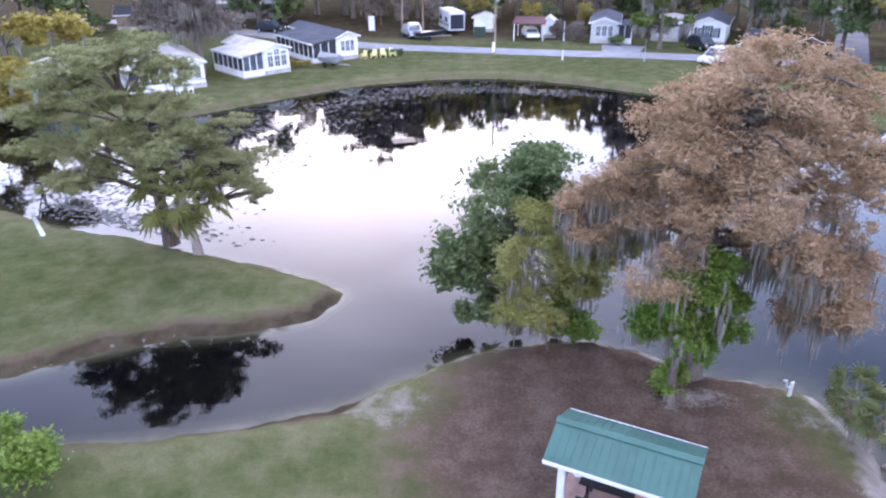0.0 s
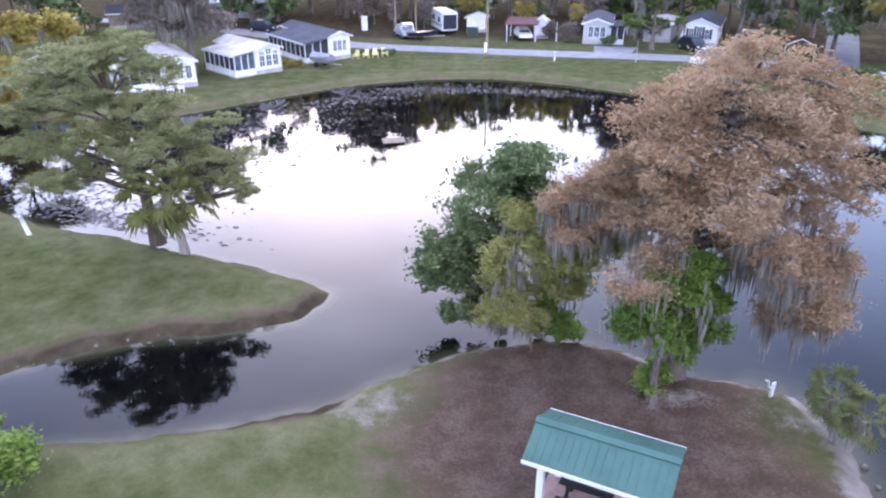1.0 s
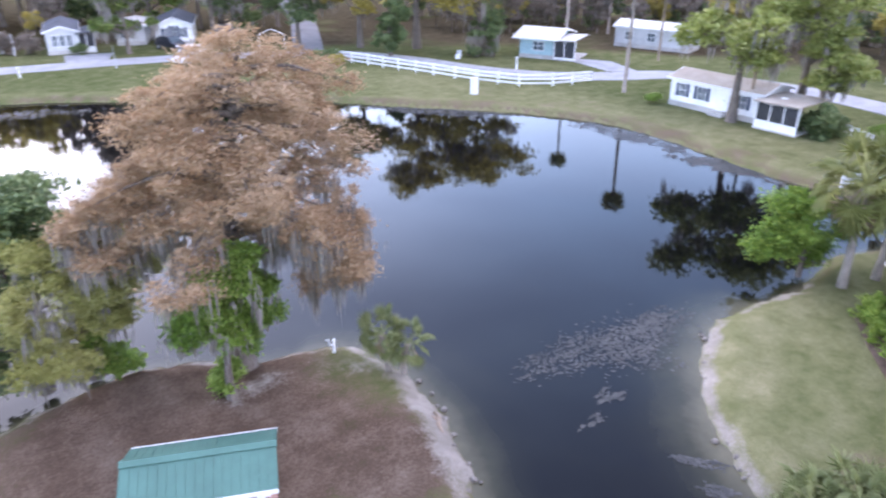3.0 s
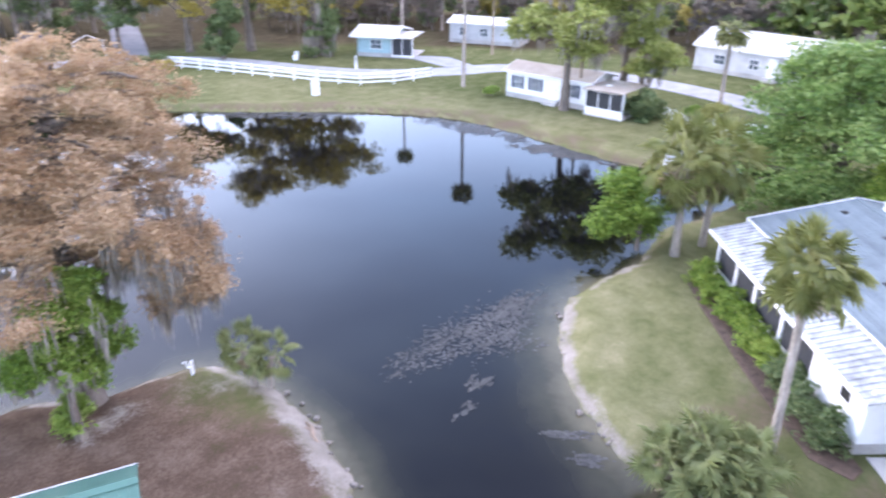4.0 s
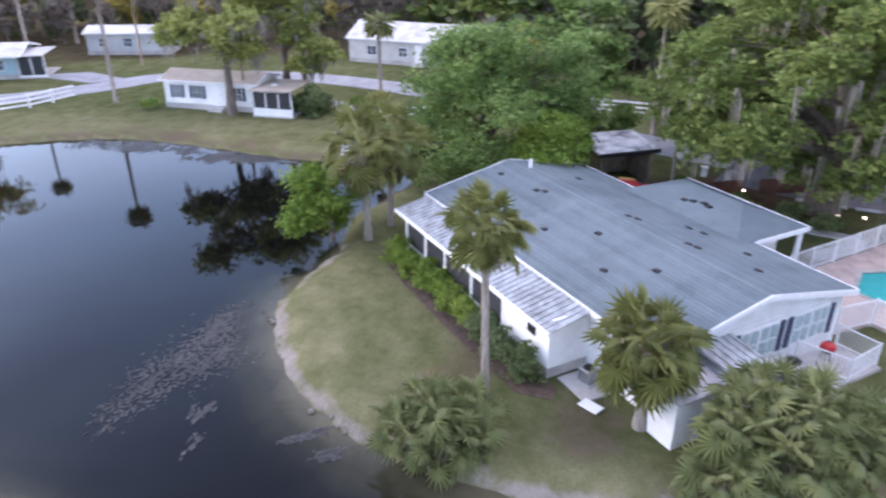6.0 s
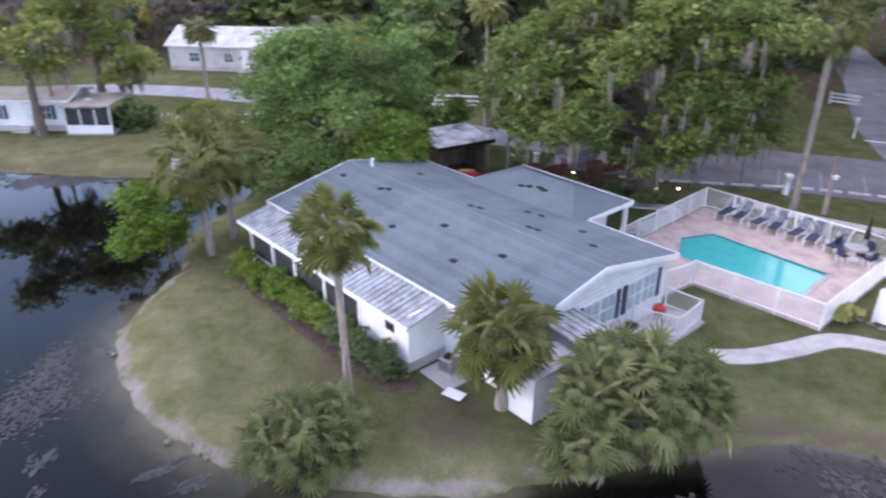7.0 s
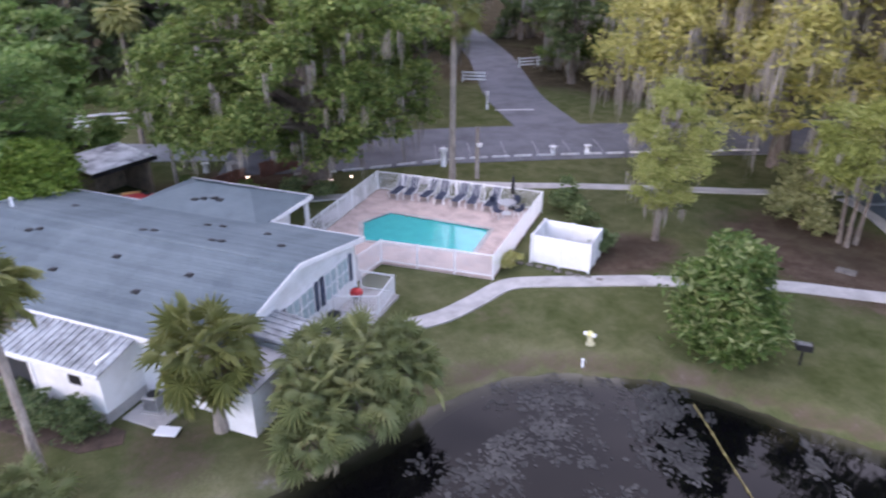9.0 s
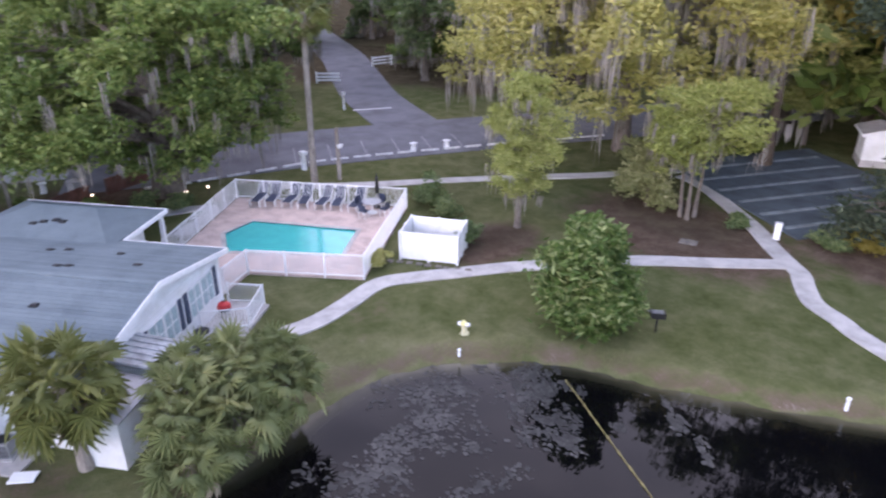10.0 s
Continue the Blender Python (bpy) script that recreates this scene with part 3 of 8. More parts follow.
def leaf_cloud(blobs, count, size, clumps=14, long=1.6, droop=0.0, spread=0.22, flat=1.0, seed=None):
    """Small bent leaf pieces in clumps that fill the given balls (x, y, z, rx, ry, rz)."""
    rng = RNG if seed is None else np.random.default_rng(seed)
    B = np.array(blobs, float)
    vol = (B[:, 3] * B[:, 4] * B[:, 5]) ** 0.75
    share = np.maximum(1, (count * vol / vol.sum())).astype(int)
    pts = []
    for b, k in zip(B, share):
        nc = max(5, int(clumps))
        u = rng.normal(size=(nc, 3))
        u /= np.linalg.norm(u, axis=1)[:, None]
        u *= rng.uniform(0.35, 1.0, (nc, 1)) ** 0.45
        w = rng.uniform(0.4, 1.0, nc)
        which = rng.choice(nc, k, p=w / w.sum())
        off = rng.normal(size=(k, 3)) * spread * rng.uniform(0.4, 1.3, nc)[which][:, None]
        off[:, 2] *= 0.75 * flat
        pts.append(b[:3] + (u[which] + off) * b[3:6])
    P = np.concatenate(pts)
    n = len(P)
    a = rng.normal(size=(n, 3))
    a[:, 2] = a[:, 2] * 0.6 - droop
    a /= np.linalg.norm(a, axis=1)[:, None]
    c = np.cross(a, rng.normal(size=(n, 3)))
    c /= np.linalg.norm(c, axis=1)[:, None]
    nrm = np.cross(a, c)
    s = size * rng.uniform(0.55, 1.45, (n, 1))
    A, C, N = a * s * long / 2, c * s / 2, nrm * s * 0.18
    V = np.stack([P - A, P + C * 0.8 - N, P + A, P - C * 0.8 - N], 1).reshape(-1, 3)
    i = np.arange(n)[:, None] * 4
    F = i + np.array([0, 1, 2, 3])
    return V, F


def shatter(blobs, n, seed):
    """Breaks every ball of a crown into smaller uneven ones, with gaps between them."""
    rng = random.Random(seed)
    out = []
    for x, y, z, rx, ry, rz in blobs:
        for _ in range(n):
            a, c = rng.uniform(0, 2 * math.pi), rng.uniform(-1, 1)
            q, h = rng.uniform(0.15, 0.95), math.sqrt(1 - c * c)
            k = rng.uniform(0.36, 0.7)
            out.append((x + rx * q * h * math.cos(a), y + ry * q * h * math.sin(a), z + rz * q * c, rx * k, ry * k, rz * k * 0.85))
    return out


def bough_crown(rng, n, z0, z1, reach, size, top=0.35, rise=0.25, droop=0.45, cx=0.0, cy=0.0):
    """Long arching boughs round a trunk: the balls of leaves along them, and their lines."""
    blobs, limbs = [], []
    for k in range(n):
        q = (k + 0.5) / n
        z = z0 + (z1 - z0) * q
        az = k * 2.39996 + rng.uniform(-0.5, 0.5)
        L = reach * (1 - (1 - top) * max(0, (q - 0.35) / 0.65) ** 1.5) * rng.uniform(0.7, 1.12)
        m = max(3, int(L / size))
        line = []
        for i in range(m + 1):
            t = i / m
            line.append((cx * q + L * t * math.cos(az), cy * q + L * t * math.sin(az), z + rise * L * t - droop * L * t * t))
        limbs.append(line)
        for i, (x, y, h) in enumerate(line):
            if i / m > 0.28:
                r = size * rng.uniform(0.5, 1.05)
                blobs.append((x + rng.uniform(-0.3, 0.3) * size, y + rng.uniform(-0.3, 0.3) * size, h + rng.uniform(-0.2, 0.3) * size, r * 1.1, r * 1.1, r * 0.65))
    return blobs, limbs


def moss_strands(blobs, count, length, width, seed):
    """Ragged strands hanging under the given balls."""
    rng = np.random.default_rng(seed)
    B = np.array(blobs, float)
    w = B[:, 3] * B[:, 4]
    bunch = 9
    n = max(1, count * 2 // bunch)
    count, width = n * bunch, width * 0.55
    k = rng.choice(len(B), n, p=w / w.sum())
    ang, rad = rng.uniform(0, 2 * np.pi, n), np.sqrt(rng.uniform(0.05, 1, n))
    x = B[k, 0] + B[k, 3] * rad * np.cos(ang)
    y = B[k, 1] + B[k, 4] * rad * np.sin(ang)
    z = B[k, 2] - B[k, 5] * rng.uniform(0.0, 1.0, n) * np.sqrt(np.clip(1 - rad ** 2, 0.05, 1))
    x, y, z = (np.repeat(v, bunch) + rng.normal(size=count) * s for v, s in ((x, width * 2.2), (y, width * 2.2), (z, width)))
    L = length * np.repeat(rng.uniform(0.35, 1.35, n), bunch) * rng.uniform(0.35, 1.1, count)
    W = width * rng.uniform(0.5, 1.4, count)
    t = rng.uniform(0, 2 * np.pi, count)
    dx, dy = np.cos(t) * W, np.sin(t) * W
    sx = rng.normal(size=count) * 0.12 * L
    V = np.stack([np.stack([x - dx / 2, y - dy / 2, z], 1), np.stack([x + dx / 2, y + dy / 2, z], 1),
                  np.stack([x + dx * 0.7 + sx * 0.4, y + dy * 0.7, z - L * 0.5], 1), np.stack([x + sx * 0.6, y + dx * 0.2, z - L], 1),
                  np.stack([x - dx * 0.6 + sx * 0.4, y - dy * 0.6, z - L * 0.45], 1)], 1).reshape(-1, 3)
    F = np.arange(count)[:, None] * 5 + np.array([0, 1, 2, 3, 4])
    return V, F


def tree(name, x, y, label, leaves, blobs, count, size, trunk_r=0.25, bark=None, lean=(0, 0), moss=0, moss_len=1.0, z0=0.0, group="",
         clumps=14, long=1.6, droop=0.0, spread=0.22, flat=1.0, seed=1, category="tree", trunk_top=None, forks=1, moss_w=0.16, twigs=3, sides=9, rough=6, limbs=None, moss_share=1.0):
    """A tree: tapered trunk with limbs to every ball of its crown, leaf pieces and hanging moss. Balls are relative to the foot."""
    t = thing(name, pose(x, y, z0), label, category, group)
    rng = random.Random(seed)
    bm, boughs = bmesh.new(), []
    top = trunk_top if trunk_top else max(b[2] for b in blobs) * 0.75
    for k in range(forks):
        fx, fy = (rng.uniform(-0.4, 0.4), rng.uniform(-0.4, 0.4)) if forks > 1 else (0, 0)
        pts, rad = [], []
        for i in range(8):
            q = i / 7
            pts.append((fx * (1 + q) + lean[0] * q ** 1.4 + rng.uniform(-0.08, 0.08) * q, fy * (1 + q) + lean[1] * q ** 1.4 + rng.uniform(-0.08, 0.08) * q, top * q - 0.25 * (i == 0)))
            rad.append(trunk_r * (1 + 0.5 * (1 - q) ** 6) * (1 - 0.62 * q) / (forks ** 0.4))
        tube(bm, pts, rad, sides)
        for line in limbs or ():
            r = trunk_r * 0.3
            boughs.append(tube(bmesh.new(), line, [r * (1 - 0.85 * i / (len(line) - 1)) for i in range(len(line))], 5))
        for j, b in enumerate(() if limbs else blobs):
            if j % forks != k:
                continue
            q = min(0.9, max(0.25, (b[2] - b[5] * 0.8) / top))
            i = min(6, int(q * 7))
            s = Vector(pts[i])
            e = Vector((b[0], b[1], b[2] + b[5] * 0.2))
            mid = s.lerp(e, 0.5) + Vector((rng.uniform(-0.3, 0.3), rng.uniform(-0.3, 0.3), rng.uniform(-0.1, 0.5)))
            r = rad[i] * 0.55
            lb = bmesh.new() if twigs else bm
            tube(lb, [s, s.lerp(mid, 0.5), mid, mid.lerp(e, 0.6), e], [r, r * 0.8, r * 0.6, r * 0.4, r * 0.2], 6 if twigs else 4)
            if twigs:
                boughs.append(lb)
            for _ in range(twigs):
                f = e + Vector((rng.uniform(-1, 1) * b[3], rng.uniform(-1, 1) * b[4], rng.uniform(-0.5, 0.6) * b[5])) * 0.8
                tube(lb, [mid, mid.lerp(f, 0.5) + Vector((0, 0, 0.15)), f], [r * 0.4, r * 0.25, r * 0.08], 4)
    part("trunk", bm, bark or BARK, t, smooth=True)
    for lb in boughs:
        part("limb", lb, bark or BARK, t, smooth=True)
    part("crown", leaf_cloud(shatter(blobs, rough, seed) if rough else blobs, count, size, max(7, clumps // 2) if rough else clumps, long, droop, spread * (1.5 if rough else 1), flat, seed), leaves, t)["kind"] = "stuff"
    if moss:
        low_blobs = sorted(blobs, key=lambda b: b[2])[:max(3, int(len(blobs) * moss_share))]
        part("hanging_moss", moss_strands(low_blobs, moss, moss_len, moss_w, seed + 50), L_MOSS, t, "strands of grey hanging moss")["kind"] = "stuff"
    return t


def fan_mesh(name, material, blades=15, reach=1.0, bend=0.6, sag=0.25, stalk=0.75):
    """One pleated fan leaf on its stalk, along +x; the blade nods downwards and its tips split and hang."""
    out, side = Vector((math.cos(bend), 0, -math.sin(bend))), Vector((0, 1, 0))
    up = Vector((math.sin(bend), 0, math.cos(bend)))
    hub = Vector((stalk, 0, -0.06))
    V = [Vector((0, -0.025, 0)), Vector((0, 0.025, 0)), hub + Vector((0, 0.018, 0)), hub - Vector((0, 0.018, 0)), hub]
    F = [(0, 1, 2, 3)]
    span = radians(255)
    for k in range(2 * blades + 1):
        a = -span / 2 + span * k / (2 * blades)
        L = reach * (0.72 + 0.28 * math.cos(a * 0.6))
        d = math.cos(a) * out + math.sin(a) * side
        if k % 2:
            tip = hub + d * L + up * 0.02 - Vector((0, 0, sag * L * (0.6 + 0.5 * abs(math.sin(k * 2.7)))))
            V += [hub + d * L * 0.55 + up * 0.05, tip]
        else:
            V.append(hub + d * L * 0.42 - up * 0.03)
    for k in range(blades):
        v, r, t, w = 5 + 3 * k, 6 + 3 * k, 7 + 3 * k, 8 + 3 * k
        F += [(4, v, r), (4, r, w), (v, t, r), (r, t, w)]
    me = bpy.data.meshes.new(name)
    me.from_pydata([tuple(v) for v in V], [], F)
    me.materials.append(material)
    return me


def fan_set(name, material):
    return [fan_mesh(name, material, 11, 0.62, b, g, 1.08) for b, g in ((0.1, 0.1), (0.35, 0.25), (0.65, 0.3), (0.3, 0.35))]


FANS, FANS_GREY = fan_set("fan_frond", L_PALM), fan_set("grey_fan_frond", L_FANPALM)
FAN_DRY = fan_mesh("dry_fan_frond", L_DRY, 7, 0.6, 0.35, 0.5, 0.95)
FAN_FAR = fan_mesh("far_frond", L_PALM, 6, 1.0, 0.6, 0.2)


def palm(x, y, h, r, label, fronds=34, dry=10, lean=(0, 0), trunk_r=0.16, seed=1, name="palm_tree", group="palms", low=-0.7, z0=0.0, fans=None):
    """A fan palm: ringed trunk, live leaves all round the bud, dry ones hanging below."""
    t = thing(name, pose(x, y, z0), label, "palm", group)
    rng = random.Random(seed)
    bm = bmesh.new()
    pts, rad = [], []
    rings = max(6, int(h * 4))
    for i in range(rings + 1):
        q = i / rings
        pts.append((lean[0] * q ** 1.3, lean[1] * q ** 1.3, h * q - 0.2 * (i == 0)))
        rad.append(trunk_r * (1.25 - 0.3 * min(1, q * 4)) * (1 + 0.07 * (i % 2)) * (1.25 if q > 0.93 else 1))
    tube(bm, pts, rad, 10)
    part("trunk", bm, PALMBARK, t, smooth=False)
    top = Vector(pts[-1])
    for k in range(fronds + dry):
        old = k >= fronds
        q = (k + 0.5) / fronds
        el = math.asin(max(-1, min(1, 0.98 - (0.98 - low) * q))) if not old else rng.uniform(-1.35, -0.75)
        if not old:
            el = max(-1.2, min(1.45, el + rng.uniform(-0.3, 0.3)))
        az = k * 2.39996 + rng.uniform(-0.4, 0.4)
        kind_ = 0 if el > 0.75 else 1 if el > 0.3 else 2 if el > -0.35 else 3
        f = new("dry_frond" if old else "frond", FAN_DRY if old else (fans or FANS)[kind_])
        f.parent = t
        s = r / 1.7 * rng.uniform(0.7, 1.15) * (0.9 if old else 1)
        f.matrix_basis = Matrix.LocRotScale(top, Euler((rng.uniform(-1.0, 1.0), -el, az)), (s, s, s))
    return t


def far_palm_mesh():
    V, F = [], []
    for k in range(30):
        el = math.asin(0.95 - 1.5 * (k + 0.5) / 30)
        m = Euler((0.3 * math.sin(k * 5), -el, k * 2.39996)).to_matrix()
        b = len(V)
        V += [tuple(m @ v.co) for v in FAN_FAR.vertices]
        F += [tuple(i + b for i in p.vertices) for p in FAN_FAR.polygons]
    return V, F


# ---- houses ----
def window(parent, x, y, z, w, h, axis_, out, pane=None, cols=2, shutters=None, sill=True):
    """A window on a wall: axis_ 'x' runs along x at depth y, 'y' runs along y at x; out is the side it faces (-1 or 1)."""
    def bx(bm, a0, a1, d0, d1, z0, z1):
        d0, d1 = sorted((d0 * out, d1 * out))
        if axis_ == "x":
            box(bm, x + a0, x + a1, y + d0, y + d1, z0, z1)
        else:
            box(bm, x + d0, x + d1, y + a0, y + a1, z0, z1)
    t = 0.06
    bm = bmesh.new()
    loops = []
    for d in (0.0, 0.05):
        for g in (0.0, t):
            loops.append([bm.verts.new((x + a, y + d * out, zz) if axis_ == "x" else (x + d * out, y + a, zz))
                          for a, zz in ((-w / 2 - g, z - g), (w / 2 + g, z - g), (w / 2 + g, z + h + g), (-w / 2 - g, z + h + g))])
    for a, b in ((0, 1), (3, 2), (1, 3), (2, 0)):
        for k in range(4):
            bm.faces.new((loops[a][k], loops[a][(k + 1) % 4], loops[b][(k + 1) % 4], loops[b][k]))
    bmesh.ops.recalc_face_normals(bm, faces=bm.faces)
    win = part("window", bm, TRIM, parent)
    for k in range(1, cols):
        bm = bmesh.new()
        bx(bm, -w / 2 + w * k / cols - 0.025, -w / 2 + w * k / cols + 0.025, 0.0, 0.045, z + 0.002, z + h - 0.002)
        part("glazing_bar", bm, TRIM, win)
    bm = bmesh.new()
    bx(bm, -w / 2 + 0.002, w / 2 - 0.002, 0.0, 0.04, z + h * 0.5 - 0.02, z + h * 0.5 + 0.02)
    part("glazing_bar", bm, TRIM, win)
    for k in range(cols):
        for r in range(2):
            bm = bmesh.new()
            bx(bm, -w / 2 + w * k / cols, -w / 2 + w * (k + 1) / cols, 0.003, 0.02, z + h * r / 2, z + h * (r + 1) / 2)
            part("pane", bm, pane or GLASS, win)
    if shutters:
        for s in (-1, 1):
            bm = bmesh.new()
            c = s * (w / 2 + t + 0.17)
            bx(bm, c - 0.15, c + 0.15, 0.0, 0.04, z - 0.03, z + h + 0.03)
            for k in range(8):
                bx(bm, c - 0.12, c + 0.12, 0.04, 0.055, z + 0.02 + h * k / 8, z + h * (k + 0.55) / 8)
            part("shutter", bm, shutters, win, "louvred shutter")
    return win


def gable_walls(bm, x0, x1, y0, y1, h, rise, ridge, th=0.14):
    """Four walls of real thickness, the gable ends raised to the ridge."""
    if ridge == "y":
        xm = (x0 + x1) / 2
        for y in (y0, y1 - th):
            a = [bm.verts.new(p) for p in ((x0, y, 0), (x1, y, 0), (x1, y, h), (xm, y, h + rise), (x0, y, h))]
            b = [bm.verts.new((v.co.x, y + th, v.co.z)) for v in a]
            bm.faces.new(a)
            bm.faces.new(b[::-1])
            for i in range(5):
                bm.faces.new((a[(i + 1) % 5], a[i], b[i], b[(i + 1) % 5]))
        box(bm, x0, x0 + th, y0 + th, y1 - th, 0, h)
        box(bm, x1 - th, x1, y0 + th, y1 - th, 0, h)
    else:
        ym = (y0 + y1) / 2
        for x in (x0, x1 - th):
            a = [bm.verts.new(p) for p in ((x, y0, 0), (x, y1, 0), (x, y1, h), (x, ym, h + rise), (x, y0, h))]
            b = [bm.verts.new((x + th, v.co.y, v.co.z)) for v in a]
            bm.faces.new(a[::-1])
            bm.faces.new(b)
            for i in range(5):
                bm.faces.new((a[i], a[(i + 1) % 5], b[(i + 1) % 5], b[i]))
        box(bm, x0 + th, x1 - th, y0, y0 + th, 0, h)
        box(bm, x0 + th, x1 - th, y1 - th, y1, 0, h)
    return bm


def gable_roof(bm, x0, x1, y0, y1, h, rise, ridge, over=0.3, thick=0.12):
    if ridge == "y":
        xm, k = (x0 + x1) / 2, rise / ((x1 - x0) / 2)
        e = h - over * k + 0.13
        slab(bm, [(x0 - over, y0 - over, e), (xm, y0 - over, h + rise + 0.13), (xm, y1 + over, h + rise + 0.13), (x0 - over, y1 + over, e)][::-1], thick)
        slab(bm, [(xm, y0 - over, h + rise + 0.13), (x1 + over, y0 - over, e), (x1 + over, y1 + over, e), (xm, y1 + over, h + rise + 0.13)][::-1], thick)
    else:
        ym, k = (y0 + y1) / 2, rise / ((y1 - y0) / 2)
        e = h - over * k + 0.13
        slab(bm, [(x0 - over, y0 - over, e), (x1 + over, y0 - over, e), (x1 + over, ym, h + rise + 0.13), (x0 - over, ym, h + rise + 0.13)], thick)
        slab(bm, [(x0 - over, ym, h + rise + 0.13), (x1 + over, ym, h + rise + 0.13), (x1 + over, y1 + over, e), (x0 - over, y1 + over, e)], thick)
    return bm


def siding(bm, x0, x1, y, z0, z1, step=0.22, out=-1):
    """Lapped boards on a wall along x."""
    k = 0
    while z0 + k * step < z1 - 0.03:
        a, b = sorted((y, y + out * 0.018))
        box(bm, x0, x1, a, b, z0 + k * step, min(z1, z0 + k * step + step * 0.86))
        k += 1


def house(x, y, rz, W, D, h, rise, ridge, wall, roof, label, front=(), left=(), right=(), porch=None, door=None, name="house", group="park homes", over=0.3, shutters=None):
    """A small home. Its front runs along local x and faces local -y. porch: (x0, x1, depth in front or 0, screened side length)."""
    t = thing(name, pose(x, y, -0.02, 0, 0, rz), label, "house", group)
    bm = gable_walls(bmesh.new(), 0, W, 0, D, h, rise, ridge)
    wl_ = part("wall", bm, wall, t)
    bm = bmesh.new()
    siding(bm, 0.02, W - 0.02, 0, 0.5, h)
    part("siding", bm, wall, wl_)["kind"] = "stuff"
    part("skirting", boxes((-0.03, W + 0.03, -0.045, -0.02, 0, 0.48), (-0.045, -0.004, -0.02, D, 0, 0.48), (W + 0.004, W + 0.045, -0.02, D, 0, 0.48)), CONCRETE, t)
    rf = part("roof", gable_roof(bmesh.new(), 0, W, 0, D, h, rise, ridge, over), roof, t)
    bm = bmesh.new()
    if ridge == "y":
        e, k = h - over * rise / (W / 2) + 0.14, 0
        for sx in (-over - 0.03, W + over):
            box(bm, sx, sx + 0.03, -over, D + over, e - 0.16, e)
        for q0, q1 in (((-over, e), (W / 2, h + rise + 0.14)), ((W / 2, h + rise + 0.14), (W + over, e))):
            slab(bm, [(q0[0], -over - 0.03, q0[1]), (q1[0], -over - 0.03, q1[1]), (q1[0], -over, q1[1]), (q0[0], -over, q0[1])], 0.18)
    else:
        e = h - over * rise / (D / 2) + 0.14
        box(bm, -over, W + over, -over - 0.03, -over, e - 0.16, e)
        box(bm, -over, W + over, D + over, D + over + 0.03, e - 0.16, e)
        for sx in (-over - 0.03, W + over):
            slab(bm, [(sx, -over, e), (sx + 0.03, -over, e), (sx + 0.03, D / 2, h + rise + 0.14), (sx, D / 2, h + rise + 0.14)], 0.18)
            slab(bm, [(sx, D / 2, h + rise + 0.14), (sx + 0.03, D / 2, h + rise + 0.14), (sx + 0.03, D + over, e), (sx, D + over, e)], 0.18)
    part("fascia", bm, TRIM, rf, "white fascia board")
    for wx, wz, ww, wh in front:
        window(t, wx, -0.02, wz, ww, wh, "x", -1, shutters=shutters)
    for wy, wz, ww, wh in left:
        window(t, -0.004, wy, wz, ww, wh, "y", -1)
    for wy, wz, ww, wh in right:
        window(t, W + 0.004, wy, wz, ww, wh, "y", 1)
    if door:
        dr = part("door", boxes((door - 0.45, door + 0.45, -0.06, -0.02, 0.4, 2.4), (door - 0.3, door + 0.3, -0.075, -0.06, 1.5, 2.2)), VINYL, t, "white panel door")
        part("step", boxes((door - 0.7, door + 0.7, -0.75, -0.06, 0, 0.2), (door - 0.7, door + 0.7, -0.4, -0.06, 0.2, 0.4)), CONCRETE, t)
        part("handle", boxes((door + 0.34, door + 0.38, -0.12, -0.06, 1.35, 1.45)), DARKMETAL, dr)
    return t


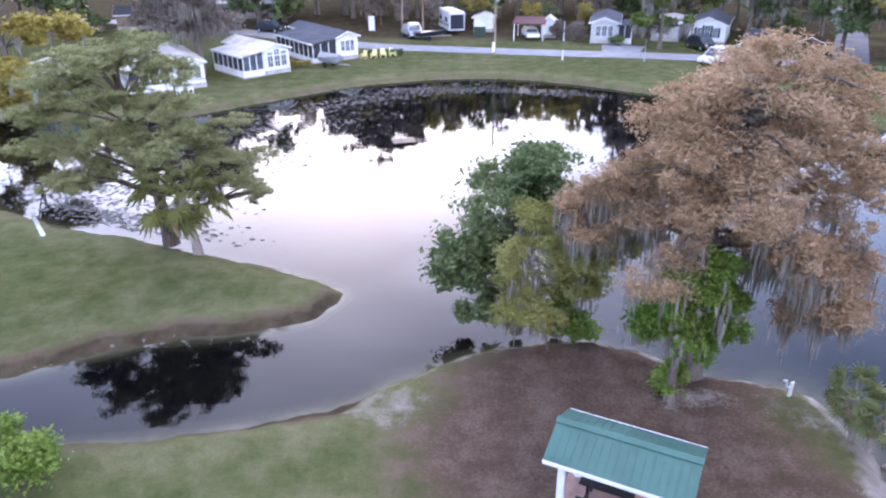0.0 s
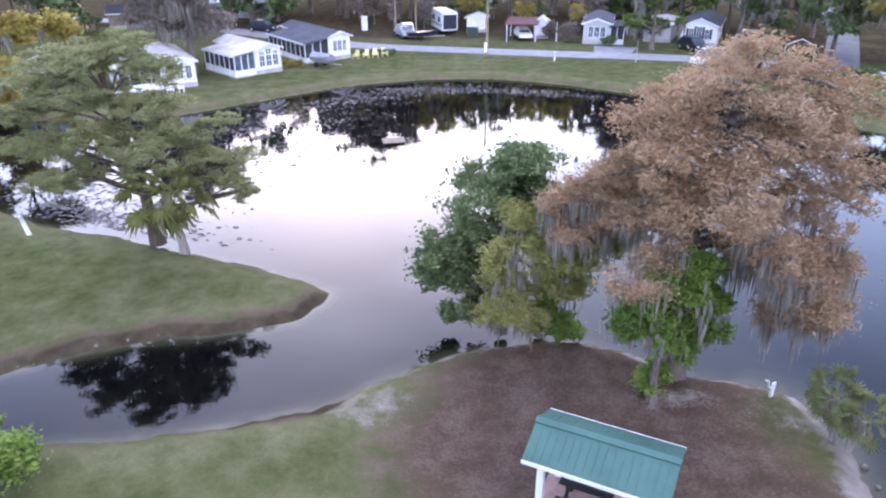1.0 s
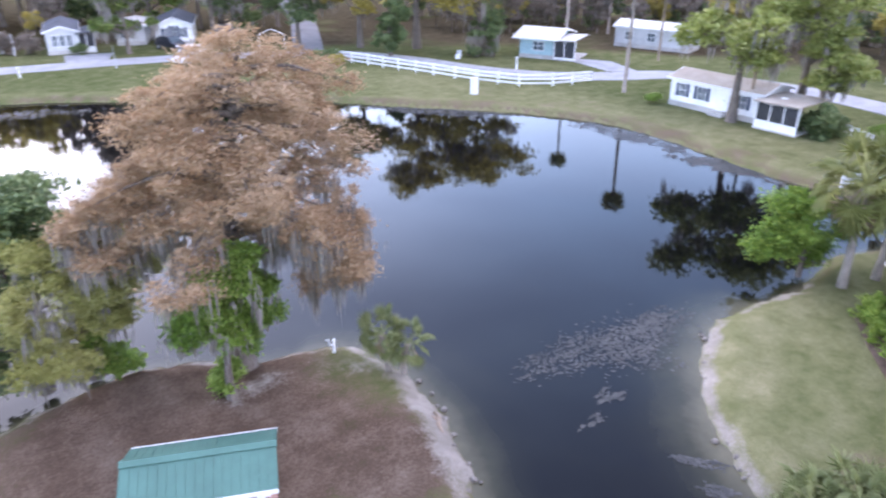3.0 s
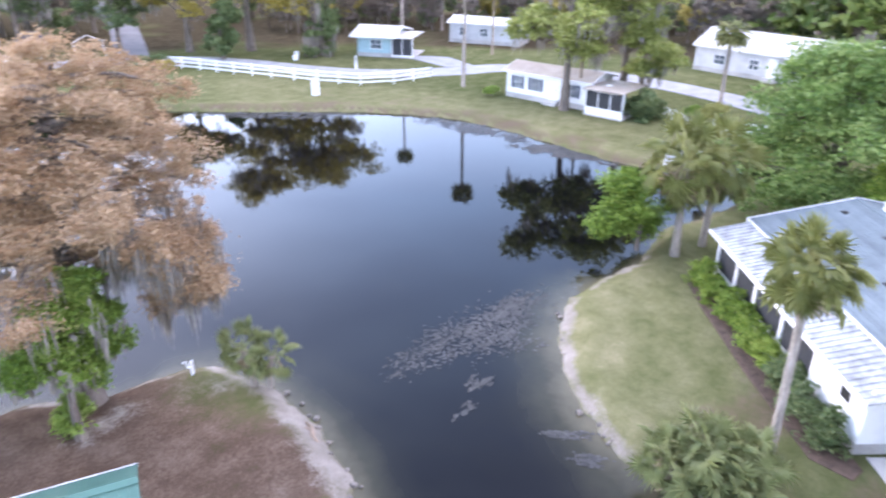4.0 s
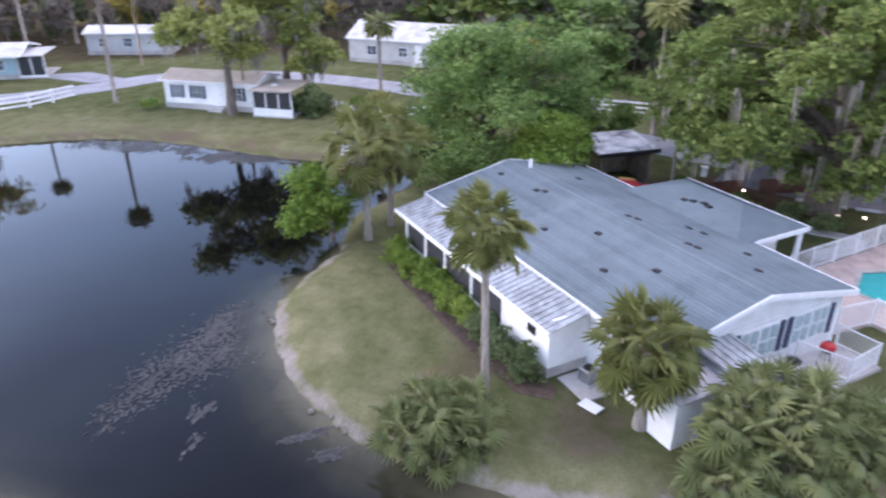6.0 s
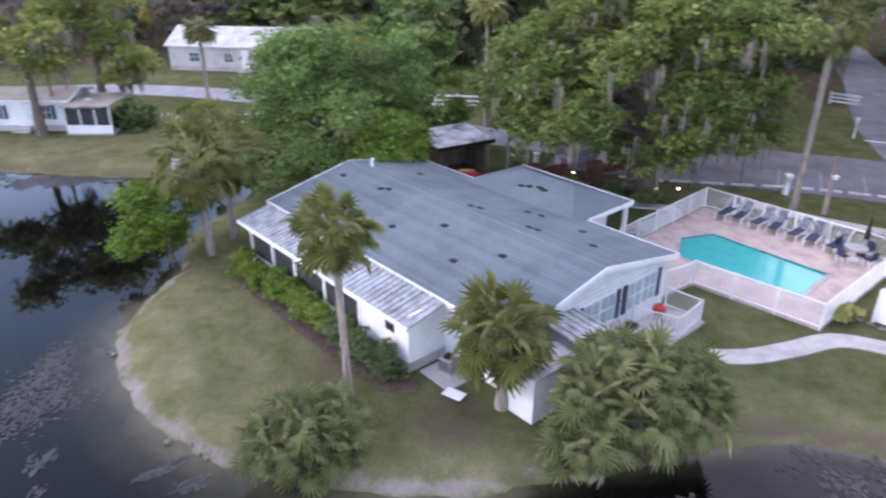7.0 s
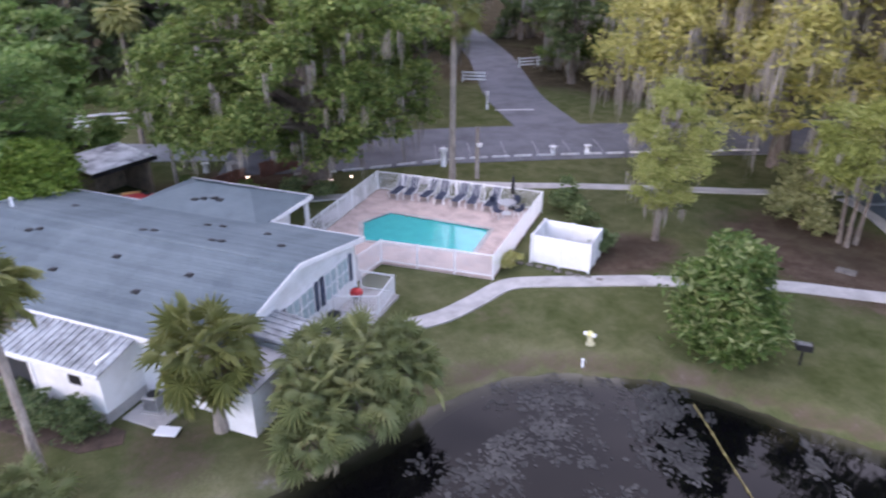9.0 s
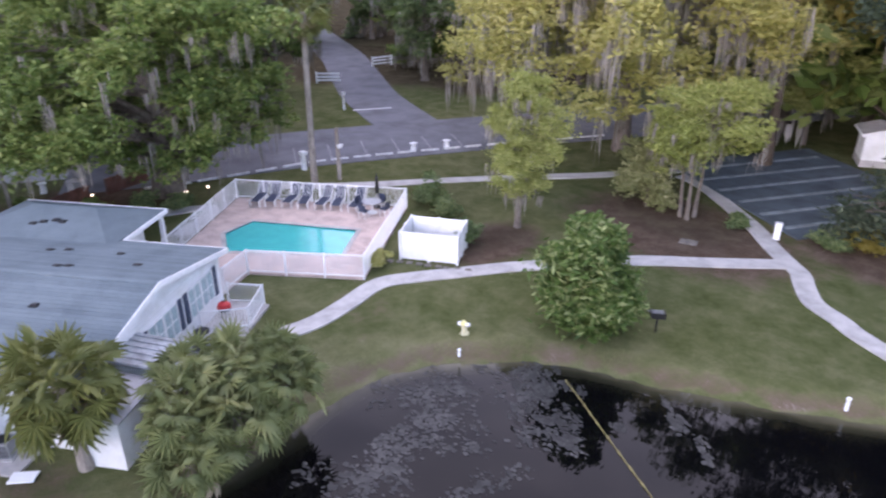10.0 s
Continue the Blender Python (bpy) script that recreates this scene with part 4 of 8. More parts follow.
def screen_room(x, y, rz, W, D, h0, h1, label, bays_front, bays_side, roof, wall=None, solid=0.75, name="screened_porch", front_glass=True):
    """A lean-to room of posts, low panels, dark screens and a thin roof; high side at x = W."""
    wall = wall or WHITE
    t = thing(name, pose(x, y, -0.02, 0, 0, rz), label, "porch", "porches")
    k = (h1 - h0) / W
    n = bays_front
    for i in range(n + 1):
        px = W * i / n * 0.985
        part("post", boxes((px - 0.05, px + 0.05, -0.005, 0.095, 0, h0 + k * px - 0.01)), TRIM, t)
    for i in range(1, bays_side + 1):
        py = D * i / bays_side * 0.99
        part("post", boxes((-0.055, 0.055, py - 0.05, py + 0.05, 0, h0 - 0.02)), TRIM, t)
    part("low_wall", boxes((0.05, W - 0.06, 0.0, 0.08, 0, solid), (-0.03, 0.05, 0.1, D - 0.06, 0, solid)), wall, t)
    part("floor_slab", boxes((-0.1, W, -0.1, D, -0.05, 0.12)), CONCRETE, t)
    for i in range(n):
        a, b = W * i / n * 0.985 + 0.06, W * (i + 1) / n * 0.985 - 0.06
        bm = bmesh.new()
        v = [bm.verts.new(p) for p in ((a, 0.03, solid + 0.04), (b, 0.03, solid + 0.04), (b, 0.03, h0 + k * b - 0.15), (a, 0.03, h0 + k * a - 0.15))]
        w = [bm.verts.new((q.co.x, 0.045, q.co.z)) for q in v]
        bm.faces.new(v)
        bm.faces.new(w[::-1])
        part("screen", bm, GLASS if front_glass else SCREEN, t)
    for i in range(bays_side):
        a, b = D * i / bays_side * 0.99 + 0.06, D * (i + 1) / bays_side * 0.99 - 0.06
        part("screen", boxes((0.0, 0.015, max(a, 0.12), b, solid + 0.04, h0 - 0.16)), SCREEN, t)
        part("rail", boxes((-0.03, 0.05, max(a, 0.12), b, solid, solid + 0.04)), TRIM, t)
    bm = slab(bmesh.new(), [(-0.25, -0.3, h0 + 0.1 - k * 0.25), (W, -0.3, h0 + k * W + 0.1), (W, D, h0 + k * W + 0.1), (-0.25, D, h0 + 0.1 - k * 0.25)], 0.1)
    part("roof", bm, roof, t)
    part("fascia", boxes((-0.285, -0.255, -0.3, D, h0 - 0.1 - k * 0.25, h0 + 0.11 - k * 0.25)), TRIM, t, "white fascia board")
    return t


# home with the pale roof and arched windows, on the far bank
house(-20.2, 79.75, 43, 3.2, 9.0, 2.7, 0.55, "y", WHITE, PALEROOF, "white park home with pale metal roof and arched front windows",
      front=[(0.75, 0.85, 0.6, 1.15), (1.6, 0.85, 0.62, 1.15), (2.45, 0.85, 0.6, 1.15), (0.75, 2.12, 0.6, 0.3), (1.6, 2.12, 0.62, 0.55), (2.45, 2.12, 0.6, 0.3)], right=[(3, 1.2, 1, 1), (7, 1.2, 1, 1)])
screen_room(-22.1, 78.0, 43, 2.52, 7.0, 2.35, 2.7, "white screened porch with dark windows beside the home", 3, 6, PALEROOF)
# home with the charcoal roof
house(-13.3, 88.2, 36, 2.9, 13, 2.75, 0.55, "y", WHITE, DARKROOF, "white park home with charcoal shingle roof",
      front=[(0.8, 1.1, 0.45, 1.2), (1.45, 1.1, 0.5, 1.2), (2.1, 1.1, 0.45, 1.2)], right=[(3, 1.2, 1, 1)])
screen_room(-15.9, 86.3, 36, 3.2, 10.5, 2.3, 2.75, "dark screened porch with white posts and charcoal roof", 3, 8, DARKROOF, solid=0.6, front_glass=False)
# home half hidden by the pine
house(-27.9, 72.6, 30, 3.2, 11, 2.6, 0.5, "y", WHITE, PALEROOF, "white park home behind the pine with pale roof",
      front=[(0.7, 1.0, 0.5, 1.2), (1.6, 1.0, 0.55, 1.2), (2.5, 1.0, 0.5, 1.2)])
screen_room(-31.6, 70.5, 30, 4.1, 8, 2.2, 2.6, "screened porch with white posts behind the pine", 4, 6, PALEROOF, front_glass=False)
house(-39.5, 66.5, 25, 3.6, 8, 2.5, 0.5, "y", TEAL, PALEROOF, "small pale blue park home behind the pine", front=[(1.2, 1.1, 0.7, 1.0), (2.5, 1.1, 0.7, 1.0)])
# homes over the road
house(19.7, 99.6, -14, 3.6, 10, 2.7, 0.6, "y", OFFWHITE, DARKROOF, "white park home with three front windows across the road", front=[(1.0, 1.0, 0.55, 1.3), (1.8, 1.0, 0.6, 1.3), (2.6, 1.0, 0.55, 1.3)], right=[(3, 1.1, 1, 1)])
screen_room(23.2, 98.7, -14, 1.8, 6, 2.3, 2.5, "narrow dark porch beside the park home", 2, 3, DARKROOF, front_glass=False)
house(32.6, 98.2, -24, 4.6, 10, 2.6, 0.9, "y", WHITE, DARKROOF, "white park home with dark gable and navy shutters", front=[(1.3, 1.0, 0.5, 1.2), (2.3, 1.0, 0.6, 1.5), (3.3, 1.0, 0.5, 1.2)], shutters=NAVY)
house(28.5, 101.5, -24, 3.6, 8, 2.4, 0.3, "y", OFFWHITE, PALEROOF, "white home annexe with flat pale roof", front=[(1.0, 1.0, 0.8, 1.0)])
house(-40, 128, 10, 11, 4, 2.6, 0.5, "x", OFFWHITE, PALEROOF, "white trailer home far back beyond the road", front=[(2, 1.0, 1, 1), (6, 1.0, 1, 1)])
house(-52, 116, 20, 6, 5, 2.3, 1.0, "x", WOOD, DARKROOF, "low dark-roofed shed far back", name="shed", group="sheds")
# homes along the far right bank
house(58.5, 36.9, -92, 9.0, 4.2, 2.5, 0.55, "x", WHITE, TANROOF, "long white park home with weathered tan roof", front=[(1.3, 1.0, 0.6, 1.1), (3.3, 1.0, 0.8, 1.1), (7.2, 1.0, 0.8, 1.1)], door=5.2, shutters=NAVY)
screen_room(57.0, 27.7, -92, 3.6, 4.6, 2.25, 2.3, "low brown-roofed porch with white half walls on the park home", 3, 2, TANROOF, front_glass=False)
house(64.6, 62.6, -66, 4.2, 6.5, 2.5, 0.7, "x", TEAL, PALEROOF, "teal cottage with low pale roof and white trim", front=[(2.4, 1.0, 1.3, 1.0)], over=0.75)
screen_room(66.4, 58.6, -66, 2.6, 5.5, 2.3, 2.35, "dark open porch with white posts beside the teal cottage", 2, 2, PALEROOF, front_glass=False, solid=0.3)
house(80.5, 60.5, -76, 10, 4.2, 2.6, 0.6, "x", OFFWHITE, PALEROOF, "white park home with pale roof among the palms", front=[(2, 1.0, 1, 1), (5, 1.0, 1, 1)])
house(83.4, 27.5, -100.6, 18, 7, 2.8, 1.5, "x", OFFWHITE, PALEROOF, "long white house with broad pale roof", front=[(3, 1.0, 1.2, 1.0), (7, 1.0, 1.0, 1.0), (11, 1.0, 1.4, 1.0)], door=9)


# ---- clubhouse ----
CLUB = pose(34.6, 7.5, 0, 0, 0, -141.25)


def clubhouse():
    t = thing("clubhouse", CLUB, "white clubhouse with broad grey shingle roof and screened porch", "building")
    L, Wd, eave, ridge, mid = 17.25, 10.3, 2.72, 3.78, 5.1
    # walls with raised gables
    bm = bmesh.new()
    th = 0.2
    for x in (0.35, L - 0.5):
        a = [bm.verts.new(p) for p in ((x, 0.3, -0.1), (x, Wd - 0.3, -0.1), (x, Wd - 0.3, eave), (x, mid, ridge - 0.12), (x, 0.3, eave))]
        b = [bm.verts.new((x + th, v.co.y, v.co.z)) for v in a]
        bm.faces.new(a[::-1])
        bm.faces.new(b)
        for i in range(5):
            bm.faces.new((a[i], a[(i + 1) % 5], b[(i + 1) % 5], b[i]))
    box(bm, 0.55, L - 0.5, 0.3, 0.5, -0.1, eave)
    box(bm, 0.55, L - 0.5, Wd - 0.5, Wd - 0.3, -0.1, eave)
    part("wall", bm, WHITE, t)
    bm = bmesh.new()
    z = 0.1
    while z < 2.6:
        box(bm, L - 0.3, L - 0.28, 0.32, Wd - 0.32, z, z + 0.19)
        z += 0.22
    part("siding", bm, WHITE, t)
    # roof deck under the shingles
    bm = bmesh.new()
    slab(bm, [(0, 0, eave), (L, 0, eave), (L, mid, ridge), (0, mid, ridge)], 0.14)
    slab(bm, [(0, mid, ridge), (L, mid, ridge), (L, Wd, eave), (0, Wd, eave)], 0.14)
    roof = part("roof", bm, SHINGLE, t)
    # courses of shingles, each a thin lapped row
    rows = 26
    for side in (0, 1):
        for k in range(rows):
            bm = bmesh.new()
            q0, q1 = k / rows, (k + 1.12) / rows
            q1 = min(q1, 1.0)
            if side == 0:
                y0, y1 = mid * q0, mid * q1
            else:
                y0, y1 = Wd - (Wd - mid) * q0, Wd - (Wd - mid) * q1
            z0, z1 = eave + (ridge - eave) * q0 + 0.014, eave + (ridge - eave) * q1 + 0.006
            x = -0.02 - 0.15 * (k % 3)
            n = 0
            while x < L + 0.02:
                w = 0.92
                a, b = max(x, -0.02), min(x + w, L + 0.02)
                if b - a > 0.05:
                    j = 0.003 * ((n * 7 + k * 3) % 4)
                    p = [(a + 0.006, y0, z0 + j), (b - 0.006, y0, z0 + j), (b - 0.006, y1, z1 + j * 0.3), (a + 0.006, y1, z1 + j * 0.3)]
                    slab(bm, p if side == 0 else p[::-1], 0.007)
                x += w
                n += 1
            part("shingle_course", bm, SHINGLE, roof)
    part("ridge_cap", slab(slab(bmesh.new(), [(-0.03, mid - 0.14, ridge + 0.012), (L + 0.03, mid - 0.14, ridge + 0.012), (L + 0.03, mid, ridge + 0.045), (-0.03, mid, ridge + 0.045)], 0.02),
                           [(-0.03, mid, ridge + 0.045), (L + 0.03, mid, ridge + 0.045), (L + 0.03, mid + 0.14, ridge + 0.012), (-0.03, mid + 0.14, ridge + 0.012)], 0.02), SHINGLE, roof)
    bm = boxes((0, 14.2, -0.05, -0.004, eave - 0.2, eave + 0.035), (14.2, L, -0.05, -0.004, eave - 0.2, eave + 0.03), (0, L, Wd + 0.004, Wd + 0.05, eave - 0.2, eave + 0.03))
    for x in (-0.06, L + 0.025):
        slab(bm, [(x, -0.05, eave + 0.04), (x + 0.035, -0.05, eave + 0.04), (x + 0.035, mid, ridge + 0.05), (x, mid, ridge + 0.05)], 0.24)
        slab(bm, [(x, mid, ridge + 0.05), (x + 0.035, mid, ridge + 0.05), (x + 0.035, Wd + 0.05, eave + 0.04), (x, Wd + 0.05, eave + 0.04)], 0.24)
    part("fascia", bm, TRIM, roof, "white fascia boards")
    # rear wing with hipped end
    bm = bmesh.new()
    wx0, wx1, wy, wr, wm = 4.6, 12.3, 14.0, 3.3, 12.4
    slab(bm, [(wx0 + 1.8, wm, wr), (wx1 - 2.6, wm, wr), (wx1, wy, 2.74), (wx0, wy, 2.74)], 0.14)
    slab(bm, [(wx0, 9.2, 2.9), (wx1, 9.2, 2.82), (wx1 - 2.6, wm, wr), (wx0 + 1.8, wm, wr)], 0.14)
    slab(bm, [(wx1, 9.2, 2.82), (wx1, wy, 2.74), (wx1 - 2.6, wm, wr)], 0.14)
    slab(bm, [(wx0, wy, 2.74), (wx0, 9.2, 2.9), (wx0 + 1.8, wm, wr)], 0.14)
    wing = part("wing_roof", bm, SHINGLE, t)
    part("fascia", boxes((wx1 + 0.004, wx1 + 0.05, 10.4, wy + 0.05, 2.56, 2.77), (wx0, wx1, wy + 0.004, wy + 0.05, 2.56, 2.77)), TRIM, wing, "white fascia boards")
    part("wing_wall", boxes((wx0 + 0.5, wx1 - 1.2, 10.35, wy - 0.4, -0.1, 2.6)), WHITE, t)
    for py in (10.9, wy - 0.25):
        part("porch_post", boxes((wx1 - 0.3, wx1 - 0.12, py - 0.09, py + 0.09, 0, 2.6)), TRIM, t)
    # roof vents and plumbing stacks
    for vx, vy in ((1.2, 3.9), (4.2, 4.1), (4.6, 4.3), (9.6, 3.6), (12.0, 2.0), (13.4, 3.4), (9.0, 5.7), (9.4, 5.9), (12.4, 6.0), (12.8, 6.1), (15.2, 6.9), (10.5, 8.0), (11.2, 8.2), (7.6, 2.2), (13.6, 8.2), (3.2, 7.4)):
        rz = eave + (ridge - eave) * (vy / mid if vy < mid else (Wd - vy) / (Wd - mid))
        bm = boxes((vx - 0.13, vx + 0.13, vy - 0.1, vy + 0.1, rz - 0.05, rz + 0.075), bev=0.025)
        box(bm, vx - 0.17, vx + 0.17, vy - 0.14, vy + 0.14, rz - 0.03, rz + 0.028)
        part("roof_vent", bm, DARKMETAL, roof, "small dark roof vent")
    for vx, vy in ((8.0, 10.9), (8.5, 11.1), (8.9, 11.0), (7.6, 10.7)):
        vz = 2.86 + (wr - 2.86) * (vy - 9.2) / (wm - 9.2)
        part("roof_vent", boxes((vx - 0.15, vx + 0.15, vy - 0.11, vy + 0.11, vz - 0.05, vz + 0.07), (vx - 0.19, vx + 0.19, vy - 0.15, vy + 0.15, vz - 0.05, vz + 0.025), bev=0.02), DARKMETAL, wing, "small dark roof vent")
    part("vent_pipe", disc(bmesh.new(), 1.4, 5.6, ridge - 0.2, ridge + 0.38, 0.09), TRIM, roof, "white vent pipe")
    # near porch: posts, screens, low wall, pan roof
    posts = [0.95, 3.1, 5.1, 7.6, 10.2]
    for px in posts:
        part("porch_post", boxes((px - 0.08, px + 0.08, -1.6, -1.44, 0, 2.25)), TRIM, t)
    for a, b in zip(posts, posts[1:]):
        sc = part("porch_screen", boxes((a + 0.1, b - 0.1, -1.53, -1.515, 0.62, 2.12)), SCREEN, t)
        part("screen_rail", boxes((a + 0.09, b - 0.09, -1.56, -1.49, 0.56, 0.63), (a + 0.09, b - 0.09, -1.56, -1.49, 2.12, 2.24)), TRIM, sc)
        part("porch_panel", boxes((a + 0.09, b - 0.09, -1.55, -1.5, 0, 0.56)), WHITE, t)
    sc = part("porch_screen", boxes((0.9, 0.915, -1.43, 0.28, 0.62, 2.15)), SCREEN, t)
    for row in ((10.29, 13.4, -1.56, -1.46, 0.42, 2.28), (13.3, 13.4, -1.46, 0.28, 0.42, 2.5)):
        part("store_wall", boxes(row), WHITE, t)
    for row in ((10.29, 13.42, -1.58, -1.44, 0, 0.42), (13.28, 13.42, -1.44, 0.28, 0, 0.42)):
        part("store_base", boxes(row), CONCRETE, t, "grey block base")
    part("store_window", boxes((12.0, 12.5, -1.58, -1.56, 1.4, 1.75), (11.97, 12.53, -1.572, -1.55, 1.37, 1.78)), DARKMETAL, t, "small dark vent window")
    bm = slab(bmesh.new(), [(0.3, -1.85, 2.28), (13.75, -1.85, 2.28), (13.75, -0.06, 2.66), (0.3, -0.06, 2.66)], 0.06)
    pr = part("porch_roof", bm, PORCHROOF, t, "white ribbed pan roof with grey streaks")
    for k in range(43):
        if k == 0:
            rib = part("rib", slab(bmesh.new(), [(0.3, -1.86, 2.325), (0.37, -1.86, 2.325), (0.37, -0.06, 2.705), (0.3, -0.06, 2.705)], 0.044), PORCHROOF, pr)
        else:
            o = new("rib", rib.data)
            o.parent = pr
            o.location.x = k * 0.312
    part("gutter", boxes((0.28, 13.78, -1.96, -1.865, 2.16, 2.29)), TRIM, pr, "white gutter")
    # gable wall windows
    gx = L - 0.28
    for wy in (5.3, 8.2):
        for dy in (-0.52, 0.52):
            window(t, gx, wy + dy, 0.95, 0.92, 1.25, "y", 1, CURTAIN)
        for dy in (-1.22, 1.22):
            part("shutter", boxes((gx, gx + 0.05, wy + dy - 0.14, wy + dy + 0.14, 0.9, 2.25)), NAVY, t, "navy shutter")
    # lean-to sheds under the gable
    part("lean_to", boxes((gx + 0.02, 18.6, -0.3, 1.95, 0, 1.95), (gx + 0.02, 18.95, 1.97, 3.5, 0, 2.2)), WHITE, t, "white boarded lean-to")
    bm = slab(bmesh.new(), [(gx + 0.02, -0.5, 2.24), (18.85, -0.5, 2.06), (18.85, 1.8, 2.06), (gx + 0.02, 1.8, 2.24)], 0.07)
    part("lean_to_roof", bm, GREYMETAL, t, "flat grey lean-to roof")
    bm = slab(bmesh.new(), [(gx + 0.02, 1.86, 2.5), (19.2, 1.86, 2.3), (19.2, 3.7, 2.3), (gx + 0.02, 3.7, 2.5)], 0.05)
    lr = part("lean_to_roof", bm, PORCHROOF, t, "ribbed white lean-to roof")
    for k in range(6):
        y = 1.9 + 0.32 * k
        part("rib", slab(bmesh.new(), [(gx + 0.02, y, 2.54), (19.21, y, 2.34), (19.21, y + 0.06, 2.34), (gx + 0.02, y + 0.06, 2.54)], 0.038), PORCHROOF, lr)
    part("lean_to_door", boxes((14.9, 15.6, 0.255, 0.295, 0.05, 1.9)), SCREEN, t)
    return t


clubhouse()


def at_club(x, y, z=0.0, rz=0.0):
    return CLUB @ pose(x, y, z, 0, 0, rz)


def ac_unit(m, group="air conditioners"):
    t = thing("air_conditioner", m, "grey air conditioner with round top fan", "air conditioner", group)
    part("case", boxes((-0.4, 0.4, -0.4, 0.4, 0.06, 0.85), bev=0.03), GREYMETAL, t)
    part("pad", boxes((-0.5, 0.5, -0.5, 0.5, 0, 0.06)), CONCRETE, t)
    part("fan_grille", disc(disc(bmesh.new(), 0, 0, 0.85, 0.88, 0.3, 18), 0, 0, 0.88, 0.9, 0.1, 10), DARKMETAL, t)
    for k in range(6):
        part("louvre", boxes((-0.36, 0.36, -0.415, -0.4, 0.2 + k * 0.1, 0.24 + k * 0.1)), DARKMETAL, t)
    return t


first_ac = ac_unit(at_club(17.75, 6.55))
small_ac = copy_thing(first_ac, at_club(14.35, -0.35, 0.045, 10) @ Matrix.Diagonal((1, 1, 1, 1)))
small_ac.scale = (0.72, 0.72, 0.75)


def kettle_grill(m):
    t = thing("kettle_grill", m, "red lidded kettle grill in the fenced corner", "grill")
    part("bowl", tube(bmesh.new(), [(0, 0, 0.55), (0, 0, 0.62), (0, 0, 0.78)], [0.1, 0.24, 0.3], 14), DARKMETAL, t)
    lid = part("lid", tube(bmesh.new(), [(0, 0, 0.785), (0, 0, 0.93), (0, 0, 1.03)], [0.31, 0.25, 0.06], 14), RED, t, "red domed lid")
    part("handle", boxes((-0.08, 0.08, -0.02, 0.02, 1.03, 1.07)), DARKMETAL, lid)
    for k in range(3):
        a = k * 2.094
        part("leg", tube(bmesh.new(), [(0.12 * math.cos(a), 0.12 * math.sin(a), 0.58), (0.28 * math.cos(a), 0.28 * math.sin(a), 0.0)], [0.02, 0.02], 6), DARKMETAL, t)
    return t


kettle_grill(at_club(17.75, 8.5, 0.1))
tagged(part("patio_slab", boxes((17.0, 18.95, 7.6, 10.3, -0.05, 0.1)), CONCRETE), "small concrete slab in the fenced corner", "slab", kind="structure").matrix_world = CLUB


def folded_panel(m):
    t = thing("fallen_panel", m, "white board lying beside the clubhouse", "board")
    part("board", boxes((-0.4, 0.4, -0.25, 0.25, 0, 0.05), bev=0.01), VINYL, t)
    return t


folded_panel(at_club(15.6, -1.2, 0.045, 15))


# ---- picnic shelter ----
def picnic_shelter():
    t = thing("picnic_shelter", pose(2.6, 15.3, 0, 0, 0, -26.6), "small open picnic shelter with green ribbed roof and white posts", "shelter")
    W, D, e, r = 4.05, 2.48, 2.28, 2.83
    part("slab", boxes((0.2, W - 0.2, 0.15, D - 0.15, -0.05, 0.05)), plain("reddish_concrete", (0.36, 0.22, 0.18), 0.9, vary=0.25), t, "reddish concrete slab")
    for x in (0.5, W - 0.5):
        for y in (0.28, D - 0.28):
            part("post", boxes((x - 0.1, x + 0.1, y - 0.1, y + 0.1, 0.05, e - 0.06), bev=0.012), TRIM, t)
    part("beam", boxes((0.25, W - 0.25, 0.2, 0.36, e - 0.2, e - 0.04), (0.25, W - 0.25, D - 0.36, D - 0.2, e - 0.2, e - 0.04)), TRIM, t)
    bm = slab(bmesh.new(), [(0, 0, e), (W, 0, e), (W, D / 2, r), (0, D / 2, r)], 0.06)
    slab(bm, [(0, D / 2, r), (W, D / 2, r), (W, D, e), (0, D, e)], 0.06)
    roof = part("roof", bm, GREENROOF, t)
    ribs = []
    for side in (0, 1):
        y0, y1 = (-0.01, D / 2 - 0.17) if side == 0 else (D + 0.01, D / 2 + 0.17)
        p = [(0, y0, e + 0.012), (0.03, y0, e + 0.012), (0.03, y1, r - 0.058), (0, y1, r - 0.058)]
        for k in range(18):
            if k == 0:
                rb = part("rib", slab(bmesh.new(), p if side == 0 else p[::-1], 0.026), GREENROOF, roof)
                ribs.append(rb.data)
            else:
                rb = new("rib", ribs[side])
                rb.parent = roof
            rb.location.x = k * 0.236
    bm = slab(bmesh.new(), [(-0.02, D / 2 - 0.16, r - 0.02), (W + 0.02, D / 2 - 0.16, r - 0.02), (W + 0.02, D / 2, r + 0.06), (-0.02, D / 2, r + 0.06)], 0.015)
    slab(bm, [(-0.02, D / 2, r + 0.06), (W + 0.02, D / 2, r + 0.06), (W + 0.02, D / 2 + 0.16, r - 0.02), (-0.02, D / 2 + 0.16, r - 0.02)], 0.015)
    part("ridge_cap", bm, GREENROOF, roof)
    part("fascia", boxes((0, W, -0.04, -0.012, e - 0.12, e + 0.0), (0, W, D + 0.012, D + 0.04, e - 0.12, e)), TRIM, roof, "white fascia board")
    return t


picnic_shelter()


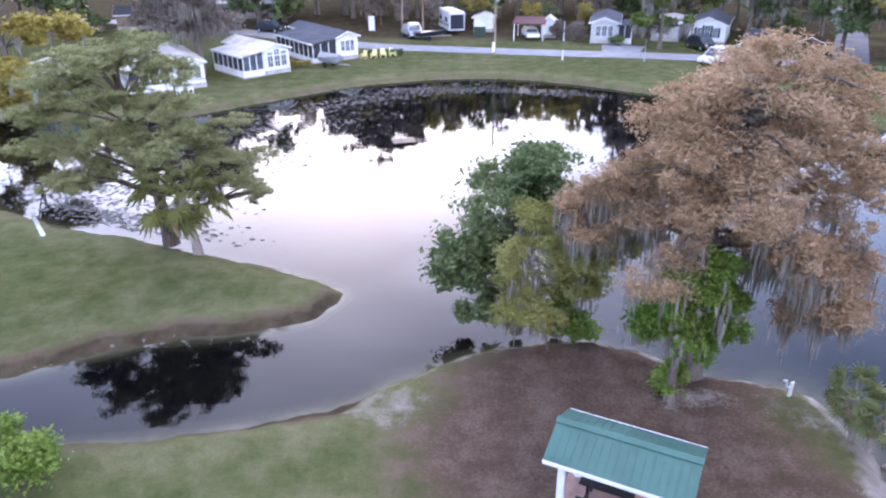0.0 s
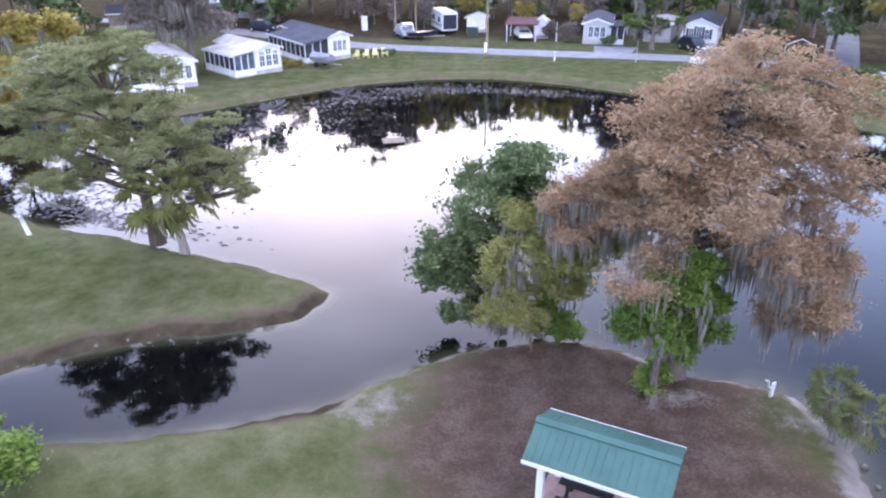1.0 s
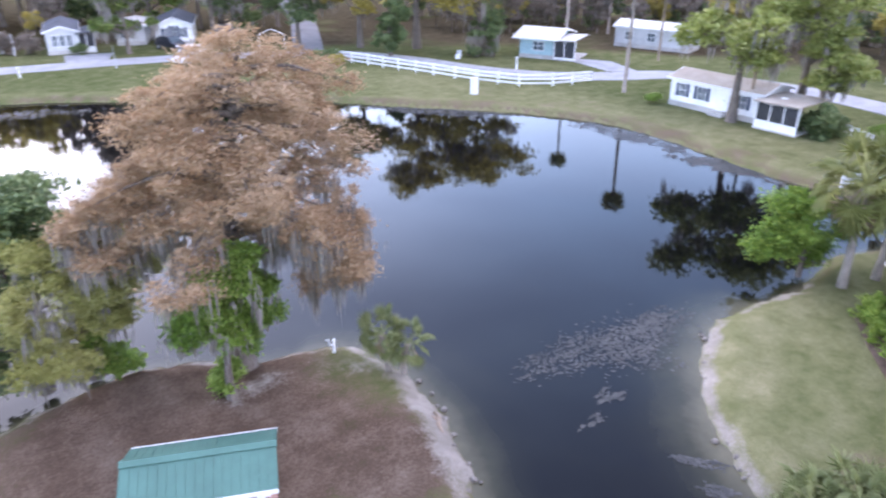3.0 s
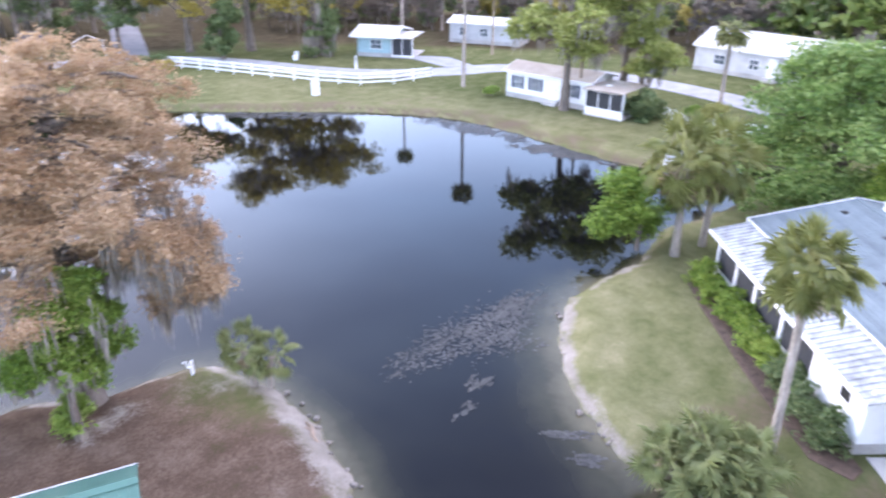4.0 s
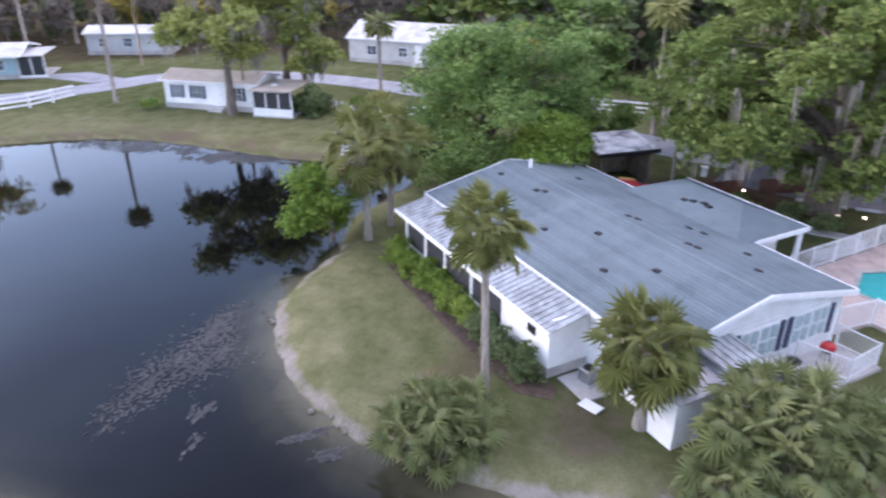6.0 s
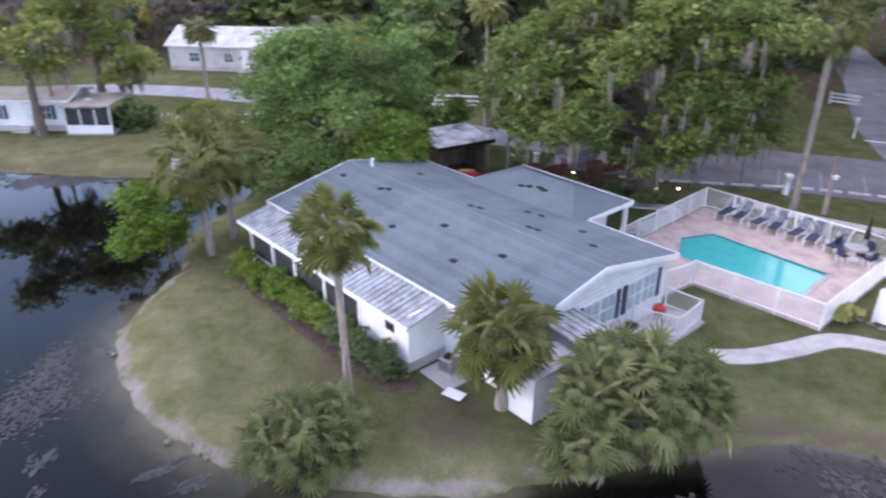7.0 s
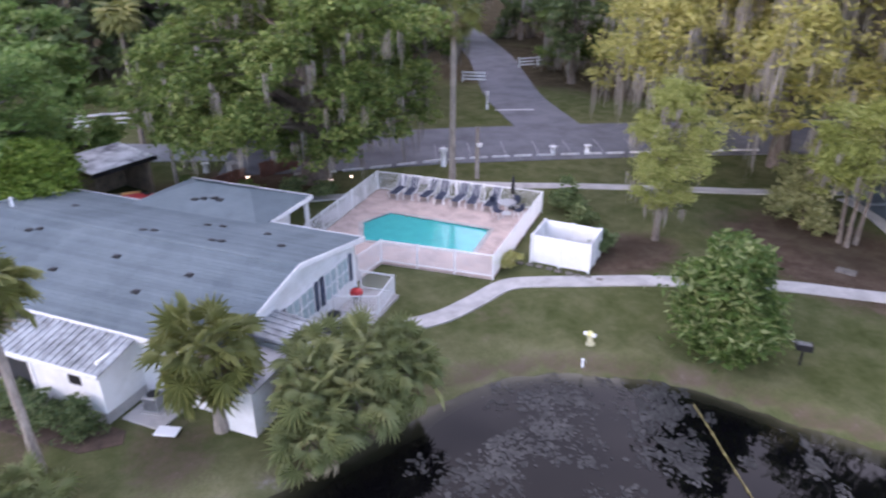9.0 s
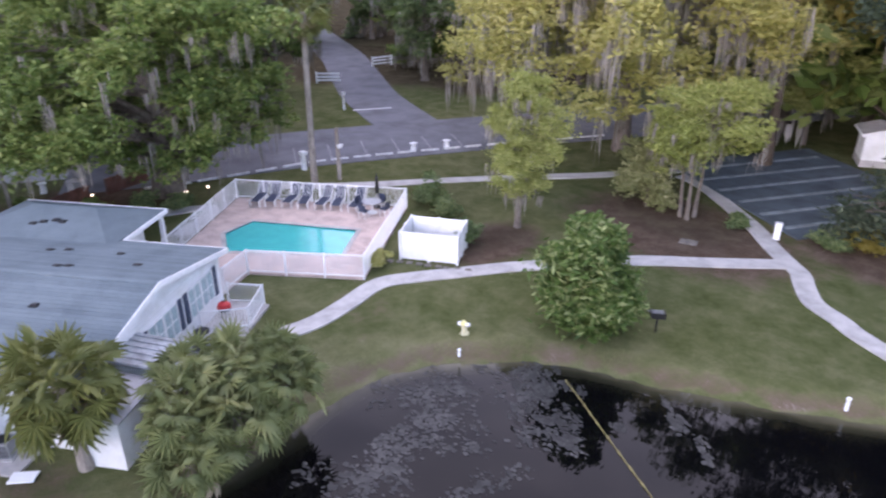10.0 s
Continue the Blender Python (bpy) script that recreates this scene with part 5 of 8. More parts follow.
def picnic_table(x, y, rz):
    t = thing("picnic_table", pose(x, y, 0.05, 0, 0, rz), "dark picnic table under the shelter roof", "table")
    for k in range(5):
        part("board", boxes((-0.8, 0.8, -0.36 + k * 0.15, -0.23 + k * 0.15, 0.71, 0.75)), DARKMETAL, t)
    for s in (-0.72, 0.58):
        part("bench", boxes((-0.8, 0.8, s, s + 0.14, 0.41, 0.45), (-0.8, 0.8, s + 0.005, s + 0.135, 0.405, 0.41)), DARKMETAL, t)
    for x_ in (-0.55, 0.55):
        part("leg", boxes((x_ - 0.04, x_ + 0.04, -0.66, 0.66, 0.33, 0.405), (x_ - 0.04, x_ + 0.04, -0.3, -0.22, 0, 0.71), (x_ - 0.04, x_ + 0.04, 0.22, 0.3, 0, 0.71)), DARKMETAL, t)
    return t


def park_grill(x, y, rz, label):
    t = thing("park_grill", pose(x, y, 0, 0, 0, rz), label, "grill", "park grills")
    part("pole", disc(bmesh.new(), 0, 0, -0.05, 0.75, 0.045, 10), DARKMETAL, t)
    part("firebox", boxes((-0.3, 0.3, -0.22, 0.22, 0.75, 0.8), (-0.3, -0.27, -0.22, 0.22, 0.8, 1.0), (0.27, 0.3, -0.22, 0.22, 0.8, 1.0), (-0.27, 0.27, 0.19, 0.22, 0.8, 1.0)), DARKMETAL, t)
    gr = part("grate", boxes(*[(-0.26, 0.26, -0.2 + k * 0.065, -0.18 + k * 0.065, 0.93, 0.95) for k in range(6)]), GREYMETAL, t)
    part("handle", boxes((0.3, 0.42, -0.1, -0.07, 0.93, 0.96)), GREYMETAL, gr)
    return t


picnic_table(4.7, 15.9, -26.6)
park_grill(4.4, 14.75, 60, "black park grill on a pole beside the shelter")
park_grill(13.55, -23.5, 40, "black park grill on a pole on the lawn")


# ---- roads and paths ----
def paved(name, pts, w, material, label, z=0.03, category="road"):
    return tagged(part(name, strip(pts, w, z, 0.12), material), label, category, kind="structure")


paved("road", [(-75, 132), (-45, 122), (-30, 112), (-11.6, 99.6), (0.7, 95.6), (15, 91.9), (28.5, 88.8), (40, 84), (48.6, 77.2), (52.4, 70), (54.3, 62.5), (56.2, 57), (59.2, 52.3), (64.5, 47.9), (70, 44.2), (73.2, 36), (73, 27), (70.2, 17.5), (64, 6), (56.5, -4), (51.5, -13)], 4.2, PALEROAD, "pale worn park road round the pond")
paved("road", [(45.5, 81), (53, 95), (62, 113), (72, 140)], 4.0, ASPHALT, "grey park road leading off among the trees", 0.026)
paved("parking_road", [(51.5, -11), (48.5, -18), (46.2, -25), (43.2, -32), (39.5, -40), (34, -51), (26, -68)], 9.0, ASPHALT, "dark asphalt parking road with white stall lines", 0.034)
paved("road", [(46, -36), (56, -39.5), (66, -44.5), (76, -49.5), (90, -55), (106, -61)], 5.5, ASPHALT, "dark park road leading away from the lot", 0.029)
paved("path", [(23.8, -11.4), (23.7, -13.2), (24.1, -15.1), (24.7, -17.3), (24.1, -19.0), (23.1, -20.8), (21.5, -23.7), (18.2, -28.4), (15.8, -30.8), (13.6, -33.0), (12.7, -33.9)], 1.02, CONCRETE, "narrow pale concrete footpath across the lawn", 0.045, "path")
paved("path", [(23.6, -41.6), (21.6, -40.9), (18.4, -38.7), (16.0, -36.9), (14.2, -35.2), (12.9, -34.1), (11.9, -33.3), (11.2, -32.2), (10.2, -30.9), (8.8, -30.2), (7.4, -29.4), (3, -27.8)], 1.0, CONCRETE, "pale concrete footpath curving over the lawn", 0.04, "path")
paved("path", [(39.9, -20.2), (36.5, -24.4), (34.4, -27.6), (32.9, -29.9), (30, -34), (27.2, -37.8), (24, -43)], 0.9, CONCRETE, "pale concrete footpath behind the pool", 0.042, "path")
paved("path", [(42, -8), (40.5, -12), (39, -15.5), (36.4, -12.5)], 0.9, CONCRETE, "short concrete path to the clubhouse porch", 0.04, "path")
tagged(part("road", prism(bmesh.new(), [(19.5, 90.5), (23.5, 89.5), (26.5, 96.5), (21, 98)], -0.05, 0.022), PALEROAD), "pale driveway before a park home", "driveway", kind="structure")
tagged(part("road", prism(bmesh.new(), [(66, 50), (68.5, 47.5), (71, 53.5), (69, 57.5), (67.4, 56.6)], -0.05, 0.022), PALEROAD), "pale driveway of the teal cottage", "driveway", kind="structure")
KERB = [(45.0, -13.5), (44.0, -16.6), (43.2, -20.4), (42.5, -24.1), (41.4, -27.2), (40.1, -30.2), (38.6, -33.4), (37.2, -36.4), (35, -40.8), (32.6, -45.6)]


for k, (x, y) in enumerate([(42.9, -23.6), (42.0, -26.0), (41.0, -28.4), (39.95, -30.6), (38.95, -32.8), (37.9, -35.0), (36.8, -37.2), (35.7, -39.4), (34.6, -41.6)]):
    ob = part("parking_line", boxes((0, 3.7, -0.05, 0.05, 0.036, 0.042)), FADED)
    ob.matrix_world = pose(x, y, 0, 0, 0, -27)
    tagged(ob, "white painted stall line on asphalt", "road marking", "stall lines", "structure")
for (ax, ay), (bx, by) in zip(KERB, KERB[1:]):
    L = math.hypot(bx - ax, by - ay)
    ang = math.degrees(math.atan2(by - ay, bx - ax))
    for k in range(2):
        ob = thing("wheel_stop", pose(ax + (bx - ax) * (0.25 + 0.5 * k), ay + (by - ay) * (0.25 + 0.5 * k), 0.0, 0, 0, ang), "low white concrete wheel stop at the lot's edge", "wheel stop", "wheel stops")
        part("bar", boxes((-L * 0.19, L * 0.19, -0.09, 0.09, 0, 0.15), bev=0.03), LINE, ob)
tagged(part("road_marking", boxes((0, 3.4, -0.15, 0.15, 0.036, 0.042)), LINE), "white painted stop line", "road marking", kind="structure").matrix_world = pose(52.6, -35.1, 0, 0, 0, -117.6)


# ---- pool yard ----
DECK = [(39.4, -17.4), (31.2, -24.2), (25.5, -17.05), (29.75, -13.15), (28.7, -11.4), (28.2, -10.9), (31.2, -8.9), (33.6, -10.6)]
POOL = [(35.5, -16.4), (30.4, -20.2), (28.2, -17.65), (32.65, -13.3), (34.93, -14.3)]


def pool_yard():
    bm = bmesh.new()
    # deck as a ring round the pool
    outer = [bm.verts.new((x, y, 0.1)) for x, y in DECK]
    inner = [bm.verts.new((x, y, 0.1)) for x, y in POOL]
    eo = [bm.edges.new((outer[i], outer[(i + 1) % len(outer)])) for i in range(len(outer))]
    ei = [bm.edges.new((inner[i], inner[(i + 1) % len(inner)])) for i in range(len(inner))]
    bmesh.ops.triangle_fill(bm, edges=eo + ei, use_beauty=True)
    for ring in (outer, inner):
        low = [bm.verts.new((v.co.x, v.co.y, -0.15)) for v in ring]
        for i in range(len(ring)):
            j = (i + 1) % len(ring)
            bm.faces.new((ring[i], ring[j], low[j], low[i]))
    bmesh.ops.recalc_face_normals(bm, faces=bm.faces)
    tagged(part("pool_deck", bm, PAVER), "pinkish paved deck round the swimming pool", "pool deck", kind="structure")
    t = thing("swimming_pool", pose(0, 0, 0), "turquoise swimming pool with dark tiled rim", "pool")
    bm = bmesh.new()
    bm.faces.new([bm.verts.new((x, y, 0.04)) for x, y in POOL])
    bmesh.ops.recalc_face_normals(bm, faces=bm.faces)
    part("pool_surface", bm, POOLWATER, t)
    for (ax, ay), (bx, by) in zip(POOL, POOL[1:] + POOL[:1]):
        L, ang = math.hypot(bx - ax, by - ay), math.atan2(by - ay, bx - ax)
        ob = part("coping", boxes((-0.04, L + 0.04, -0.12, 0.12, 0.1, 0.135), bev=0.01), CONCRETE, t)
        ob.matrix_basis = pose(ax, ay, 0, 0, 0, math.degrees(ang))
        ob = part("tile_band", boxes((0, L, 0.0, 0.03, 0.03, 0.1)), NAVY, t)
        ob.matrix_basis = pose(ax, ay, 0, 0, 0, math.degrees(ang))


pool_yard()


def picket_mesh(h=1.25):
    me = bpy.data.meshes.new("picket")
    bm = boxes((-0.012, 0.012, -0.012, 0.012, 0.08, h - 0.06))
    bm.to_mesh(me)
    bm.free()
    me.materials.append(VINYL)
    return me


PICKET = picket_mesh()


def picket_fence(pts, label, h=1.25, gap=0.13):
    t = thing("pool_fence", pose(pts[0][0], pts[0][1], 0.1), label, "fence", "pool fences")
    for (ax, ay), (bx, by) in zip(pts, pts[1:]):
        L, ang = math.hypot(bx - ax, by - ay), math.degrees(math.atan2(by - ay, bx - ax))
        base = pose(ax - pts[0][0], ay - pts[0][1], 0, 0, 0, ang)
        n = max(1, round(L / 1.9))
        for k in range(n + 1):
            ob = part("post", boxes((-0.035, 0.035, -0.035, 0.035, -0.1, h)), VINYL, t)
            ob.matrix_basis = base @ pose(L * k / n, 0, 0)
        for z in (0.1, h - 0.06):
            ob = part("rail", boxes((0.04, L - 0.04, -0.02, 0.02, z - 0.025, z + 0.025)), VINYL, t)
            ob.matrix_basis = base
        m = int(L / gap)
        for k in range(1, m):
            ob = new("picket", PICKET)
            ob.parent = t
            ob.matrix_basis = base @ pose(L * k / m, 0, 0) @ Matrix.Diagonal((1, 1, h / 1.25, 1))
    return t


picket_fence([(33.6, -10.6), (39.4, -17.4), (31.2, -24.2)], "white picket pool fence along the rear of the deck")
picket_fence([(31.2, -24.2), (25.5, -17.05), (29.75, -13.15), (28.7, -11.4)], "white picket pool fence beside the footpath")
picket_fence([tuple((CLUB @ Vector((17.05, 10.2, 0))).xy), tuple((CLUB @ Vector((18.7, 10.3, 0))).xy), tuple((CLUB @ Vector((18.9, 8.3, 0))).xy), tuple((CLUB @ Vector((17.1, 7.6, 0))).xy)], "low white fence round the grill corner", 1.0)


def lounger(x, y, rz):
    t = thing("sun_lounger", pose(x, y, 0.1, 0, 0, rz), "dark blue sling sun lounger with white frame", "lounger", "sun loungers by the pool")
    for s in (-0.3, 0.3):
        part("side_rail", boxes((0, 1.3, s - 0.025, s + 0.025, 0.33, 0.38)), VINYL, t)
        for lx in (0.12, 1.2):
            part("leg", boxes((lx - 0.025, lx + 0.025, s - 0.025, s + 0.025, 0, 0.33)), VINYL, t)
    part("seat_sling", slab(bmesh.new(), [(0.02, -0.27, 0.385), (1.3, -0.27, 0.385), (1.3, 0.27, 0.385), (0.02, 0.27, 0.385)], 0.02), BLUEFAB, t)
    bk = part("backrest", slab(bmesh.new(), [(1.3, -0.27, 0.39), (1.85, -0.27, 0.95), (1.85, 0.27, 0.95), (1.3, 0.27, 0.39)], 0.03), BLUEFAB, t)
    bm = bmesh.new()
    for s in (-0.3, 0.3):
        tube(bm, [(1.3, s, 0.38), (1.88, s, 0.97)], [0.025, 0.025], 6)
    tube(bm, [(1.88, -0.3, 0.97), (1.88, 0.3, 0.97)], [0.025, 0.025], 6)
    part("back_frame", bm, VINYL, bk)
    return t


for k in range(7):
    q = k / 6
    x, y = 38.2 + (33.4 - 38.2) * q, -18.35 + (-22.2 + 18.35) * q
    first = lounger(x - 0.95, y + 0.95, -48 + (4 if k % 2 else -3)) if k == 0 else copy_thing(first, pose(x - 0.75, y + 0.9, 0.1, 0, 0, -50 + (5 if k % 2 else -4)))


def patio_set(x, y):
    t = thing("patio_table", pose(x, y, 0.1), "round grey patio table by the pool fence", "table")
    part("tabletop", disc(bmesh.new(), 0, 0, 0.68, 0.72, 0.55, 20), GREYMETAL, t)
    part("pedestal", disc(disc(bmesh.new(), 0, 0, 0, 0.68, 0.05, 10), 0, 0, 0, 0.05, 0.3, 14), VINYL, t)
    u = thing("closed_umbrella", pose(x + 0.5, y - 0.75, 0.1), "closed dark patio umbrella standing upright", "umbrella")
    part("pole", disc(bmesh.new(), 0, 0, 0, 2.1, 0.025, 8), DARKMETAL, u)
    part("folded_canopy", tube(bmesh.new(), [(0, 0, 0.9), (0, 0, 1.2), (0, 0, 1.8), (0, 0, 2.05)], [0.09, 0.13, 0.09, 0.03], 9), DARKMETAL, u)
    part("base", disc(bmesh.new(), 0, 0, 0, 0.08, 0.25, 14), DARKMETAL, u)
    for k, a in enumerate((20, 110, 200, 290)):
        c = thing("patio_chair", pose(x + 0.85 * math.cos(radians(a)), y + 0.85 * math.sin(radians(a)), 0.1, 0, 0, a - 90), "dark blue sling patio chair with pale frame", "chair", "patio chairs")
        part("seat", boxes((-0.24, 0.24, -0.22, 0.22, 0.4, 0.44), bev=0.01), BLUEFAB, c)
        part("backrest", boxes((-0.24, 0.24, 0.2, 0.24, 0.44, 0.84), bev=0.01), BLUEFAB, c)
        for lx in (-0.2, 0.2):
            for ly in (-0.18, 0.18):
                part("leg", boxes((lx - 0.02, lx + 0.02, ly - 0.02, ly + 0.02, 0, 0.4)), VINYL, c)


patio_set(31.9, -22.2)


def screen_box():
    """A roofless white vinyl enclosure for the pool's pump."""
    t = thing("vinyl_enclosure", pose(26.1, -19.75, 0, 0, 0, -145), "white vinyl privacy enclosure beside the pool", "enclosure")
    W, D, h = 2.95, 2.1, 1.5
    for a, b, horizontal in (((0, 0), (W, 0), 1), ((0, D), (W, D), 1), ((0, 0), (0, D), 0), ((W, 0), (W, D), 0)):
        n = 2
        for k in range(n + 1):
            x, y = a[0] + (b[0] - a[0]) * k / n, a[1] + (b[1] - a[1]) * k / n
            if not horizontal and k in (0, n):
                continue
            part("post", boxes((x - 0.06, x + 0.06, y - 0.06, y + 0.06, 0, h + 0.1), bev=0.012), VINYL, t)
        L = math.hypot(b[0] - a[0], b[1] - a[1])
        q = 0.09
        while q < L - 0.09:
            e = min(q + 0.145, L - 0.07)
            r4 = (q, e, a[1] - 0.02, a[1] + 0.02) if horizontal else (a[0] - 0.02, a[0] + 0.02, q, e)
            part("board", boxes((*r4, 0.08, h - 0.03)), VINYL, t)
            q += 0.15
        part("rail", boxes((0.07, W - 0.07, a[1] - 0.03, a[1] + 0.03, h - 0.03, h + 0.05)) if horizontal else boxes((a[0] - 0.03, a[0] + 0.03, 0.07, D - 0.07, h - 0.03, h + 0.05)), VINYL, t)
    return t


screen_box()


# ---- three-rail fence along the road ----
def rail_fence(pts, label, h=1.25, rails=3, name="rail_fence"):
    t = thing(name, pose(pts[0][0], pts[0][1], 0), label, "fence", "rail fences")
    for (ax, ay), (bx, by) in zip(pts, pts[1:]):
        L, ang = math.hypot(bx - ax, by - ay), math.degrees(math.atan2(by - ay, bx - ax))
        base = pose(ax - pts[0][0], ay - pts[0][1], 0, 0, 0, ang)
        n = max(1, round(L / 2.4))
        for k in range(n):
            ob = part("post", boxes((-0.07, 0.07, -0.07, 0.07, -0.1, h), (-0.09, 0.09, -0.09, 0.09, h, h + 0.03)), VINYL, t)
            ob.matrix_basis = base @ pose(L * k / n, 0, 0)
        for r in range(rails):
            z = 0.3 + (h - 0.42) * r / max(1, rails - 1)
            ob = part("rail", boxes((0.0, L, -0.025, 0.025, z - 0.085, z + 0.085)), VINYL, t)
            ob.matrix_basis = base
    return t


rail_fence([(45.6, 74.5), (47.0, 69.8), (48.2, 65.5), (49.5, 60.8), (50.9, 55.2), (52.8, 50.9), (55.6, 48.8), (60, 47.4)], "white three-rail fence between the road and the pond")
rail_fence([(65.5, 2.2), (64.6, -2.0), (63.8, -6)], "white three-rail fence beyond the road")
rail_fence([(47.8, 16.6), (50.5, 13.2)], "short white fence by the creek", 1.1)
rail_fence([(67.6, -48.2), (66.8, -53)], "white fence beside the far park road", 1.1)
rail_fence([(64.5, -38.8), (62.9, -40.6)], "short white fence at the road's corner", 1.1)


def stump(x, y):
    t = thing("fence_column", pose(x, y, 0), "white fence column with leaning broken board", "column")
    part("column", boxes((-0.22, 0.22, -0.22, 0.22, -0.1, 1.5), (-0.28, 0.28, -0.28, 0.28, 1.5, 1.58), bev=0.01), VINYL, t)
    ob = part("board", boxes((-0.3, 0.3, -0.35, -0.3, 0.0, 1.15)), VINYL, t)
    return t


stump(46.9, 51.3)


# ---- posts, lamps, hydrants ----
def post(name, x, y, h, r, material, label, category, tilt=0, cap=None):
    t = thing(name, pose(x, y, 0, 0, tilt, 0), label, category)
    part("pole", tube(bmesh.new(), [(0, 0, -0.2), (0, 0, h * 0.5), (0, 0, h)], [r * 1.1, r, r * 0.85], 10), material, t, smooth=True)
    if cap:
        part("top", boxes((-r * 1.25, r * 1.25, -r * 1.25, r * 1.25, h - 0.02, h + cap), bev=0.01), material, t)
    return t


def utility_pole(x, y, h=11):
    t = thing("utility_pole", pose(x, y, 0), "grey wooden utility pole with transformer and white box", "utility pole")
    part("pole", tube(bmesh.new(), [(0, 0, -0.3), (0, 0, h * 0.5), (0, 0, h)], [0.17, 0.14, 0.1], 10), WOOD, t, smooth=True)
    part("transformer", disc(bmesh.new(), 0.28, 0, 6.4, 7.2, 0.2, 12), GREYMETAL, t)
    part("meter_box", boxes((-0.35, 0.0, -0.3, -0.15, 0.4, 1.6)), VINYL, t, "white meter box")
    part("cross_arm", boxes((-1.1, 1.1, -0.06, 0.06, h - 0.7, h - 0.58)), WOOD, t)
    return t


utility_pole(6.1, 91.2)
for x, y, h in ((-6.5, 110, 9), (-3.5, 112, 9), (75.9, 50.3, 8), (58.7, 29.2, 6.5)):
    post("utility_pole", x, y, h, 0.13, WOOD, "tall bare wooden pole among the homes", "utility pole")
post("marker_post", 14.1, 87.4, 1.0, 0.09, VINYL, "white marker post on the verge", "post", cap=0.08)
post("marker_post", 58.7, 57.2, 1.3, 0.1, VINYL, "white post on the lawn by the road", "post", cap=0.08)
post("path_lamp", 38.2, -24.1, 3.5, 0.13, PALMBARK, "weathered wooden lamp post on the lawn", "lamp post")
lamp = thing("path_light", pose(38.05, -24.15, 0), "small white lantern on the wooden post", "lamp")
part("lantern", boxes((-0.12, 0.12, -0.12, 0.12, 2.2, 2.38), (-0.17, 0.17, -0.17, 0.17, 2.38, 2.42)), VINYL, lamp)
post("sign_post", 41.5, -23.4, 1.1, 0.17, VINYL, "white boxed post by the lot's edge", "post", cap=0.2)
post("sign_post", 53.4, -34.7, 1.3, 0.08, VINYL, "white stop sign post seen from behind", "post", cap=0.3)
for x, y in ((39.7, -31.6), (38.6, -33.9), (48.6, -8.7)):
    post("bollard", x, y, 0.62, 0.19, VINYL, "short white bollard at the lot's edge", "bollard", cap=0.03)
post("service_pole", 46.6, -6.4, 3.4, 0.1, PALMBARK, "pale leaning service pole by the kiosk", "pole")
post("bank_marker", 6.2, -24.4, 0.28, 0.06, VINYL, "short white marker at the bank", "post", cap=0.05)
post("bank_marker", 17.9, -16.3, 0.12, 0.05, VINYL, "short white cap near the bank", "post", cap=0.03)
post("bank_marker", -22.7, 36.1, 1.1, 0.12, VINYL, "leaning white post on the grass", "post", tilt=-12)


def hydrant(x, y):
    t = thing("hydrant", pose(x, y, 0, 0, 6, 20), "pale yellow fire hydrant on the lawn", "hydrant")
    part("barrel", disc(disc(bmesh.new(), 0, 0, -0.05, 0.5, 0.12, 12), 0, 0, 0, 0.06, 0.19, 12), CREAM, t)
    part("bonnet", tube(bmesh.new(), [(0, 0, 0.46), (0, 0, 0.5), (0, 0, 0.58), (0, 0, 0.64)], [0.15, 0.16, 0.11, 0.04], 12), YELLOW, t)
    for s in (-1, 1):
        part("outlet", tube(bmesh.new(), [(0.1 * s, 0, 0.46), (0.26 * s, 0, 0.46)], [0.085, 0.085], 10), VINYL, t)
    return t


hydrant(18.75, -17.4)


def bank_pipe(x, y):
    t = thing("drain_pipe", pose(x, y, -0.1, 0, 0, 30), "white upright pipe with curved spout on the bank", "pipe")
    part("stand", boxes((-0.09, 0.09, -0.03, 0.03, -0.1, 0.7), bev=0.01), VINYL, t)
    part("spout", tube(bmesh.new(), [(-0.1, 0, 0.5), (-0.3, 0, 0.6), (-0.38, 0, 0.9), (-0.55, 0, 0.98)], [0.035] * 4, 8), VINYL, t, "curved white pipe")
    return t


bank_pipe(12.45, 21.1)


# ---- kiosk and boats behind the clubhouse ----
def kiosk():
    t = thing("kiosk", pose(44.2, -1.6, 0, 0, 0, -62), "small open storage hut with patchy pale roof", "hut")
    part("wall", boxes((0.3, 3.9, 3.0, 3.12, 0, 2.4), (3.8, 3.92, 0.4, 2.99, 0, 2.4)), WOOD, t)
    for x, y in ((0.3, 0.3), (3.85, 0.25)):
        part("post", boxes((x - 0.07, x + 0.07, y - 0.07, y + 0.07, 0, 2.4)), WOOD, t)
    r = part("roof", slab(bmesh.new(), [(-0.1, -0.1, 2.45), (4.2, -0.1, 2.45), (4.2, 3.5, 2.75), (-0.1, 3.5, 2.75)], 0.1), plain("patchy_roof_sheet", (0.5, 0.5, 0.5), 0.6, vary=0.5, scale=0.8, stain=(0.1, 0.1, 0.11)), t)
    part("fascia", boxes((-0.14, 4.24, -0.16, -0.104, 2.2, 2.47), (4.204, 4.25, -0.1, 3.5, 2.2, 2.47)), DARKMETAL, r, "dark fascia board")
    return t


kiosk()


def kayak(m, material, label):
    t = thing("kayak", m, label, "kayak", "kayaks in the hut")
    pts = [(-1.5, 0, 0.3), (-1.2, 0, 0.22), (-0.5, 0, 0.2), (0.5, 0, 0.2), (1.2, 0, 0.22), (1.5, 0, 0.3)]
    part("hull", tube(bmesh.new(), pts, [0.03, 0.18, 0.32, 0.32, 0.18, 0.03], 10), material, t, smooth=True)
    part("cockpit", disc(bmesh.new(), 0, 0, 0.5, 0.53, 0.22, 12), DARKMETAL, t)
    return t


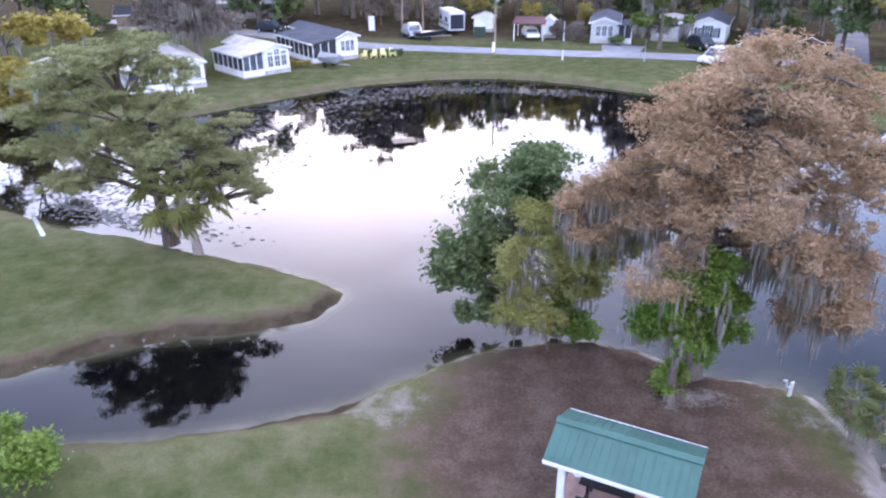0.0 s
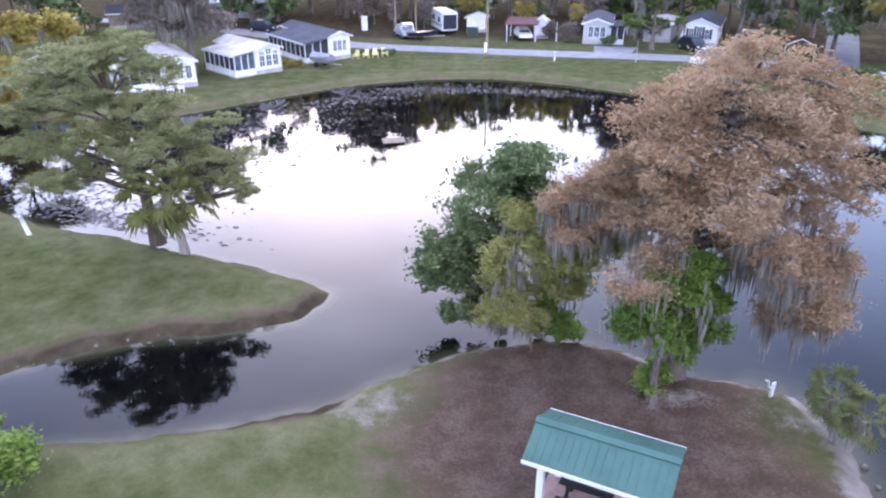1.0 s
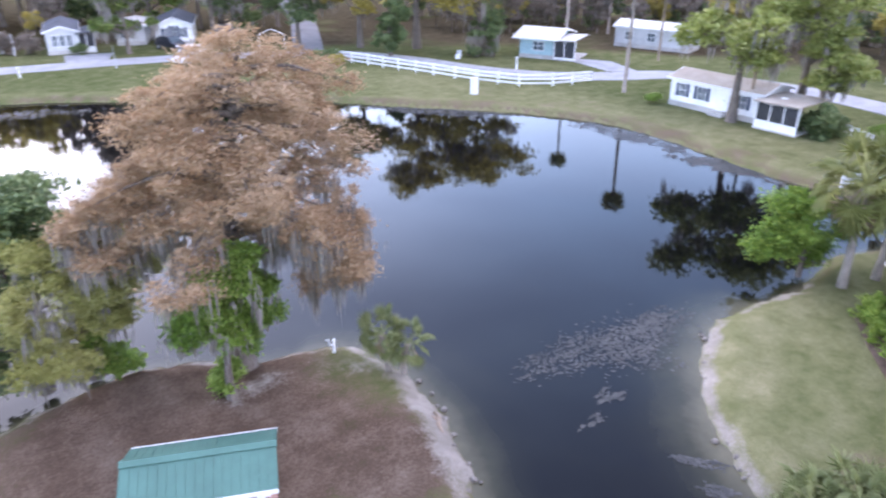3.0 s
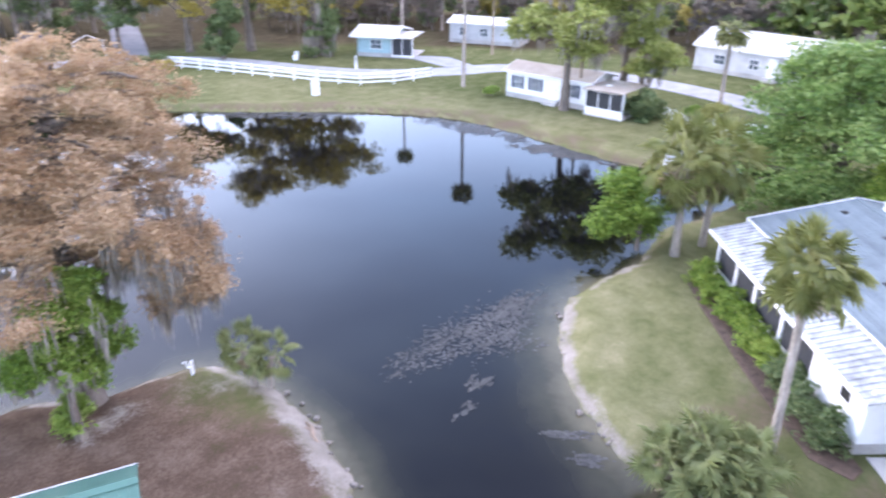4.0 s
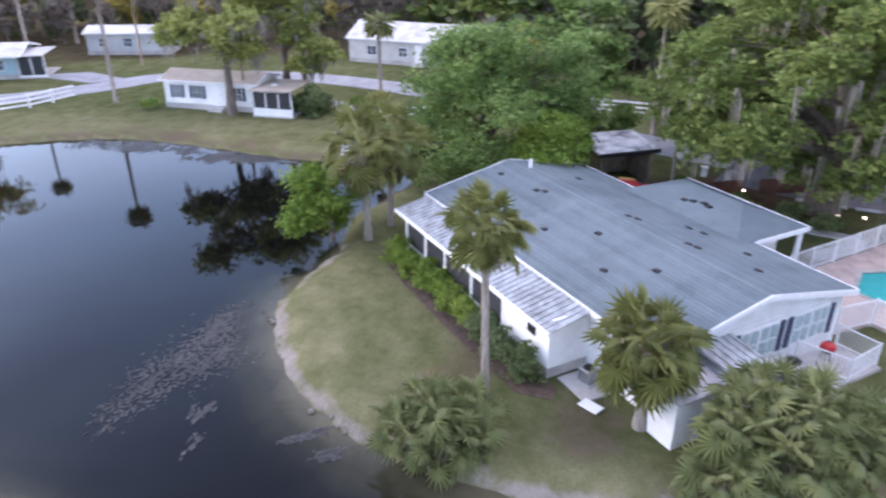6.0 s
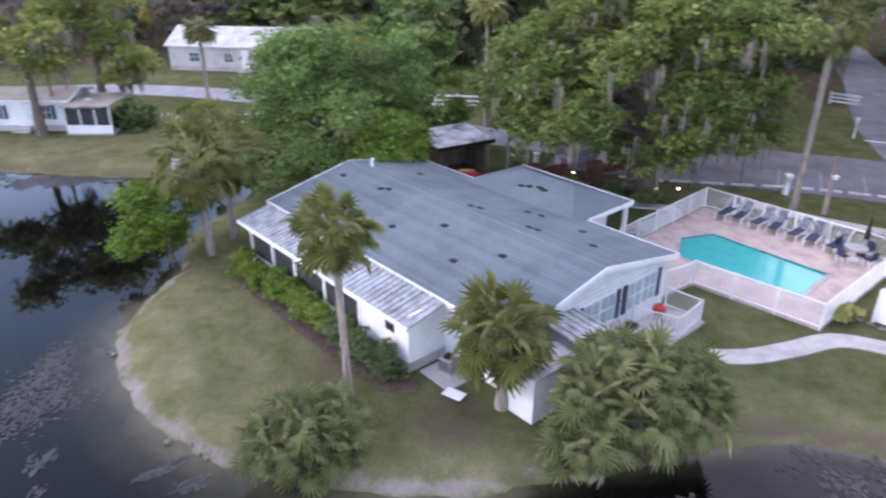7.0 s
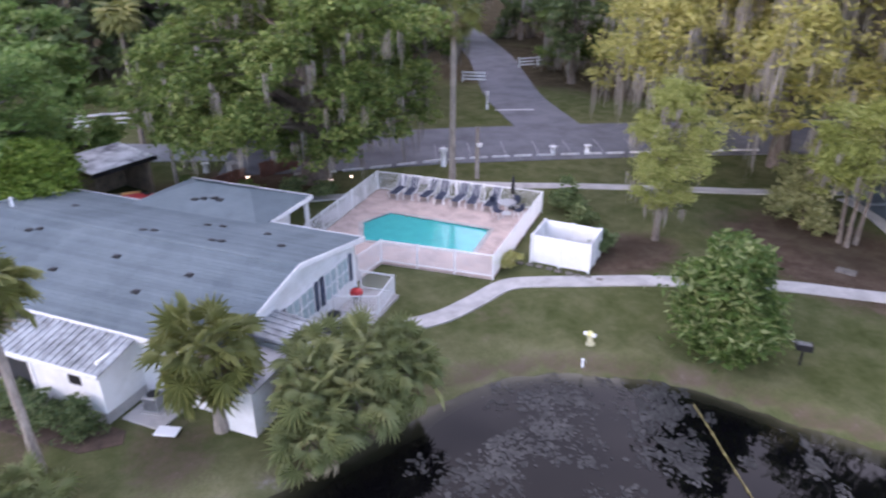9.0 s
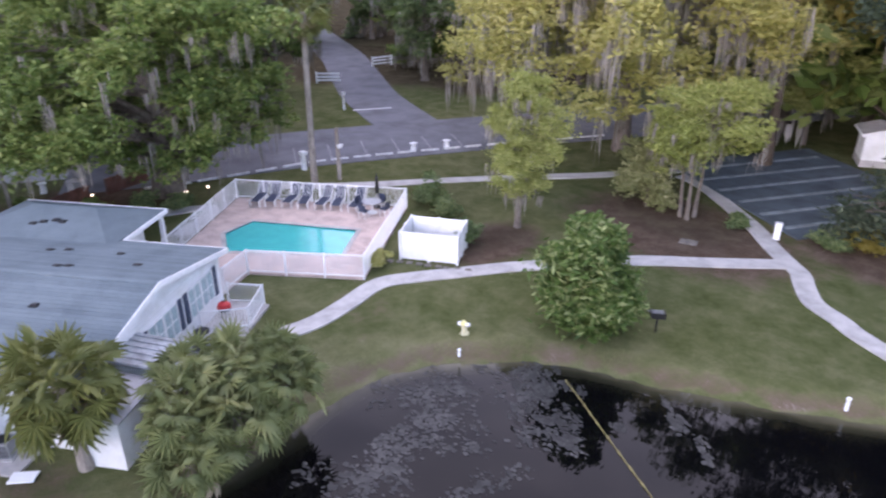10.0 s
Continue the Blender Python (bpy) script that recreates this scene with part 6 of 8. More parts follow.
kayak(pose(43.4, -2.6, 0.7, 0, 0, -62), ORANGE, "orange kayak stored beside the hut")
kayak(pose(42.9, -4.0, 0.7, 0, 15, -80), RED, "red kayak stored beside the hut")
kayak(pose(42.6, -5.0, 0.6, 0, 0, -40), ORANGE, "pale orange kayak stored beside the hut")


# ---- vehicles over the road ----
def car(x, y, rz, body, label, L=4.6, W=1.85, H=1.7, name="car"):
    t = thing(name, pose(x, y, 0.03, 0, 0, rz), label, "car", "parked vehicles")
    prof = [(-L / 2, 0.45), (-L / 2 + 0.05, 0.9), (-L / 2 + 0.5, 1.0), (-L / 2 + 0.9, H), (L / 2 - 1.7, H), (L / 2 - 1.0, 1.02), (L / 2 - 0.1, 0.88), (L / 2, 0.45)]
    bm = bmesh.new()
    def ring(w, k):
        return [bm.verts.new((px, w * (0.84 if pz > 1.05 else 1.0), pz)) for px, pz in prof]
    a, b = ring(-W / 2, 0), ring(W / 2, 1)
    bm.faces.new(a)
    bm.faces.new(b[::-1])
    for i in range(len(prof)):
        j = (i + 1) % len(prof)
        bm.faces.new((a[j], a[i], b[i], b[j]))
    bmesh.ops.bevel(bm, geom=list(bm.edges), offset=0.05, segments=2, affect="EDGES")
    part("body", bm, body, t)
    part("windscreen", slab(bmesh.new(), [(L / 2 - 1.62, -W * 0.36, H - 0.08), (L / 2 - 1.62, W * 0.36, H - 0.08), (L / 2 - 1.0, W * 0.4, 1.09), (L / 2 - 1.0, -W * 0.4, 1.09)][::-1], 0.02), GLASS, t)
    for s in (-1, 1):
        part("side_window", boxes((-L / 2 + 1.0, L / 2 - 1.75, s * W * 0.43 - 0.03, s * W * 0.43 + 0.03, 1.1, H - 0.12)), GLASS, t)
        part("headlight", boxes((L / 2 - 0.12, L / 2 + 0.01, s * W * 0.36 - 0.16, s * W * 0.36 + 0.16, 0.66, 0.82)), VINYL, t)
        for wx in (-L / 2 + 0.85, L / 2 - 0.9):
            w = part("wheel", tube(bmesh.new(), [(wx, s * W / 2 - 0.12 * s, 0.34), (wx, s * W / 2 + 0.03 * s, 0.34)], [0.34, 0.34], 16), TYRE, t)
            part("rim", tube(bmesh.new(), [(wx, s * W / 2 + 0.03 * s, 0.34), (wx, s * W / 2 + 0.045 * s, 0.34)], [0.2, 0.19], 12), GREYMETAL, w)
    return t


car(-5.0, 106.2, -70, CARBODY, "silver sport utility car parked on bare ground")
car(-27.0, 112.5, -20, DARKCAR, "dark car parked beside the road")
car(12.0, 104.0, -85, WHITECAR, "white car under the red carport", H=1.5)
car(33.0, 94.2, -75, DARKCAR, "dark car before the gabled park home")
car(31.4, 83.6, -150, WHITECAR, "white van parked near the verge", H=1.95)


def camper(x, y, rz):
    t = thing("camper", pose(x, y, 0.03, 0, 0, rz), "white and grey travel trailer with awning stripe", "trailer")
    part("body", boxes((-3.2, 3.2, -1.2, 1.2, 0.6, 3.3), bev=0.15), WHITECAR, t)
    part("stripe", boxes((-3.0, 3.0, -1.215, -1.2, 1.2, 1.6), (-3.0, 3.0, 1.2, 1.215, 1.2, 1.6)), GREYMETAL, t, "grey graphic band")
    part("front_cap", boxes((3.2, 3.215, -1.0, 1.0, 0.9, 2.9)), DARKCAR, t, "dark graphic on the front wall")
    for s in (-1, 1):
        for wx in (-0.5, 0.4):
            part("wheel", tube(bmesh.new(), [(wx, s * 1.0, 0.38), (wx, s * 1.18, 0.38)], [0.38, 0.38], 14), TYRE, t)
        part("window", boxes((-2.2, -1.0, s * 1.22 - 0.02, s * 1.22 + 0.02, 1.8, 2.5), (1.0, 2.2, s * 1.22 - 0.02, s * 1.22 + 0.02, 1.8, 2.5)), GLASS, t)
    part("air_conditioner", boxes((-0.5, 0.5, -0.4, 0.4, 3.3, 3.55), bev=0.08), VINYL, t)
    part("hitch", boxes((3.2, 4.2, -0.06, 0.06, 0.55, 0.65)), DARKMETAL, t)
    return t


camper(0.8, 110.5, -75)


def carport(x, y, rz, label, roof, W=4.2, D=5.0):
    t = thing("carport", pose(x, y, 0, 0, 0, rz), label, "carport")
    for px in (0.1, W - 0.1):
        for py in (0.1, D - 0.1):
            part("post", boxes((px - 0.06, px + 0.06, py - 0.06, py + 0.06, -0.05, 2.3)), VINYL, t)
    part("roof", slab(bmesh.new(), [(-0.2, -0.3, 2.4), (W + 0.2, -0.3, 2.4), (W + 0.2, D, 2.7), (-0.2, D, 2.7)], 0.12), roof, t)
    return t


carport(9.4, 102.2, -12, "carport with dark red flat roof", plain("dark_red_roof", (0.14, 0.06, 0.06), 0.7))
t = house(4.2, 111, -10, 2.8, 2.6, 2.1, 0.5, "y", WHITE, PALEROOF, "small white garden shed", name="shed", group="sheds")
house(13.6, 104.5, -12, 2.0, 2.4, 2.2, 0.7, "y", WHITE, PALEROOF, "narrow white shed with steep gable", name="shed", group="sheds")


def tent_frame(x, y, rz, label):
    t = thing("canopy_frame", pose(x, y, 0, 0, 0, rz), label, "canopy frame", "canopy frames")
    for px in (0, 3.2):
        part("leg", tube(bmesh.new(), [(px, 0, -0.05), (px, 0, 2.2)], [0.03, 0.03], 8), VINYL, t)
    part("arch", tube(bmesh.new(), [(0, 0, 2.2), (1.6, 0, 2.9), (3.2, 0, 2.2)], [0.035, 0.035, 0.035], 8), VINYL, t)
    return t


tent_frame(32.2, 82.2, -18, "white tubular canopy frame by the verge")


# yellow lawn chairs on the far lawn
def lawn_chair(x, y, rz):
    t = thing("lawn_chair", pose(x, y, 0, 0, 0, rz), "yellow wooden lawn chair on the grass", "chair", "yellow lawn chairs")
    part("seat", boxes((-0.3, 0.3, -0.3, 0.3, 0.32, 0.37)), YELLOW, t)
    part("backrest", slab(bmesh.new(), [(-0.3, 0.28, 0.35), (0.3, 0.28, 0.35), (0.26, 0.55, 1.0), (-0.26, 0.55, 1.0)], 0.05), YELLOW, t)
    for s in (-0.34, 0.34):
        part("arm", boxes((s - 0.06, s + 0.06, -0.35, 0.35, 0.55, 0.59)), YELLOW, t)
        part("leg", boxes((s - 0.04, s + 0.04, -0.32, -0.24, 0, 0.55), (s - 0.04, s + 0.04, 0.24, 0.32, 0, 0.55)), YELLOW, t)
    return t


ch = lawn_chair(-10.2, 89.2, -20)
for x, y, r in ((-9.0, 89.7, -10), (-7.9, 90.3, 10), (-6.8, 91.0, 25)):
    copy_thing(ch, pose(x, y, 0, 0, 0, r))


# ---- the nearest trees on the straw-covered point ----
def cyp_blobs(rng, n, cx, cy, rx, ry, z0, z1, size):
    out = []
    for k in range(n):
        a, q = rng.uniform(0, 2 * math.pi), math.sqrt(rng.uniform(0.05, 1))
        z = rng.uniform(z0, z1)
        taper = 1.0 - 0.55 * max(0, (z - (z0 + z1) / 2) / ((z1 - z0) / 2)) ** 2
        s = size * rng.uniform(0.7, 1.25)
        out.append((cx + rx * q * math.cos(a) * taper, cy + ry * q * math.sin(a) * taper, z, s * 1.15, s * 1.15, s * 0.8))
    return out


r_ = random.Random(11)
orange_crown, orange_limbs = bough_crown(r_, 40, 5.2, 11.4, 4.3, 0.78, 0.72, 0.34, 0.42, 0.9, -0.4)
# curtains that droop to the water on the pond side, thin boughs over the yellow cypress
for k in range(26):
    q = r_.random()
    orange_crown.append((3.4 + r_.uniform(-1.1, 0.9), -1.7 + r_.uniform(-0.9, 0.9), 3.1 + 3.6 * q, 0.6, 0.6, 0.55))
for k in range(14):
    q = k / 13
    orange_crown.append((-2.2 - 2.6 * q, 0.4 + 0.8 * q, 7.4 - 1.0 * q * q + r_.uniform(-0.5, 0.5), 0.6, 0.6, 0.35))
orange_limbs += [[(0.3, 0, 5.6), (2.0, -0.9, 6.9), (3.2, -1.6, 6.4), (3.7, -1.9, 4.4)], [(0.2, 0, 4.6), (1.8, -0.8, 5.4), (2.9, -1.4, 4.9), (3.3, -1.7, 3.4)], [(-0.2, 0, 6.2), (-2.0, 0.4, 7.5), (-4.6, 1.1, 6.8)],
                 [(0, 0, 9.5), (2.4, 0.2, 11.2), (4.3, -0.2, 10.9), (5.6, -0.6, 10.2)], [(0, 0, 9.0), (1.2, 0.1, 11.4), (1.5, -0.1, 12.4)]]
orange_crown += [(1.4, 0.0, 12.2, 0.9, 0.9, 0.4), (0.4, 0.2, 12.0, 0.8, 0.8, 0.4), (2.6, 0.0, 11.8, 0.8, 0.8, 0.4), (4.0, -0.2, 11.1, 0.8, 0.7, 0.35), (5.2, -0.5, 10.5, 0.6, 0.6, 0.3)]
tree("cypress_tree", 9.2, 22.6, "tall rusty orange cypress draped with grey moss on the bank", L_ORANGE,
     orange_crown, 130000, 0.055, 0.42, moss=1900, moss_len=1.4, moss_w=0.085, clumps=12, long=3.4, spread=0.34, seed=3, group="waterside trees", rough=0, limbs=orange_limbs, trunk_top=11.0, moss_share=0.5)
r_ = random.Random(5)
tree("cypress_tree", 4.6, 25.9, "yellow-green cypress with hanging moss at the water", L_LIME,
     [(-1.7, -0.7, 2.3, 1.1, 1.0, 0.8), (-1.0, -0.8, 4.4, 1.1, 1.1, 0.8), (0.5, -0.6, 5.5, 1.4, 1.2, 0.8), (-1.9, -1.0, 3.4, 1.0, 0.9, 0.8), (1.8, -0.5, 5.0, 1.4, 1.1, 0.8), (0.3, -0.6, 3.7, 1.4, 1.2, 0.9), (-0.9, -1.3, 1.7, 1.0, 0.9, 0.7), (2.4, -0.2, 3.7, 1.1, 0.9, 0.8),
      (-1.1, -0.5, 5.4, 0.9, 0.8, 0.6), (1.5, -0.6, 6.0, 1.1, 1.0, 0.6), (-2.0, -1.0, 1.5, 0.8, 0.8, 0.6), (0.9, -0.8, 2.5, 1.0, 0.9, 0.7)],
     58000, 0.06, 0.26, moss=520, moss_len=1.0, moss_w=0.08, clumps=24, long=3.0, seed=4, group="waterside trees", lean=(-0.3, -0.3), rough=7)
tree("bay_tree", 2.6, 25.6, "dark green broad-leaved tree leaning over the water", L_DARK,
     [(1.0, 2.6, 6.6, 1.5, 1.5, 1.0), (0.0, 2.4, 5.4, 1.7, 1.6, 1.1), (1.6, 2.6, 5.2, 1.5, 1.4, 1.1), (-1.0, 2.0, 4.0, 1.2, 1.2, 1.0), (-2.2, 1.6, 3.2, 1.3, 1.2, 1.1), (-1.5, 1.4, 2.1, 1.3, 1.2, 1.0), (-2.4, 1.2, 2.2, 1.0, 1.0, 0.9), (-1.2, 0.8, 0.9, 0.9, 0.8, 0.8), (-0.2, 1.6, 3.2, 1.2, 1.1, 1.0), (-1.9, 0.8, 0.4, 0.6, 0.6, 0.5)],
     34000, 0.13, 0.2, lean=(-0.4, 1.6), clumps=16, long=1.7, seed=6, group="waterside trees", spread=0.26, forks=2)
tree("young_maple", 8.0, 20.9, "bright green young tree under the cypress", L_BRIGHT,
     [(-0.7, -0.3, 4.1, 1.1, 1.0, 0.8), (0.4, -0.2, 4.9, 1.2, 1.1, 0.8), (1.3, -0.1, 4.3, 1.0, 1.0, 0.9), (-0.2, -0.4, 3.3, 1.1, 0.9, 0.7), (1.3, -0.2, 2.7, 0.7, 0.7, 0.9), (-1.2, -0.3, 3.4, 0.8, 0.8, 0.6), (0.6, -0.1, 5.6, 0.8, 0.8, 0.6)],
     34000, 0.1, 0.16, clumps=24, long=1.5, seed=8, group="waterside trees", moss=150, moss_len=0.9, rough=7)
tree("shrub", 8.0, 21.3, "round bright green shrub at the cypress foot", L_BRIGHT, [(0, 0, 0.65, 0.6, 0.6, 0.7), (0.15, 0.1, 1.05, 0.45, 0.45, 0.45)], 2400, 0.11, 0.05, clumps=20, seed=9, category="shrub", group="shrubs")
tree("shrub", 5.2, 25.2, "bright green shrub beside the yellow cypress", L_BRIGHT, [(0.1, -0.2, 0.9, 0.9, 0.8, 0.8), (-0.4, 0, 1.4, 0.6, 0.6, 0.6)], 3200, 0.13, 0.06, clumps=20, seed=10, category="shrub", group="shrubs")
tree("shrub", -13.4, 16.9, "pale green leafy shrub on the near lawn", L_BRIGHT, [(0, 0, 1.1, 1.2, 1.1, 1.1), (-0.8, 0.4, 1.7, 0.9, 0.9, 0.7), (0.5, 0.2, 0.7, 0.7, 0.7, 0.6)], 8000, 0.1, 0.08, clumps=22, seed=12, category="shrub", group="shrubs")

# ---- the pine and small palm on the grassy spit ----
tree("pine_tree", -15.2, 35.3, "wide flat-topped pine at the tip of the grassy spit", L_PINE,
     [(-0.6, 0.3, 10.2, 2.2, 2.2, 0.8), (-2.6, 0.5, 9.9, 2.0, 2.0, 0.8), (1.0, 0.2, 9.3, 1.7, 1.6, 0.8), (-4.4, 0.2, 8.8, 1.9, 1.8, 0.9), (-5.3, -0.3, 7.2, 1.7, 1.7, 0.9), (-3.2, -0.4, 7.8, 2.0, 1.8, 0.9),
      (-0.8, 0.0, 8.0, 2.0, 1.8, 0.9), (1.6, 0.2, 7.4, 1.8, 1.7, 0.8), (3.2, 0.2, 6.2, 1.7, 1.5, 0.7), (-5.6, -0.6, 5.4, 1.7, 1.6, 0.9), (-3.6, -0.6, 5.6, 1.9, 1.6, 0.9), (-1.4, -0.4, 6.2, 1.7, 1.5, 0.8),
      (1.2, -0.2, 5.6, 1.8, 1.5, 0.7), (3.0, 0, 4.7, 1.6, 1.4, 0.7), (-4.6, -0.8, 4.0, 1.5, 1.3, 0.7), (4.9, 0.3, 4.2, 1.4, 1.3, 0.6), (4.2, 0.3, 3.2, 1.5, 1.2, 0.6), (2.6, 0.2, 3.4, 1.3, 1.2, 0.5), (-2.4, -0.8, 4.4, 1.4, 1.2, 0.7), (5.4, 0.3, 2.7, 1.0, 1.0, 0.5)] + cyp_blobs(random.Random(66), 12, -0.9, 0.0, 5.4, 3.6, 3.4, 9.8, 0.9),
     84000, 0.055, 0.32, PINEBARK, lean=(-1.4, 0.2), clumps=20, long=5.0, spread=0.14, seed=21, rough=6, trunk_top=9.0, group="waterside trees")
palm(-13.2, 33.7, 3.0, 2.7, "short dark palm leaning at the spit's bank", 34, 14, (-0.5, 0.2), 0.22, seed=31)

# ---- palms round the clubhouse ----
palm(34.1, 10.6, 5.0, 2.6, "cabbage palm with drooping grey fronds by the water", 56, 34, (0.3, 0.2), 0.2, seed=33, low=-0.95)
palm(36.2, 9.9, 4.7, 2.4, "shorter cabbage palm beside another at the water", 50, 28, (0.2, -0.1), 0.18, seed=34, low=-0.95)
palm(21.65, 2.5, 6.35, 1.75, "slender palm before the clubhouse porch", 84, 18, (0.7, 0.25), 0.14, seed=35, low=-0.85)
palm(20.95, -3.0, 3.1, 2.05, "stout palm beside the clubhouse lean-to", 96, 12, (0.1, 0.1), 0.22, seed=36, low=-0.8)
for k, (x, y, h, r) in enumerate([(19.0, 3.9, 0.9, 1.7), (19.6, 2.9, 0.7, 1.6), (18.4, 4.7, 0.6, 1.4), (18.6, 2.6, 0.5, 1.4), (18.25, 3.5, 0.4, 1.5)]):
    palm(x, y, h, r, "low bushy palm at the pond bank", 42, 6, (0.1, 0.0), 0.15, seed=40 + k, low=-0.5, group="bushy palms", name="bushy_palm", fans=FANS_GREY)
for k, (x, y, h, r) in enumerate([(18.9, -5.6, 2.0, 1.75), (18.4, -7.0, 1.5, 1.75), (19.4, -7.6, 2.4, 1.75), (18.8, -8.9, 1.6, 1.7), (19.8, -6.2, 2.5, 1.65), (18.0, -5.2, 0.9, 1.6), (19.6, -9.0, 2.0, 1.6)]):
    palm(x, y, h, r, "bushy fan palm in a clump above the bank", 54, 10, (-0.1, 0.0), 0.17, seed=50 + k, low=-0.6, group="bushy palms", name="bushy_palm", fans=FANS_GREY)
palm(13.55, 18.9, 1.5, 1.3, "small dark palm on the sandy bank", 30, 5, (-0.2, 0.1), 0.13, seed=61, low=-0.6, fans=FANS_GREY)
palm(13.95, 18.45, 1.1, 1.1, "small palm beside another on the sandy bank", 26, 3, (0.15, -0.1), 0.12, seed=63, low=-0.6, fans=FANS_GREY)
palm(38.9, -22.6, 10.6, 2.0, "tall slender palm behind the pool", 40, 24, (0.55, -0.45), 0.19, seed=62, low=-0.95)

# ---- trees round the clubhouse ----
r_ = random.Random(17)
tree("laurel_oak", 46.5, 6.0, "dense rounded green tree behind the clubhouse", L_LAUREL, cyp_blobs(r_, 40, 0, -0.5, 6.2, 5.8, 1.8, 9.2, 1.9), 56000, 0.17, 0.45, clumps=22, seed=70, group="clubhouse trees")
tree("willow_shrub", 41.8, 1.2, "lighter green bushy tree at the clubhouse corner", L_HEDGE, [(0, 0, 4.6, 2.2, 2.0, 1.2), (1.2, -1.2, 3.7, 2.0, 1.8, 1.1), (-1.1, 0.9, 3.5, 1.8, 1.7, 1.1), (0.3, 0.2, 2.4, 2.1, 1.9, 1.2)], 22000, 0.15, 0.14, clumps=26, seed=71, group="clubhouse trees")
tree("waterside_shrub", 34.0, 12.6, "bright green shrub leaning over the creek", L_HEDGE, [(0, 0.2, 2.6, 1.8, 1.7, 1.2), (-1.0, 0.8, 1.7, 1.4, 1.4, 1.1), (0.6, 0.4, 1.2, 1.5, 1.3, 1.0), (-0.6, 0.4, 3.4, 1.2, 1.2, 0.9)], 13000, 0.13, 0.1, clumps=22, seed=72, category="shrub", group="shrubs")
r_ = random.Random(23)
tree("live_oak", 43.2, -14.6, "huge spreading live oak hung with moss beside the lot", L_OAK, cyp_blobs(r_, 46, 0.5, 0.8, 8.6, 6.5, 3.9, 15.5, 2.2) + [(0.8, 8.6, 6.2, 2.4, 2.2, 1.7), (-1.0, 8.0, 4.9, 1.9, 1.8, 1.3), (3.6, 7.6, 8.2, 2.4, 2.2, 1.8), (1.2, 6.2, 7.4, 2.2, 2.2, 1.7), (-2.4, 6.0, 5.6, 2.0, 1.9, 1.4), (2.4, 8.4, 4.9, 1.9, 1.8, 1.3), (-1.0, -6.5, 4.3, 1.9, 1.8, 1.3), (0.0, -8.2, 5.6, 2.0, 2.0, 1.5), (-2.2, -4.8, 3.6, 1.7, 1.6, 1.2), (-3.2, -2.6, 3.4, 1.7, 1.6, 1.2), (-3.6, 0.0, 3.3, 1.7, 1.6, 1.2), (-3.2, 2.4, 3.5, 1.7, 1.6, 1.2)], 98000, 0.2, 0.75, moss=1500, moss_len=1.6, clumps=24, spread=0.17, seed=73, group="clubhouse trees", trunk_top=11, moss_w=0.09)
r_ = random.Random(29)
bald_blobs, bald_limbs = bough_crown(r_, 62, 7.5, 17.5, 11.6, 1.9, 0.6, 0.42, 0.62)
tree("bald_cypress", 29.8, -43.4, "broad yellow-green cypress hung with long grey moss", L_PALELIME, bald_blobs, 125000, 0.19, 0.5, moss=3400, moss_len=2.6, clumps=16, seed=74, group="park trees", trunk_top=18, moss_w=0.12, long=2.2, rough=0, spread=0.32, limbs=bald_limbs, moss_share=0.7)
tree("young_cypress", 25.0, -27.2, "yellow-green drooping cypress on the lawn", L_YELLOW, [(0, 0, 7.6, 1.3, 1.3, 1.1), (0.7, 0.7, 6.2, 1.4, 1.3, 1.2), (-0.5, -0.4, 4.8, 1.5, 1.4, 1.2), (0.5, 0.5, 3.6, 1.5, 1.4, 1.2), (-0.3, 0, 2.4, 1.3, 1.2, 0.9), (-0.5, -0.7, 6.6, 1.1, 1.1, 1.0)], 36000, 0.085, 0.16, moss=260, moss_len=1.2, moss_w=0.08, clumps=20, seed=75, group="park trees", long=2.0)
r_ = random.Random(31)
tree("young_cypress", 19.4, -35.6, "yellow-green cypress with several pale stems", L_YELLOW, cyp_blobs(r_, 13, 0, 0, 3.0, 2.8, 3.2, 7.4, 1.25), 30000, 0.12, 0.17, moss=420, moss_len=1.2, moss_w=0.08, clumps=20, seed=76, group="park trees", forks=3, long=2.0)
tree("young_cypress", 21.4, -54.8, "lime green young cypress behind the courts", L_YELLOW, cyp_blobs(random.Random(8), 12, 0, 0, 2.2, 2.2, 3.4, 9.0, 1.2), 20000, 0.13, 0.16, moss=120, moss_len=1.0, moss_w=0.08, clumps=22, seed=88, group="park trees", long=1.8)
tree("olive_shrub", 22.0, -35.3, "olive brown shrub among the cypresses", L_PINE, [(0, 0, 1.6, 1.6, 1.5, 1.4), (0.4, 0.3, 3.0, 1.2, 1.1, 1.0), (-0.8, 0, 1.0, 1.1, 1.0, 0.9)], 6000, 0.18, 0.12, clumps=20, seed=77, category="shrub", group="shrubs")
# the second, higher balls are out of view, added for dark pond reflections
r_ = random.Random(37)
tree("green_oak", 22.5, -57.0, "yellow-green tree beside the courts", L_YELLOW, cyp_blobs(r_, 16, 0, 0, 3.2, 3.2, 4.5, 11, 1.7) + cyp_blobs(r_, 16, 0, 0, 6.0, 6.0, 12.5, 24, 2.4), 36000, 0.24, 0.3, clumps=20, seed=78, group="park trees", moss=200, moss_len=1.4, moss_w=0.1)
